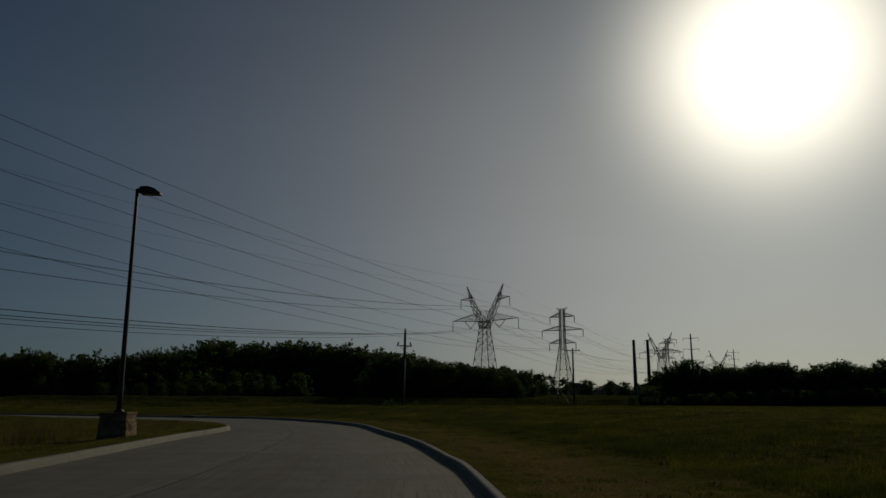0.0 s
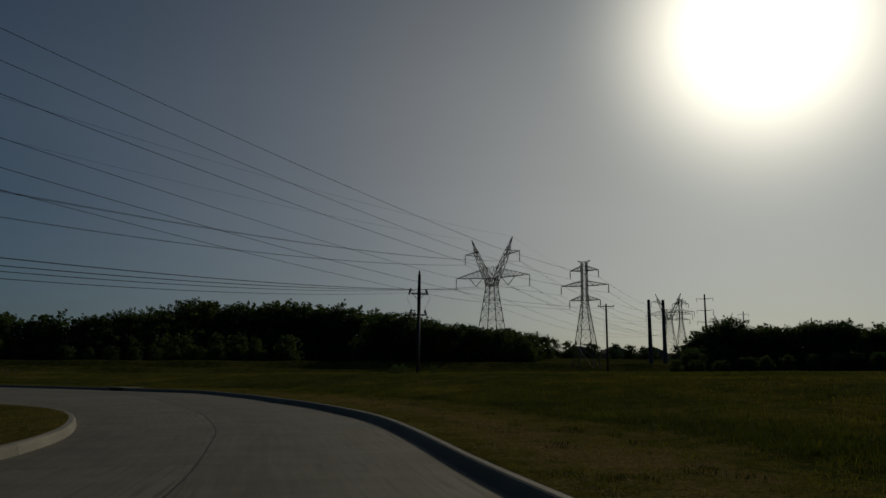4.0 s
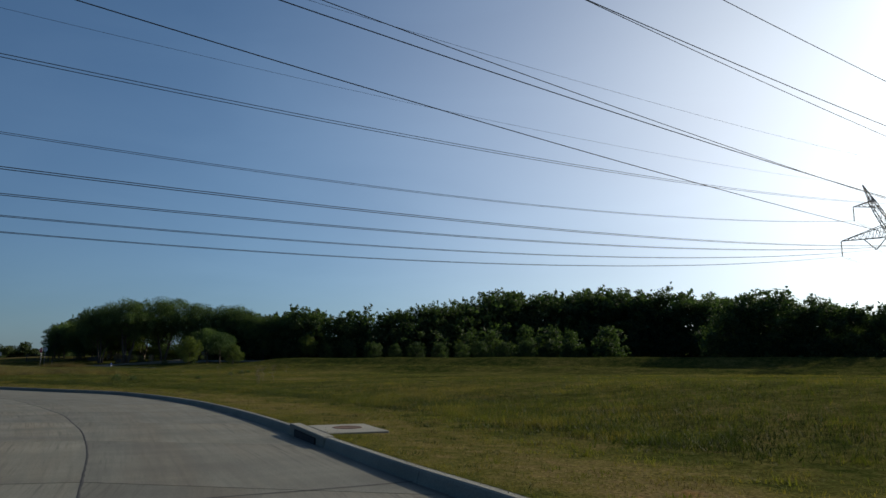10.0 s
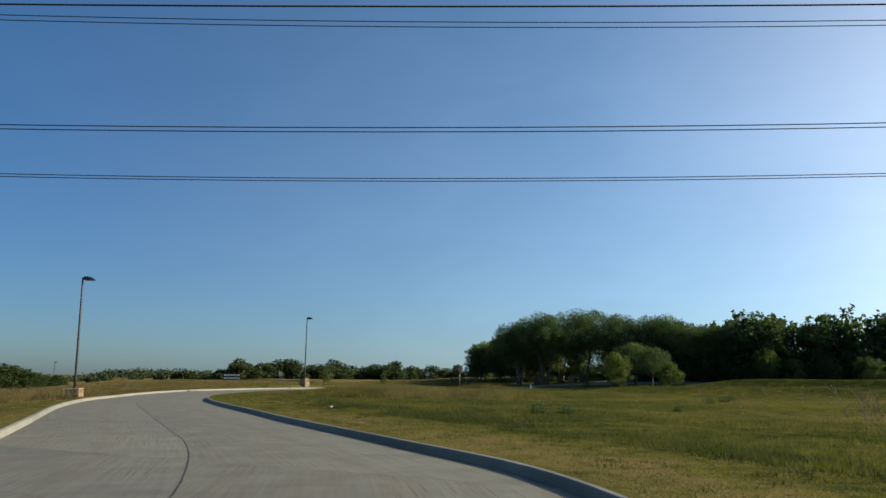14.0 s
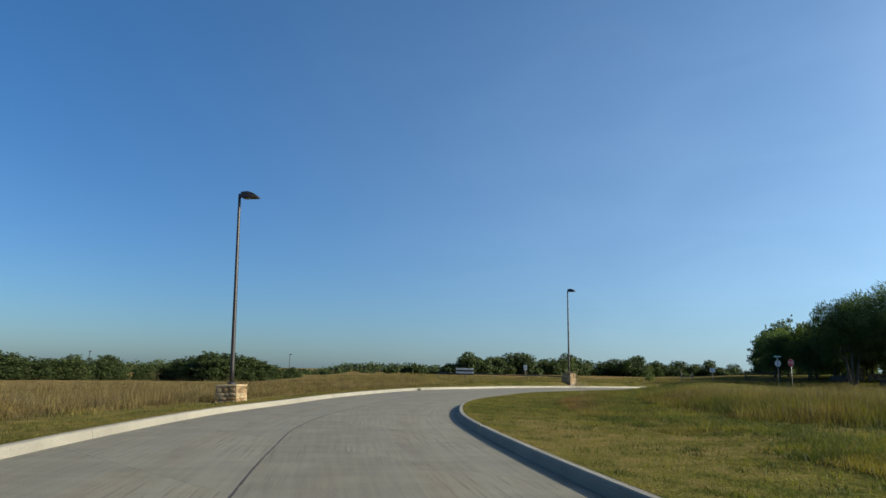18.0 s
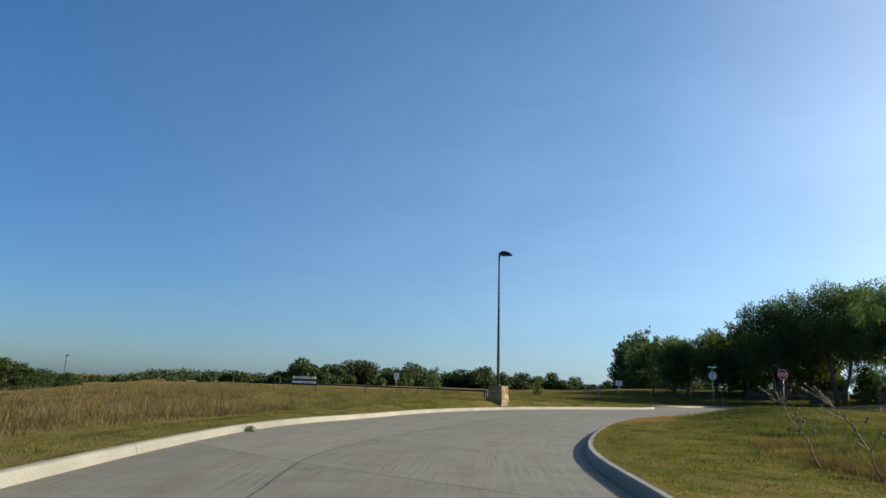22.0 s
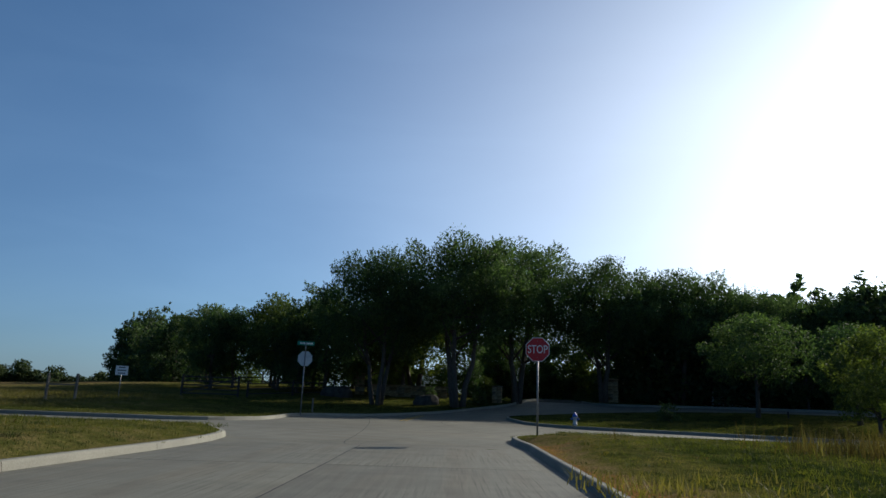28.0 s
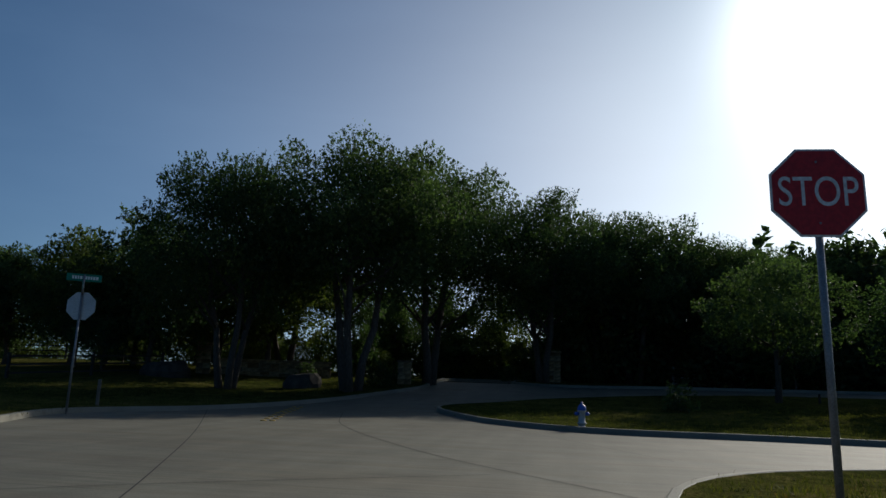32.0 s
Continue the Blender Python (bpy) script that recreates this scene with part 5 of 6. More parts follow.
for k, (x, y, hh) in enumerate(((-150.5, 153, 8.4), (-144.0, 151.2, 9.0), (-148.4, 150.6, 6.4), (-154.5, 152.2, 7.2), (-139.0, 156.5, 9.5), (-147.2, 154.5, 7.6), (-153.4, 156.5, 7.6), (-158.5, 154, 7.4), (-142.5, 156.5, 7.4), (-156, 151, 7.0), (-161.5, 157, 8.0), (-146, 150, 5.6), (-145, 158, 7.5), (-104, 164, 7.6), (-98, 167, 8.0), (-106, 161.5, 4.6), (-96, 163, 4.8), (-135.5, 163, 7), (-126, 175.5, 8), (-131.2, 175.2, 7.8), (-135.2, 172.5, 7.6), (-133.6, 168.0, 6.4))):
    plant_tree(MID[k % 2], put(x, y, -0.1, 61 * k) @ Matrix.Diagonal((hh / 8, hh / 8, (hh + 0.6) / 8, 1)), "leafy green tree along the entrance fence", "trees along the entrance")
SHRUB = [tree_parts(90 + i, 1.2, 0.05, 0.85, 900, 0.075, M_LEAF, 0.03, 1, 8) for i in range(2)]
for k, (x, y, s) in enumerate(((-130.4, 152.2, 1.1), (-129.8, 154.6, 1.0), (-124.0, 161.8, 0.8), (-122.6, 162.0, 0.8), (-121.2, 162.2, 0.8), (-119.8, 162.2, 0.8), (-115.7, 144.6, 0.95), (-118.7, 161.3, 1.5), (-128.8, 170.2, 1.0), (-127.6, 170.4, 0.95), (-126.5, 170.6, 1.0), (-125.3, 170.8, 0.95), (-117.5, 163, 1.3), (-114.5, 163.4, 1.2), (-136, 155.4, 0.9))):
    plant_tree(SHRUB[k % 2], put(x, y, -0.05, 71 * k) @ Matrix.Scale(s, 4), "low dark rounded shrub on the grass", "shrubs at the entrance", "shrub")
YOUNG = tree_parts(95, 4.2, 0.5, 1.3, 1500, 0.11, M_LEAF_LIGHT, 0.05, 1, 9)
plant_tree(YOUNG, put(-185.7, 128.4), "slim bright green young tree in the grass", "young trees")
plant_tree(YOUNG, put(-160.6, 130.6, 0, 80) @ Matrix.Diagonal((0.7, 0.7, 0.66, 1)), "slim bright green young tree in the grass", "young trees")
plant_tree(ISLE, put(-110.4, 150.0, 0, 30), "rounded light green tree on the grass island", "trees on the island")
plant_tree(MID[0], put(-105.5, 140.4, -0.4, 20) @ Matrix.Diagonal((0.68, 0.68, 0.76, 1)), "rounded bright green bush on the grass island", "bushes on the island")
plant_tree(MID[0], put(-100.8, 146.4, -0.4, 140) @ Matrix.Diagonal((0.58, 0.58, 0.53, 1)), "low broad green bush on the grass island", "bushes on the island")
plant_tree(ISLE, put(-105.0, 147.6, 0, 130) @ Matrix.Diagonal((0.9, 0.9, 0.88, 1)), "rounded light green tree on the grass island", "trees on the island")
for x, y, hh in ((-221, 209, 17.6), (-214, 204, 14.5), (-228, 215, 14), (-206, 197, 12.5), (-198, 188, 11), (-236, 224, 10.5)):
    plant_tree(rt.choice(WOOD), put(x, y, -0.1, x * 7) @ Matrix.Diagonal((hh / 12, hh / 12, hh / 10, 1)), "tall dark tree behind the ranch gate", "trees behind the ranch gate")
plant_tree(SHRUB[1], pose(-103.15, 79.6, float(road_z(-103.15, 79.6)) - 0.02, 0, 0, 30) @ Matrix.Diagonal((0.2, 0.2, 0.13, 1)), "small weed tuft growing at the foot of the kerb", "weeds at the kerb", "shrub")
for x, y in ((-5.0, 69.6), (-2.6, 70.3), (-5.6, 70.6)):
    plant_tree(SHRUB[0], put(x, y, -0.05, 40 * x) @ Matrix.Diagonal((0.55, 0.55, 0.62, 1)), "rank weed clump at the foot of the pole", "weeds round the pole", "shrub")
belt([(-176, 172), (-150, 170), (-132, 172), (-112, 172), (-90, 184), (-60, 196)], 3.2, [5.2, 5.0, 4.8, 4.8, 6, 6], 1.5, "thick olive green undergrowth behind the entrance", "undergrowth", kinds=[THICK], joined=True)
belt([(-152, 158), (-146, 161), (-139, 164), (-131, 163.5)], 2.2, [3.6, 3.4, 3.2, 3.0], 0.8, "olive green bush under the entrance trees", "bushes under the entrance trees", kinds=[MID[0]])
belt([(-121, 166.5), (-114, 168.5), (-104, 169)], 2.2, [3.4, 3.4, 3.8], 0.8, "olive green bush under the entrance trees", "bushes under the entrance trees", kinds=[MID[0]])
belt([(-134, 170), (-128, 172), (-120, 173)], 1.9, [5.2, 5.6, 5.2], 0.6, "olive green bushes past the end of the drive", "drive end bushes", kinds=[THICK], joined=True)
belt([(-172, 165), (-195, 185), (-221, 209), (-240, 225)], 5.0, [8, 10, 15, 10], 1.5, "dark tall tree behind the ranch gate", "trees behind the ranch gate")
belt([(-160, 170), (-120, 176), (-80, 186), (-40, 190)], 6.0, [6, 6.5, 7, 7.5], 2.0, "dark trees closing the view behind the entrance", "back wood", kinds=FAR, joined=True)


# ---------------------------------------------------------------- signs
def letters(text, size, mat, parent, m, name="lettering"):
    cu = bpy.data.curves.new(name, 'FONT')
    cu.body, cu.size, cu.align_x, cu.align_y, cu.extrude, cu.offset = text, size, 'CENTER', 'CENTER', 0.0008, 0.0
    tmp = bpy.data.objects.new(name, cu)
    me = bpy.data.meshes.new_from_object(tmp)
    bpy.data.objects.remove(tmp)
    me.materials.append(mat)
    ob = part(name, me, None, parent)
    ob.matrix_basis = m
    return ob


def octagon(bm, w, y, t):
    r = w / 2 / math.cos(math.pi / 8)
    a = [bm.verts.new((r * math.cos(math.pi / 8 + k * math.pi / 4), y, r * math.sin(math.pi / 8 + k * math.pi / 4))) for k in range(8)]
    b = [bm.verts.new((v.co.x, y + t, v.co.z)) for v in a]
    bm.faces.new(a)
    bm.faces.new(b[::-1])
    for k in range(8):
        bm.faces.new((a[k], b[k], b[(k + 1) % 8], a[(k + 1) % 8]))


def stop_sign(m, zc, label, street_name=False):
    """Octagon on a galvanised post. Local -y: the face."""
    root = thing("stop_sign", m, label, "stop sign")
    bm = bmesh.new()
    tube(bm, [(0, 0.035, -0.4), (0, 0.035, zc + 0.36)], [0.03, 0.03], 10)
    part("post", bm, M_STEEL, root, "galvanised round steel post")
    bm = bmesh.new()
    octagon(bm, 0.75, -0.002, 0.004)
    plate = part("plate", bm, M_SIGNBACK, root, "bare metal octagonal plate")
    plate.location = (0, 0, zc)
    bm = bmesh.new()
    octagon(bm, 0.745, -0.0055, 0.003)
    part("white_border", bm, M_WHITE, plate)
    bm = bmesh.new()
    octagon(bm, 0.712, -0.009, 0.003)
    part("red_face", bm, M_RED, plate, "red reflective face")
    letters("STOP", 0.325, M_WHITE, plate, pose(0, -0.0105, -0.005, 90, 0, 0) @ Matrix.Diagonal((0.82, 1.1, 1, 1)))
    for z in (-0.26, 0.26):
        bm = bmesh.new()
        tube(bm, [(0, -0.016, z), (0, -0.008, z)], [0.009, 0.010], 8)
        part("bolt", bm, M_STEEL, plate)
    if street_name:
        bm = bmesh.new()
        tube(bm, [(0, 0.035, zc + 0.3), (0, 0.035, zc + 0.86)], [0.03, 0.03], 10)
        part("post_top", bm, M_STEEL, root)
        for k, (zz, w, turn) in enumerate(((zc + 0.78, 0.86, 20), (zc + 0.55, 0.55, 110))):
            bm = bmesh.new()
            box(bm, (0, 0, 0), (w, 0.006, 0.2), bevel=0.002)
            blade = part("name_blade", bm, M_GREEN, root, "green street name blade")
            blade.matrix_basis = pose(0, 0.035, zz, 0, 0, turn)
            bm = bmesh.new()
            rnd = random.Random(k)
            x = -w * 0.4
            while x < w * 0.36:
                q = rnd.uniform(0.03, 0.06)
                box(bm, (x + q / 2, -0.0045, 0), (q, 0.002, 0.085))
                box(bm, (x + q / 2, 0.0045, 0), (q, 0.002, 0.085))
                x += q + 0.02
            part("lettering_bars", bm, M_WHITE, blade)
    return root


stop_sign(pose(-118.42, 121.22, ground_at(-118.42, 121.22) - 0.02, 0, 0, 4), 2.91 - ground_at(-118.42, 121.22), "red STOP sign on a galvanised post at the corner")
stop_sign(pose(-135.0, 133.75, ground_at(-135.0, 133.75), 0, 0, 195) @ Matrix.Scale(1.12, 4), (3.22 - ground_at(-135.0, 133.75)) / 1.12, "stop sign seen from behind, with green street name blades", True)


def hydrant(m):
    root = thing("fire_hydrant", m, "silver fire hydrant with a blue bonnet and caps", "fire hydrant")
    bm = bmesh.new()
    lathe(bm, [(0.16, 0.0), (0.16, 0.03), (0.105, 0.04), (0.10, 0.10), (0.135, 0.12), (0.135, 0.15), (0.10, 0.17), (0.098, 0.45), (0.125, 0.47), (0.125, 0.50)], 16)
    part("barrel", bm, M_SILVER, root)
    bm = bmesh.new()
    lathe(bm, [(0.13, 0.50), (0.13, 0.53), (0.115, 0.60), (0.07, 0.66), (0.03, 0.68), (0.03, 0.74)], 16)
    part("bonnet", bm, M_BLUE, root, "blue domed bonnet")
    for a, r in ((0, 0.075), (90, 0.055), (270, 0.055)):
        bm = bmesh.new()
        lathe(bm, [(r * 0.8, 0.08), (r * 0.8, 0.15), (r, 0.15), (r, 0.20), (r * 0.35, 0.205), (r * 0.35, 0.235)], 10, pose(0, 0, 0.40, 0, 0, a) @ pose(0, 0, 0, 90, 0, 0))
        part("outlet_cap", bm, M_BLUE, root, "blue outlet cap")
    return root


hydrant(put(-119.9, 136.0, -0.02, 200))


def small_sign(m, w, h, zc, label, bars, name="notice_sign"):
    root = thing(name, m, label, "sign")
    bm = bmesh.new()
    tube(bm, [(0, 0.03, -0.3), (0, 0.03, zc + h / 2)], [0.025, 0.025], 8)
    part("post", bm, M_STEEL, root)
    bm = bmesh.new()
    box(bm, (0, 0, zc), (w, 0.006, h), bevel=0.002)
    plate = part("plate", bm, M_WHITE, root, "white metal plate")
    for k in range(bars):
        z = zc + h * (0.32 - 0.62 * k / max(1, bars - 1))
        bm = bmesh.new()
        box(bm, (0, -0.0045, z), (w * (0.7 if k % 2 else 0.55), 0.002, h * 0.10))
        part("lettering_bar", bm, M_BLACK, plate)
    return root


small_sign(put(-149.2, 134.2, 0, 40), 0.75, 0.6, 2.3 - ground_at(-149.2, 134.2), "small white notice sign on a steel post", 3)
small_sign(put(-148.8, 104.3, 0, 60), 0.46, 0.62, 2.0 - ground_at(-148.8, 104.3), "white metal sign with dark markings on a post", 4)


def board_sign(m):
    root = thing("board_sign", m, "white and dark board sign on two timber posts", "sign")
    for x in (-1.55, 1.55):
        bm = bmesh.new()
        box(bm, (x, 0.06, 0.8), (0.13, 0.13, 2.2), bevel=0.012)
        part("post", bm, M_WOODPOLE, root)
    for z, h, mat in ((1.55, 0.30, M_WHITE), (1.22, 0.26, M_BLACK), (0.93, 0.30, M_WHITE), (0.62, 0.26, M_BLACK)):
        bm = bmesh.new()
        box(bm, (0, 0, z), (3.3, 0.03, h - 0.02), bevel=0.004)
        board = part("board", bm, mat, root)
        if mat is M_WHITE:
            rnd = random.Random(int(z * 100))
            x = -1.4
            while x < 1.3:
                q = rnd.uniform(0.05, 0.11)
                bm = bmesh.new()
                box(bm, (x + q / 2, -0.017, z), (q, 0.003, h * 0.45))
                part("lettering_bar", bm, M_BLACK, board)
                x += q + rnd.choice((0.03, 0.03, 0.1))
    return root


board_sign(put(-180, 104.5, 0.0, 62))


# ---------------------------------------------------------------- barrier and fences
def pipe_barrier():
    root = tagged(new("pipe_barrier"), "long black steel pipe barrier from the stone plinth along the field", "barrier")
    pts = [(-121.4, 97.7), (-129.6, 97.2), (-133, 94.6), (-137.5, 92.4), (-142.5, 90.4)]
    for i, (x, y) in enumerate(pts):
        z = ground_at(x, y)
        bm = bmesh.new()
        tube(bm, [(x, y, z - 0.3), (x, y, 1.04)], [0.05, 0.05], 8)
        part("post", bm, M_BLACK, root)
        if i:
            x0, y0 = pts[i - 1]
            bm = bmesh.new()
            tube(bm, [(x0, y0, 1.0), (x, y, 1.0)], [0.055, 0.055], 8)
            part("rail", bm, M_BLACK, root)
    bm = bmesh.new()
    x, y = pts[0]
    box(bm, (x - 0.2, y, 0.78), (0.12, 0.12, 0.36), bevel=0.01)
    part("latch_box", bm, M_BLACK, root)
    return root


pipe_barrier()


def rail_fence(name, pts, h, rails, mat, label, brace=False):
    root = tagged(new(name), label, "fence")
    for i, (x, y) in enumerate(pts):
        z = ground_at(x, y)
        bm = bmesh.new()
        box(bm, (x, y, z + h / 2 - 0.1), (0.13, 0.13, h + 0.2), bevel=0.01)
        part("post", bm, mat, root)
        if i:
            x0, y0 = pts[i - 1]
            z0 = ground_at(x0, y0)
            for k in range(rails):
                f = (k + 0.6) / rails * h * 0.97
                bm = bmesh.new()
                bar(bm, (x0, y0, z0 + f), (x, y, z + f), 0.085)
                part("rail", bm, mat, root)
            if brace:
                bm = bmesh.new()
                bar(bm, (x0, y0, z0 + 0.2), (x, y, z + h * 0.9), 0.07)
                part("brace", bm, mat, root)
    return root


rail_fence("ranch_gate", [(-149.3, 140.0), (-146.3, 142.6)], 1.55, 5, M_BLACK, "dark wooden ranch gate with a diagonal brace", True)
rail_fence("brace_post", [(-149.0, 128.8), (-148.0, 129.9)], 1.5, 1, M_WEATHER, "weathered timber brace posts")
rail_fence("rail_fence", [(-145.9, 143.2), (-144.4, 147), (-143, 151)], 1.2, 3, M_BLACK, "dark rail fence beside the entrance")


# ---------------------------------------------------------------- storm drain
def storm_drain():
    """Kerb inlet: a raised lip over a dark block for its shaded mouth, and a pad with an iron lid behind it."""
    k = int(np.argmin(np.hypot(KERB_R[:, 0] + 21.2, KERB_R[:, 1] - 57.8)))
    d = KERB_R[k + 1] - KERB_R[k - 1]
    turn = math.degrees(math.atan2(d[1], d[0]))
    root = thing("storm_drain", pose(KERB_R[k, 0], KERB_R[k, 1], float(road_z(*KERB_R[k])), 0, 0, turn), "concrete kerb inlet with a dark mouth and a lidded pad", "storm drain")
    bm = bmesh.new()
    for x in (-1.05, 1.05):
        box(bm, (x, -0.09, 0.06), (0.5, 0.20, 0.26), bevel=0.015)
    box(bm, (0, -0.09, 0.158), (2.5, 0.21, 0.075), bevel=0.015)
    part("inlet_lip", bm, M_KERB, root)
    # near-black block painted as the shade inside the opening
    bm = bmesh.new()
    box(bm, (0, 0.017, 0.055), (1.6, 0.03, 0.13))
    part("mouth", bm, M_JOINT, root, "dark block standing in for the shaded inlet opening")
    bm = bmesh.new()
    box(bm, (0.1, -0.82, 0.11), (1.5, 1.15, 0.14), bevel=0.012)
    pad = part("pad", bm, M_KERB, root, "flat concrete pad")
    bm = bmesh.new()
    lathe(bm, [(0.28, 0.18), (0.28, 0.186), (0.25, 0.190), (0.24, 0.184), (0.05, 0.183), (0.03, 0.1835)], 28, Matrix.Translation((0.2, -0.85, 0)))
    part("iron_lid", bm, M_RUST, pad, "rusty round iron lid")
    return root


M_RUST = simple("rusty_iron", (0.05, 0.028, 0.018), (0.12, 0.06, 0.035), 12, 0.9, 0.3, 0.4)
storm_drain()


# ---------------------------------------------------------------- entrance walls
def stone_wall(pts, h, t, label):
    """A low rubble wall with a cap, in straight lengths."""
    root = tagged(new("stone_wall"), label, "wall")
    rnd = random.Random(len(pts) * 7)
    for (x0, y0), (x1, y1) in zip(pts, pts[1:]):
        L = math.hypot(x1 - x0, y1 - y0)
        turn = math.degrees(math.atan2(y1 - y0, x1 - x0))
        z = min(ground_at(x0, y0), ground_at(x1, y1)) - 0.2
        m = pose((x0 + x1) / 2, (y0 + y1) / 2, z, 0, 0, turn)
        bm = bmesh.new()
        box(bm, (0, 0, h / 2), (L, t * 0.9, h), m)
        core = part("wall_core", bm, M_MORTAR, root)
        bm = bmesh.new()
        box(bm, (0, 0, h + 0.04), (L + 0.08, t + 0.12, 0.09), m, 0.015)
        part("cap_stone", bm, M_STONE, root)
        zz = 0.1
        while zz < h - 0.05:
            hh = min(rnd.choice((0.2, 0.26, 0.32)), h - zz)
            x = -L / 2
            while x < L / 2 - 0.05:
                w = min(rnd.uniform(0.35, 0.75), L / 2 - x)
                ob = part("stone", stone_block(w - 0.015, hh - 0.015, 0.045, rnd.random()), None, core)
                ob.matrix_basis = m @ Matrix.Translation((x + w / 2, -t * 0.45, zz + hh / 2)) @ pose(0, 0, 0, 0, 0, 180)
                x += w
            zz += hh
    return root


def pillar(m, w, h, label):
    root = thing("gate_pillar", m, label, "pillar", "gate pillars")
    bm = bmesh.new()
    box(bm, (0, 0, h / 2 - 0.1), (w * 0.94, w * 0.94, h + 0.2))
    core = part("pillar_core", bm, M_MORTAR, root)
    rnd = random.Random(int(h * 100))
    for side in range(4):
        z = 0.0
        while z < h - 0.02:
            hh = min(rnd.choice((0.18, 0.24, 0.3)), h - z)
            split = rnd.uniform(0.35, 0.65)
            for a, b in ((-0.5, split - 0.5), (split - 0.5, 0.5)):
                ob = part("stone", stone_block((b - a) * w - 0.012, hh - 0.012, 0.035, rnd.random()), None, core)
                ob.matrix_basis = pose(0, 0, 0, 0, 0, side * 90) @ Matrix.Translation(((a + b) / 2 * w, w * 0.47, z + hh / 2))
            z += hh
    bm = bmesh.new()
    box(bm, (0, 0, h + 0.05), (w + 0.14, w + 0.14, 0.10), bevel=0.02)
    part("cap_stone", bm, M_STONE, root)
    return root


stone_wall([(-141.2, 154.3), (-138.0, 155.9), (-135.0, 157.1)], 1.15, 0.4, "low rubble stone wall under the entrance trees")
stone_wall([(-132.0, 172.0), (-128.0, 172.8), (-123.0, 173.6)], 1.7, 0.4, "rubble stone wall past the end of the drive")
stone_wall([(-121.6, 163.4), (-118.5, 164.8), (-113, 166.5)], 1.3, 0.4, "low rubble stone wall beyond the entrance drive")
pillar(put(-142.0, 153.8, 0, 25), 0.8, 1.75, "square rubble stone gate pillar beside the wall")
pillar(put(-129.4, 153.8, 0, 10), 0.75, 1.25, "pale square stone gate pillar at the drive")
pillar(put(-121.0, 160.4, 0, 5), 0.9, 1.9, "square rubble stone gate pillar at the drive")
# pale rails painted in place of sunlight through the gaps of a dark fence
rail_fence("slat_fence", [(-113.0, 163.6), (-110.3, 163.9), (-106.5, 164.5), (-102, 165.5)], 1.3, 6, M_SILVER, "slatted fence behind the shade trees, pale rails for light through its gaps")
rail_fence("rail_fence", [(-165, 160), (-159, 163), (-153, 165), (-147, 167)], 1.2, 3, M_BLACK, "dark rail fence at the back pasture")


def boulder(m, w, d, h, seed):
    """A weathered boulder, flat on top, half sunk in the lawn."""
    rnd = random.Random(seed)
    bm = bmesh.new()
    bmesh.ops.create_icosphere(bm, subdivisions=3, radius=1.0)
    off = Vector((rnd.uniform(0, 50), rnd.uniform(0, 50), 0))
    for v in bm.verts:
        n = 1 + 0.22 * noise.noise(v.co * 1.3 + off) + 0.07 * noise.noise(v.co * 4 + off)
        v.co *= n
        v.co = Vector((v.co.x * w / 2, v.co.y * d / 2, min(v.co.z, 0.72 + 0.1 * v.co.x) * h / 0.75))
    ob = part("boulder", bm, M_ROCK, None)
    ob.matrix_world = m
    return tagged(ob, "dark weathered boulder half sunk in the shaded lawn", "boulder", "boulders at the entrance")


M_ROCK = simple("dark_boulder", (0.035, 0.031, 0.027), (0.08, 0.072, 0.06), 3, 0.95, 0, 0.7)
boulder(put(-142.2, 150.2, -0.1, 20), 2.7, 1.6, 0.95, 3)
boulder(put(-134.2, 150.2, -0.1, 35), 2.1, 1.5, 0.85, 8)


def short_post(m, h, mat, label, top=None):
    root = thing("marker_post", m, label, "post", "marker posts")
    bm = bmesh.new()
    box(bm, (0, 0, h / 2 - 0.1), (0.10, 0.05, h + 0.2), bevel=0.008)
    part("post", bm, mat, root)
    if top:
        bm = bmesh.new()
        box(bm, (0, 0, h - 0.12), (0.108, 0.058, 0.26), bevel=0.006)
        part("reflective_band", bm, top, root)
    return root


# post takes a darker timber tone in place of the lawn's shade
short_post(put(-135.4, 135.6, 0, 20), 0.85, M_WEATHER, "slim utility marker post on the lawn, toned dark for its shade")
short_post(put(-108.6, 150.0, 0, 10), 0.45, M_BLACK, "short dark post in the island grass")


def road_button(m):
    bm = bmesh.new()
    lathe(bm, [(0.10, 0.0), (0.098, 0.012), (0.075, 0.024), (0.035, 0.03)], 12)
    ob = part("road_button", bm, M_YELLOW, None, "round yellow raised road marker on the concrete")
    ob.matrix_world = m
    return tagged(ob, "round yellow raised road marker on the concrete", "road marker", "yellow road markers")


M_YELLOW = simple("yellow_ceramic", (0.30, 0.19, 0.03), (0.42, 0.27, 0.05), 10, 0.5)
for i in range(9):
    x, y = np.interp(i / 8, (0, 0.5, 1), (-129.0, -130.3, -130.9)), np.interp(i / 8, (0, 0.5, 1), (134.6, 138.6, 141.6))
    for s in (-0.14, 0.14):
        road_button(pose(x + s * 0.9, y + s * 0.3, float(road_z(x + s, y)) - 0.003))


def litter(m, s, seed):
    rnd = random.Random(seed)
    bm = bmesh.new()
    bmesh.ops.create_icosphere(bm, subdivisions=2, radius=s)
    for v in bm.verts:
        v.co *= rnd.uniform(0.6, 1.15)
        v.co.z *= 0.55
    ob = part("litter", bm, M_WHITE, None, "crumpled white scrap lying in the grass")
    ob.matrix_world = m
    return tagged(ob, "crumpled white scrap lying in the grass", "litter")


litter(put(-62.6, 77.0, 0.12), 0.08, 3)
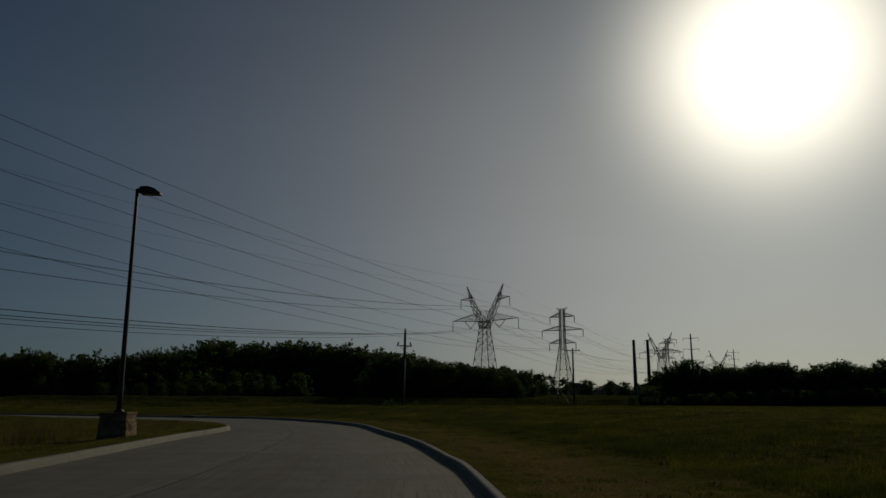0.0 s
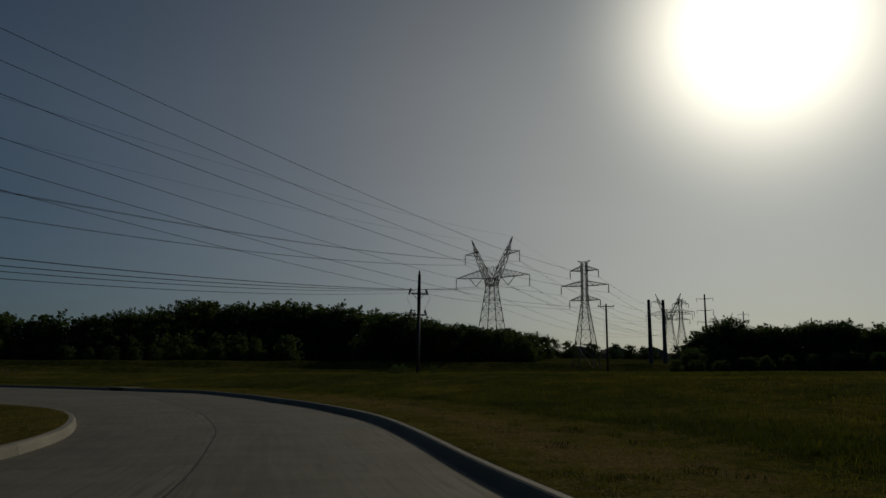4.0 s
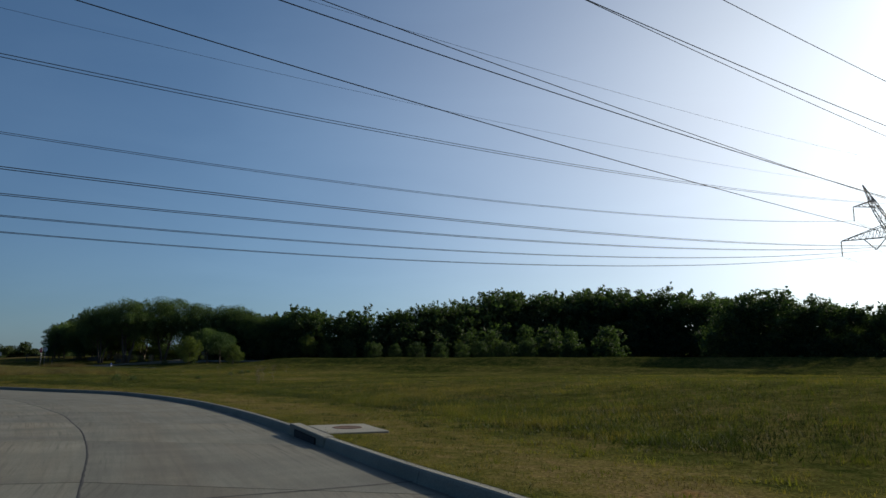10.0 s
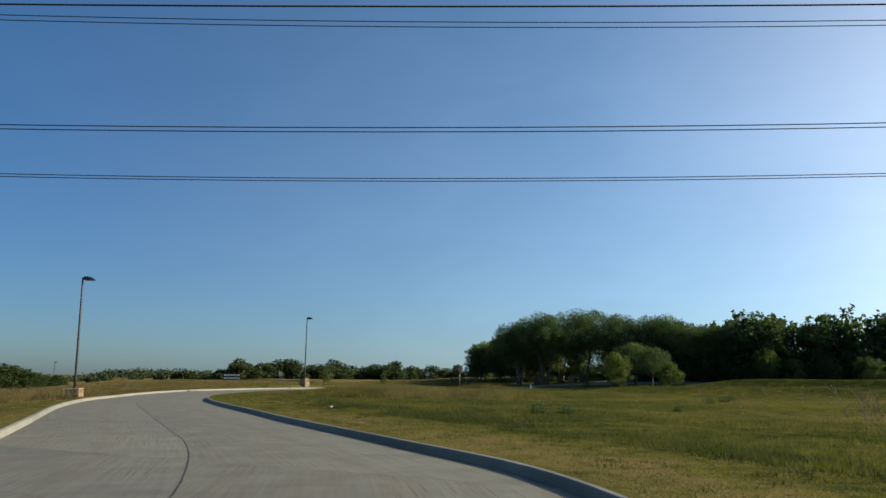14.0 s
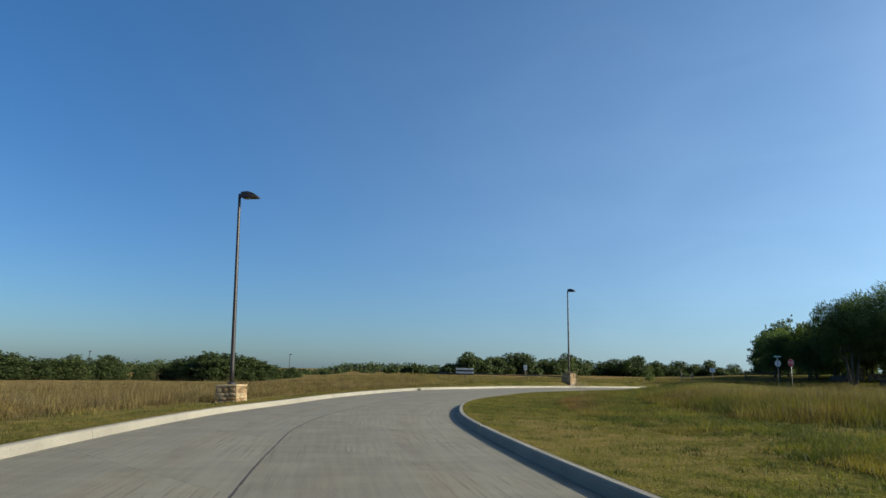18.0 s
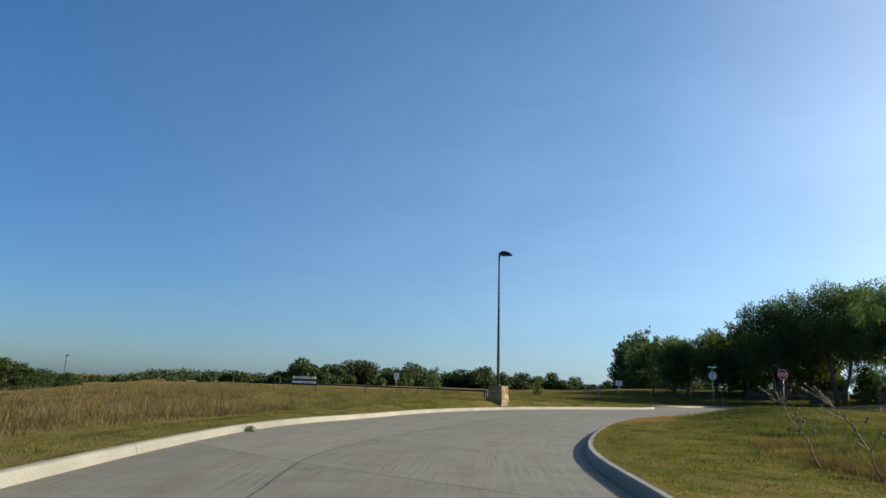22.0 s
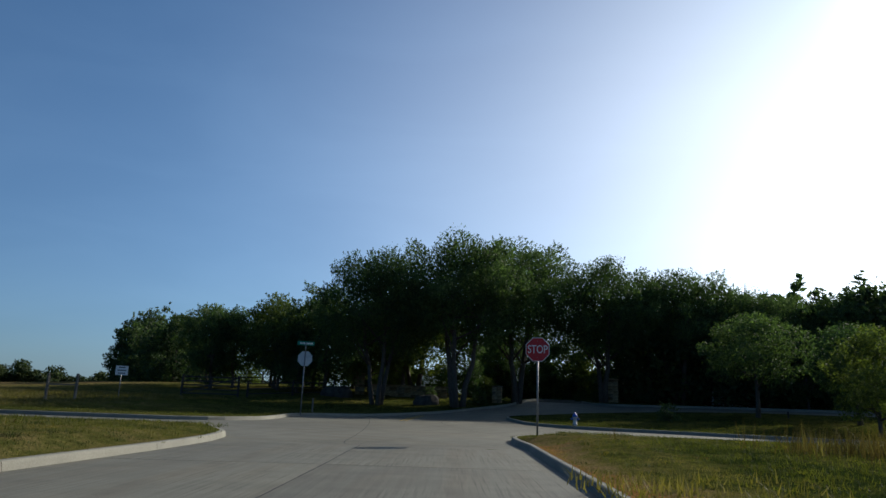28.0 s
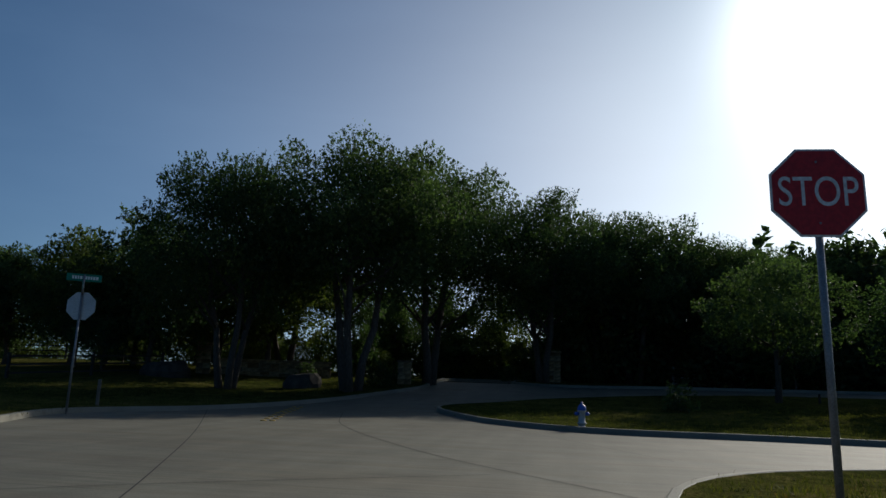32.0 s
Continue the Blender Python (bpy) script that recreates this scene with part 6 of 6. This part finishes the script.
for x, y, s in ((-232.3, 29.0, 0.78), (-237.6, 74.4, 0.86)):
    bm = bmesh.new()
    z = ground_at(x, y)
    far = thing("street_lamp", pose(x, y, z, 0, 0, 40), "small dark distant street lamp past the field", "street lamp", "street lamps past the field")
    lathe(bm, [(0.10, -0.3), (0.10, 0.1), (0.06, 8.0 * s)], 10)
    part("pole", bm, M_BRONZE, far)
    bm = bmesh.new()
    box(bm, (0.3, 0, 8.0 * s), (0.75, 0.4, 0.2), bevel=0.03)
    part("lamp_head", bm, M_BRONZE, far)


# ---------------------------------------------------------------- houses on the rise
def house(m, w, d, h, seed):
    root = thing("house", m, "small far house with a hipped brown roof on the rise", "house", "houses on the rise")
    bm = bmesh.new()
    box(bm, (0, 0, h / 2), (w, d, h))
    wall = part("wall", bm, M_BRICK, root)
    bm = bmesh.new()
    r = 0.5
    vs = [bm.verts.new(p) for p in ((-w / 2 - r, -d / 2 - r, h), (w / 2 + r, -d / 2 - r, h), (w / 2 + r, d / 2 + r, h), (-w / 2 - r, d / 2 + r, h), (-w / 2 + d / 2, 0, h + d * 0.36), (w / 2 - d / 2, 0, h + d * 0.36))]
    for f in ((0, 1, 5, 4), (1, 2, 5), (2, 3, 4, 5), (3, 0, 4), (3, 2, 1, 0)):
        bm.faces.new([vs[i] for i in f])
    part("roof", bm, M_ROOF, root)
    for x in (-w * 0.3, 0, w * 0.3):
        bm = bmesh.new()
        box(bm, (x, -d / 2 - 0.02, h * 0.55), (1.2, 0.08, 1.4))
        win = part("window", bm, M_WHITE, root)
        bm = bmesh.new()
        box(bm, (x, -d / 2 - 0.065, h * 0.55), (1.0, 0.02, 1.2))
        part("pane", bm, M_BLACK, win)
    return root


M_BRICK = simple("far_brick", (0.24, 0.15, 0.11), (0.32, 0.21, 0.15), 2, 0.9)
M_ROOF = simple("roof_shingle", (0.07, 0.06, 0.055), (0.12, 0.10, 0.09), 2, 0.95)
for i, (x, y, t) in enumerate(((44, 330, 10), (66, 336, -8), (86, 344, 12), (106, 350, 0), (128, 356, 16), (150, 352, -5))):
    house(put(x, y, -0.3, t), 14, 9, 3.4, i)


# ---------------------------------------------------------------- grass
def blades(name, pts, h, spread, k, width, mat, seed, label, lean=0.45):
    """Tufts of single blades at plan points: h tall, k blades a tuft."""
    rng = np.random.default_rng(seed)
    n = len(pts)
    z = terrain(pts[:, 0], pts[:, 1])[0] + 0.12
    base = np.repeat(np.stack([pts[:, 0], pts[:, 1], z], 1), k, 0)
    m = n * k
    hh = np.repeat(h * rng.uniform(0.55, 1.3, n), k) * rng.uniform(0.6, 1.1, m)
    base[:, :2] += rng.normal(size=(m, 2)) * spread
    base[:, 2] -= 0.005
    a = rng.uniform(0, 2 * np.pi, m)
    side = np.stack([np.cos(a), np.sin(a), np.zeros(m)], 1) * (width * rng.uniform(0.6, 1.3, m))[:, None]
    b = rng.uniform(0, 2 * np.pi, m)
    tilt = np.abs(rng.normal(size=m)) * lean
    tip = base + np.stack([np.cos(b) * tilt * hh, np.sin(b) * tilt * hh, hh], 1)
    v = np.stack([base - side, base + side, tip], 1).reshape(-1, 3)
    me = bpy.data.meshes.new(name)
    me.vertices.add(3 * m)
    me.vertices.foreach_set("co", v.astype(np.float32).ravel())
    me.loops.add(3 * m)
    me.loops.foreach_set("vertex_index", np.arange(3 * m, dtype=np.int32))
    me.polygons.add(m)
    me.polygons.foreach_set("loop_start", np.arange(0, 3 * m, 3, dtype=np.int32))
    me.materials.append(mat)
    me.update(calc_edges=True)
    return tagged(new(name, me), label, "grass", kind="stuff")


def scatter(rng, n, x0, x1, y0, y1):
    return np.stack([rng.uniform(x0, x1, n), rng.uniform(y0, y1, n)], 1)


def beside(rng, line, side, n, near, reach, most, thin=1.0):
    """Plan points beside a kerb line, thinning out with distance. Returns the points and their distances."""
    g = np.gradient(line, axis=0)
    g /= np.hypot(*g.T)[:, None]
    k = rng.uniform(0, len(line) - 1.001, n)
    i, f = k.astype(int), (k % 1)[:, None]
    p = line[i] * (1 - f) + line[i + 1] * f
    d = near + rng.exponential(reach, n)
    ok = d < most
    nrm = np.stack([-g[i, 1], g[i, 0]], 1)
    p = (p + nrm * (side * d)[:, None])[ok]
    d = d[ok]
    out = ~inside(p[:, 0], p[:, 1], OUTLINE)
    return p[out], d[out]


M_GRASS = foliage("green_grass", (0.042, 0.050, 0.013), (0.099, 0.096, 0.030), 0.34)
M_GRASS_DRY = foliage("dry_grass", (0.075, 0.061, 0.034), (0.174, 0.141, 0.082), 0.3)
M_GRASS_MIX = foliage("half_dry_grass", (0.074, 0.066, 0.022), (0.146, 0.114, 0.045), 0.34)
rg = np.random.default_rng(5)


VIEW_R = KERB_R[KERB_R[:, 1] > -2]
VIEW_L = KERB_L[KERB_L[:, 1] > -2]
M_GRASS_DEEP = foliage("deep_green_grass", (0.022, 0.035, 0.010), (0.059, 0.069, 0.020), 0.25)


def patches(q, scales, seed):
    """Patchiness of the turf at plan points: noise at several sizes."""
    return np.array([sum(w * noise.noise((x * f, y * f, seed + i)) for i, (f, w) in enumerate(scales)) for x, y in q])


# mown turf along the kerbs: deep green, green, half-dry and straw patches
for line, side, north in ((VIEW_R, -1, True), (VIEW_L, 1, False)):
    q, d = beside(rg, line, side, 62000, 0.22, 2.6, 8.0)
    dry = dryness(q[:, 0], q[:, 1], d if north else d + 20, d + 20 if north else d, np.full(len(q), north)) + rg.normal(size=len(q)) * 0.05
    dry += patches(q, ((0.35, 0.30), (1.0, 0.34), (2.6, 0.28)), 40)
    for lo, hi, mat, hh, label in ((-9, -0.16, M_GRASS_DEEP, 0.085, "deep green lusher patches in the mown grass"), (-0.16, 0.10, M_GRASS, 0.07, "short mown green grass along the kerb"),
                                   (0.10, 0.40, M_GRASS_MIX, 0.06, "short half-dry mown grass along the kerb"), (0.40, 9, M_GRASS_DRY, 0.05, "straw-coloured dry patches in the mown grass")):
        blades("lawn_grass", q[(dry >= lo) & (dry < hi)], hh, 0.05, 4, 0.006, mat, 1, label, 0.7)
# north field: uncut grass in drifts of several greens
q, d = beside(rg, VIEW_R, -1, 105000, 4.4, 18.0, 75.0)
drift = patches(q, ((0.13, 1.0), (0.4, 0.5)), 0)
keep = rg.uniform(size=len(q)) < np.clip(0.5 + 1.3 * drift, 0.06, 1)
keep &= (q[:, 1] < 96) | (q[:, 0] > -96)
q, dq = q[keep], 0.12 + 0.05 * np.exp(-(d[keep] - 4.4) / 3.0)
tone = patches(q, ((0.06, 0.5), (0.22, 0.5), (0.9, 0.4)), 60) + rg.normal(size=len(q)) * 0.06
for lo, hi, mat, hh, label in ((-9, -0.22, M_GRASS_DEEP, 1.1, "rank deep green grass in the field"), (-0.22, 0.16, M_GRASS, 1.0, "uncut green field grass in drifts"), (0.16, 9, M_GRASS_MIX, 1.0, "yellowing field grass in drifts")):
    m = (tone >= lo) & (tone < hi)
    blades("field_grass", q[m], dq[m] * hh, 0.18, 10, 0.0065, mat, 3, label, 0.7)
keep2 = rg.uniform(size=len(q)) < 0.05
blades("field_straw", q[keep2], 0.24, 0.16, 4, 0.005, M_GRASS_MIX, 9, "straw seed stems among the field grass", 0.5)
# the uncut grass stands up along a clear edge where the mown strip ends
q, d = beside(rg, VIEW_R[(VIEW_R[:, 1] > 8) & (VIEW_R[:, 1] < 94)], -1, 15000, 4.4, 0.9, 9.0)
q = q + np.stack([np.sin(q[:, 1] * 0.7 + q[:, 0] * 0.4), np.cos(q[:, 0] * 0.6)], 1) * 0.22 + rg.normal(size=(len(q), 2)) * 0.25
q = q[patches(q, ((0.25, 1.0), (0.8, 0.6)), 95) > -0.12]
tone = patches(q, ((0.12, 0.5), (0.5, 0.5), (1.5, 0.3)), 90)
for lo, hi, mat, hh, label in ((-9, 0.05, M_GRASS_DEEP, 0.13, "dark green uncut grass at the edge of the mown strip"), (0.05, 0.3, M_GRASS, 0.12, "green uncut grass at the edge of the mown strip"), (0.3, 9, M_GRASS_MIX, 0.15, "yellowing uncut grass at the edge of the mown strip")):
    m = (tone >= lo) & (tone < hi)
    blades("edge_of_field_grass", q[m], hh * (0.8 + 0.5 * rg.uniform(size=m.sum())), 0.12, 9, 0.007, mat, 35, label, 0.85)
# clumps that stand out of the mown turf
M_GRASS_DARK = foliage("dark_weed", (0.018, 0.030, 0.007), (0.050, 0.066, 0.016), 0.12)
M_GRASS_DEAD = foliage("dead_grass", (0.054, 0.038, 0.019), (0.117, 0.080, 0.042), 0.25)
for line, side, k in ((VIEW_R, -1, 2600), (VIEW_L, 1, 1500), (C_RIGHT[:40], -1, 260)):
    q, d = beside(rg, line, side, k, 0.3, 3.5, 14.0)
    cut = rg.uniform(size=len(q))
    blades("dark_tufts", q[cut < 0.4], 0.07, 0.11, 34, 0.009, M_GRASS_DARK, 11, "dark green weed tufts in the mown turf", 0.9)
    blades("dead_tufts", q[(cut >= 0.4) & (cut < 0.72)], 0.05, 0.13, 30, 0.008, M_GRASS_DEAD, 12, "brown dead tufts in the mown turf", 0.9)
    blades("green_tufts", q[cut >= 0.72], 0.08, 0.10, 24, 0.010, M_GRASS, 13, "lush green tufts in the mown turf", 0.8)
# ragged grass that leans over the kerb
for line, side in ((VIEW_R, -1), (VIEW_L, 1)):
    q, d = beside(rg, line, side, 9000, 0.20, 0.06, 0.4)
    blades("edge_grass", q, 0.075, 0.03, 4, 0.006, M_GRASS_MIX, 14, "ragged grass edge along the kerb", 0.9)
# dark rank drifts where the mown strip ends
q, d = beside(rg, VIEW_R, -1, 22000, 4.2, 4.0, 26.0)
drift = np.array([noise.noise((x * 0.16, y * 0.16, 7)) for x, y in q])
q = q[(drift > 0.10) & ((q[:, 1] < 96) | (q[:, 0] > -96))]
blades("rank_grass", q, 0.11, 0.2, 8, 0.007, M_GRASS_DARK, 15, "dark rank grass in drifts", 0.7)
# dry field on the other side: clumps of tall straw over brown dead growth
q, d = beside(rg, VIEW_L, 1, 60000, 4.3, 16.0, 75.0)
ok = ~((q[:, 0] < -110) & (q[:, 1] > 84))
q, d = q[ok], d[ok]
clump = np.array([noise.noise((x * 0.13, y * 0.13, 1)) + 0.8 * noise.noise((x * 0.55, y * 0.55, 5)) for x, y in q])
cut = rg.uniform(size=len(q))
q, d, clump = q[cut < 0.8], d[cut < 0.8], clump[cut < 0.8] - 0.5 * np.exp(-(d[cut < 0.8] - 4.3) / 0.8)
cut = rg.uniform(size=len(q))
blades("dead_undergrowth", q[cut < 0.42], 0.24, 0.26, 11, 0.011, M_GRASS_DEAD, 16, "brown dead undergrowth in the dry field", 0.6)
blades("field_undergrowth", q[(cut >= 0.42) & (cut < 0.62)], 0.26, 0.24, 10, 0.011, M_GRASS_MIX, 25, "half-green grass between the dry stems", 0.6)
rest = cut >= 0.5
for lo, hi, hh, k in ((-0.25, 0.05, 0.30, 8), (0.05, 0.4, 0.44, 10), (0.4, 9, 0.62, 12)):
    m = rest & (clump >= lo) & (clump < hi)
    blades("tall_straw", q[m & (cut < 0.86)], hh, 0.15, k, 0.0075, M_GRASS_DRY, 5, "tall dry straw-coloured stems in clumps", 0.36)
    blades("brown_weeds", q[m & (cut >= 0.86)], hh * 1.15, 0.12, k, 0.007, M_GRASS_DEAD, 17, "brown dead weed stems in the dry field", 0.4)
# short half-dry pasture past the barrier
q = scatter(rg, 34000, -178, -112, 78, 140)
q = q[~inside(q[:, 0], q[:, 1], OUTLINE[::2])]
q = q[(line_distance(q[:, 0], q[:, 1], KERB_L) > 4.5) & (line_distance(q[:, 0], q[:, 1], C_LEFT) > 2) & (line_distance(q[:, 0], q[:, 1], C_DRIVE) > 2)]
q = q[(q[:, 1] < 112) | (q[:, 0] < -145)]
cut = rg.uniform(size=len(q))
blades("pasture_grass", q[cut < 0.7], 0.20, 0.2, 7, 0.014, M_GRASS_MIX, 21, "short half-dry pasture grass", 0.6)
blades("pasture_straw", q[cut >= 0.7], 0.24, 0.2, 7, 0.014, M_GRASS_DRY, 22, "short straw-coloured pasture grass", 0.5)
# weeds and seed heads on the inside of the second bend
q, d = beside(rg, KERB_R[(KERB_R[:, 0] < -66) & (KERB_R[:, 1] < 92)], -1, 34000, 6.8, 7.0, 34.0)
ok = (line_distance(q[:, 0], q[:, 1], C_RIGHT) > 4.5) & (q[:, 1] < 103)
q, d = q[ok], d[ok]
stand = patches(q, ((0.18, 1.0), (0.7, 0.6)), 71) + 0.85 * smooth01(d, 6.8, 9.0) - 0.35 - 0.9 * smooth01(-q[:, 0], 88, 95) - 1.3 * (1 - smooth01(-q[:, 0], 65, 76)) - 1.3 * smooth01(q[:, 1], 95, 103) - smooth01(d, 20, 32)      # bare at the mown edge, thick farther in
ok = stand > rg.uniform(-0.4, 0.5, len(q))
q, d, stand = q[ok], d[ok], stand[ok]
tone = patches(q, ((0.13, 0.6), (0.5, 0.6)), 70) + 0.45 * smooth01(d, 8.5, 12) + 0.02 + rg.normal(size=len(q)) * 0.16
tall = np.clip(0.8 + 0.5 * stand, 0.45, 1.3)
for lo, hi, mat, hh, k, lean, label in ((0.42, 9, M_GRASS_DRY, 0.60, 8, 0.45, "seeding straw-coloured weeds inside the bend"), (0.22, 0.42, M_GRASS_DEAD, 0.52, 9, 0.5, "brown seeding weeds inside the bend"),
                                        (-0.02, 0.22, M_GRASS_MIX, 0.46, 11, 0.7, "half-dry leafy weeds inside the bend"), (-0.22, -0.02, M_GRASS, 0.46, 13, 0.8, "leafy green weeds inside the bend"),
                                        (-9, -0.22, M_GRASS_DEEP, 0.44, 13, 0.8, "dark green weeds inside the bend")):
    m = (tone >= lo) & (tone < hi)
    blades("bend_weeds", q[m], hh * tall[m], 0.2, k, 0.0085, mat, 6, label, lean)
# dry weed thicket behind the corner lawn
q = np.stack([rg.normal(-108.5, 1.6, 260), rg.normal(118.5, 1.3, 260)], 1)
q = q[line_distance(q[:, 0], q[:, 1], OUTLINE) > 1.5]
blades("corner_weeds", q, 0.66, 0.16, 9, 0.009, M_GRASS_DEAD, 23, "tall brown weed thicket behind the corner lawn", 0.45)
blades("corner_straw", q[:90] + 0.4, 0.66, 0.2, 7, 0.008, M_GRASS_DRY, 24, "tall straw stems in the weed thicket", 0.35)
# lawns round the crossing
q = scatter(rg, 60000, -150, -96, 112, 160)
q = q[~inside(q[:, 0], q[:, 1], OUTLINE[::2])]
q = q[line_distance(q[:, 0], q[:, 1], KERB_R) > 3]
blades("crossing_lawn", q, 0.09, 0.06, 4, 0.008, M_GRASS, 8, "short green lawn round the crossing")
# ragged edge where the mower stopped: weeds coloured dark for its shaded side
edge = np.vstack([spline([(-56, 78.6), (-51.5, 78.2), (-47.6, 77.6), (-44, 77.4), (-38, 75.5), (-30, 71)], 0.5), spline([(-101.4, 95.6), (-99.6, 93.2), (-96.7, 90.6), (-93.5, 89), (-88, 87.6)], 0.5)])
q = np.repeat(edge, 26, 0) + rg.normal(size=(len(edge) * 26, 2)) * 0.34
q = q[(np.array([noise.noise((x * 0.5, y * 0.5, 2)) for x, y in q]) > -0.12) & (line_distance(q[:, 0], q[:, 1], KERB_R) > 2.5) & ~inside(q[:, 0], q[:, 1], OUTLINE)]
lip, d = beside(rg, KERB_R[(KERB_R[:, 0] < -58) & (KERB_R[:, 1] < 88)], -1, 8000, 3.8, 0.45, 5.8)
lip = lip[patches(lip, ((0.22, 1.0), (0.9, 0.7)), 96) > -0.25]
tone = patches(lip, ((0.3, 0.6), (1.2, 0.6)), 97) + 0.5 * smooth01(-lip[:, 0], 74, 88) - 0.1
# the deep green share stands in for shade on the bank's near side
for lo, hi, mat, hh, label in ((-9, -0.1, M_GRASS_DEEP, 0.10, "ragged grass on the low bank, deep green for its shaded side"), (-0.1, 0.3, M_GRASS_MIX, 0.12, "half-dry ragged grass on the low bank"), (0.3, 9, M_GRASS_DEAD, 0.15, "brown dead grass fringe on the low bank")):
    blades("bank_grass", lip[(tone >= lo) & (tone < hi)], hh, 0.16, 8, 0.007, mat, 38, label, 0.85)
blades("mown_edge_weeds", q, 0.10, 0.14, 8, 0.006, M_GRASS_DARK, 31, "weeds along the edge of the mown strip, darkened for its shaded side", 0.6)


# dry branching weeds that stand alone
M_DRYSTEM = simple("dry_weed_stem", (0.104, 0.080, 0.056), (0.192, 0.152, 0.104), 20, 0.9)


def weed_meshes(seed):
    rnd = random.Random(seed)
    stem, twigs = bmesh.new(), bmesh.new()
    pts = [Vector((0.02 * i * rnd.uniform(-1, 1), 0.02 * i * rnd.uniform(-1, 1), 0.2 * i - 0.05)) for i in range(7)]
    tube(stem, pts, [0.011, 0.010, 0.009, 0.008, 0.006, 0.005, 0.003], 5)
    for k in range(11):
        i = rnd.randint(2, 5)
        a, el, ln = rnd.uniform(0, 6.28), rnd.uniform(0.5, 1.1), rnd.uniform(0.2, 0.5)
        p = pts[i]
        tip = p + Vector((math.cos(a) * math.cos(el), math.sin(a) * math.cos(el), math.sin(el))) * ln
        tube(twigs, [p, (p + tip) / 2 + Vector((0, 0, 0.02)), tip], [0.006, 0.005, 0.003], 4)
        for j in range(4):
            c = p.lerp(tip, rnd.uniform(0.5, 1.05))
            bmesh.ops.create_icosphere(twigs, subdivisions=1, radius=rnd.uniform(0.010, 0.022), matrix=Matrix.Translation(c))
    out = []
    for name, bm in (("stem", stem), ("twigs", twigs)):
        me = bpy.data.meshes.new(name)
        bm.to_mesh(me)
        bm.free()
        me.materials.append(M_DRYSTEM)
        out.append(me)
    return out


WEEDS = [weed_meshes(300 + i) for i in range(4)]
rw = random.Random(12)
for x, y, sc in ((-93.6, 86.4, 1.15), (-92.3, 85.8, 1.2), (-91.2, 85.4, 0.7), (-97.0, 92.0, 0.7), (-99.4, 94.4, 0.7), (-56.6, 94.5, 0.9), (-52.2, 91.2, 0.7),
                 (-51.6, 91.9, 0.7), (-45.5, 86.4, 1.0), (-44.8, 86.0, 1.1), (-44.0, 84.6, 0.9), (-64.2, 112, 0.9), (-58.5, 106.8, 0.8), (-61.2, 95.0, 0.6), (-45.0, 87.4, 1.0), (-43.3, 83.6, 0.8)):
    m = put(x, y, -0.02) @ Matrix.Rotation(radians(26 if sc > 1.12 else rw.uniform(2, 12)), 4, (0.64, -0.77, 0)) @ Matrix.Rotation(rw.uniform(0, 6.28), 4, 'Z') @ Matrix.Scale(sc, 4)
    weed = thing("dry_weed", m, "tall dry branching weed standing in the grass", "weed", "dry weeds")
    for me in rw.choice(WEEDS):
        ob = new(me.name, me)
        ob.parent = weed
for x, y, sc in ((-55.9, 83.1, 0.42), (-55.1, 83.9, 0.34), (-55.5, 84.3, 0.24), (-60.6, 100.5, 0.3), (-61.4, 103, 0.34), (-63, 106, 0.3), (-54.4, 89.8, 0.26)):
    plant_tree(SHRUB[rw.randint(0, 1)], put(x, y, -0.05, rw.uniform(0, 360)) @ Matrix.Diagonal((sc * 1.3, sc * 1.3, sc, 1)), "leafy green weed clump in the field", "weed clumps in the field", "shrub")
# tall seeding grass along the far edge of the field, before the side street
edge = spline([(-111, 120.2), (-106, 121.4), (-98, 122.4), (-80, 123.4), (-60, 124.5), (-30, 126)], 0.5)
q = np.repeat(edge, 24, 0) + rg.normal(size=(len(edge) * 24, 2)) * 0.9
q = q[~inside(q[:, 0], q[:, 1], OUTLINE)]
q = q[line_distance(q[:, 0], q[:, 1], OUTLINE) > 1.2]
blades("edge_straw", q[::12], 0.28, 0.2, 7, 0.009, M_GRASS_MIX, 33, "tall seeding grass along the far edge of the field", 0.35)
blades("edge_weeds", q[1::3], 0.28, 0.2, 8, 0.008, M_GRASS_DEEP, 34, "tall green weeds along the far edge of the field", 0.4)
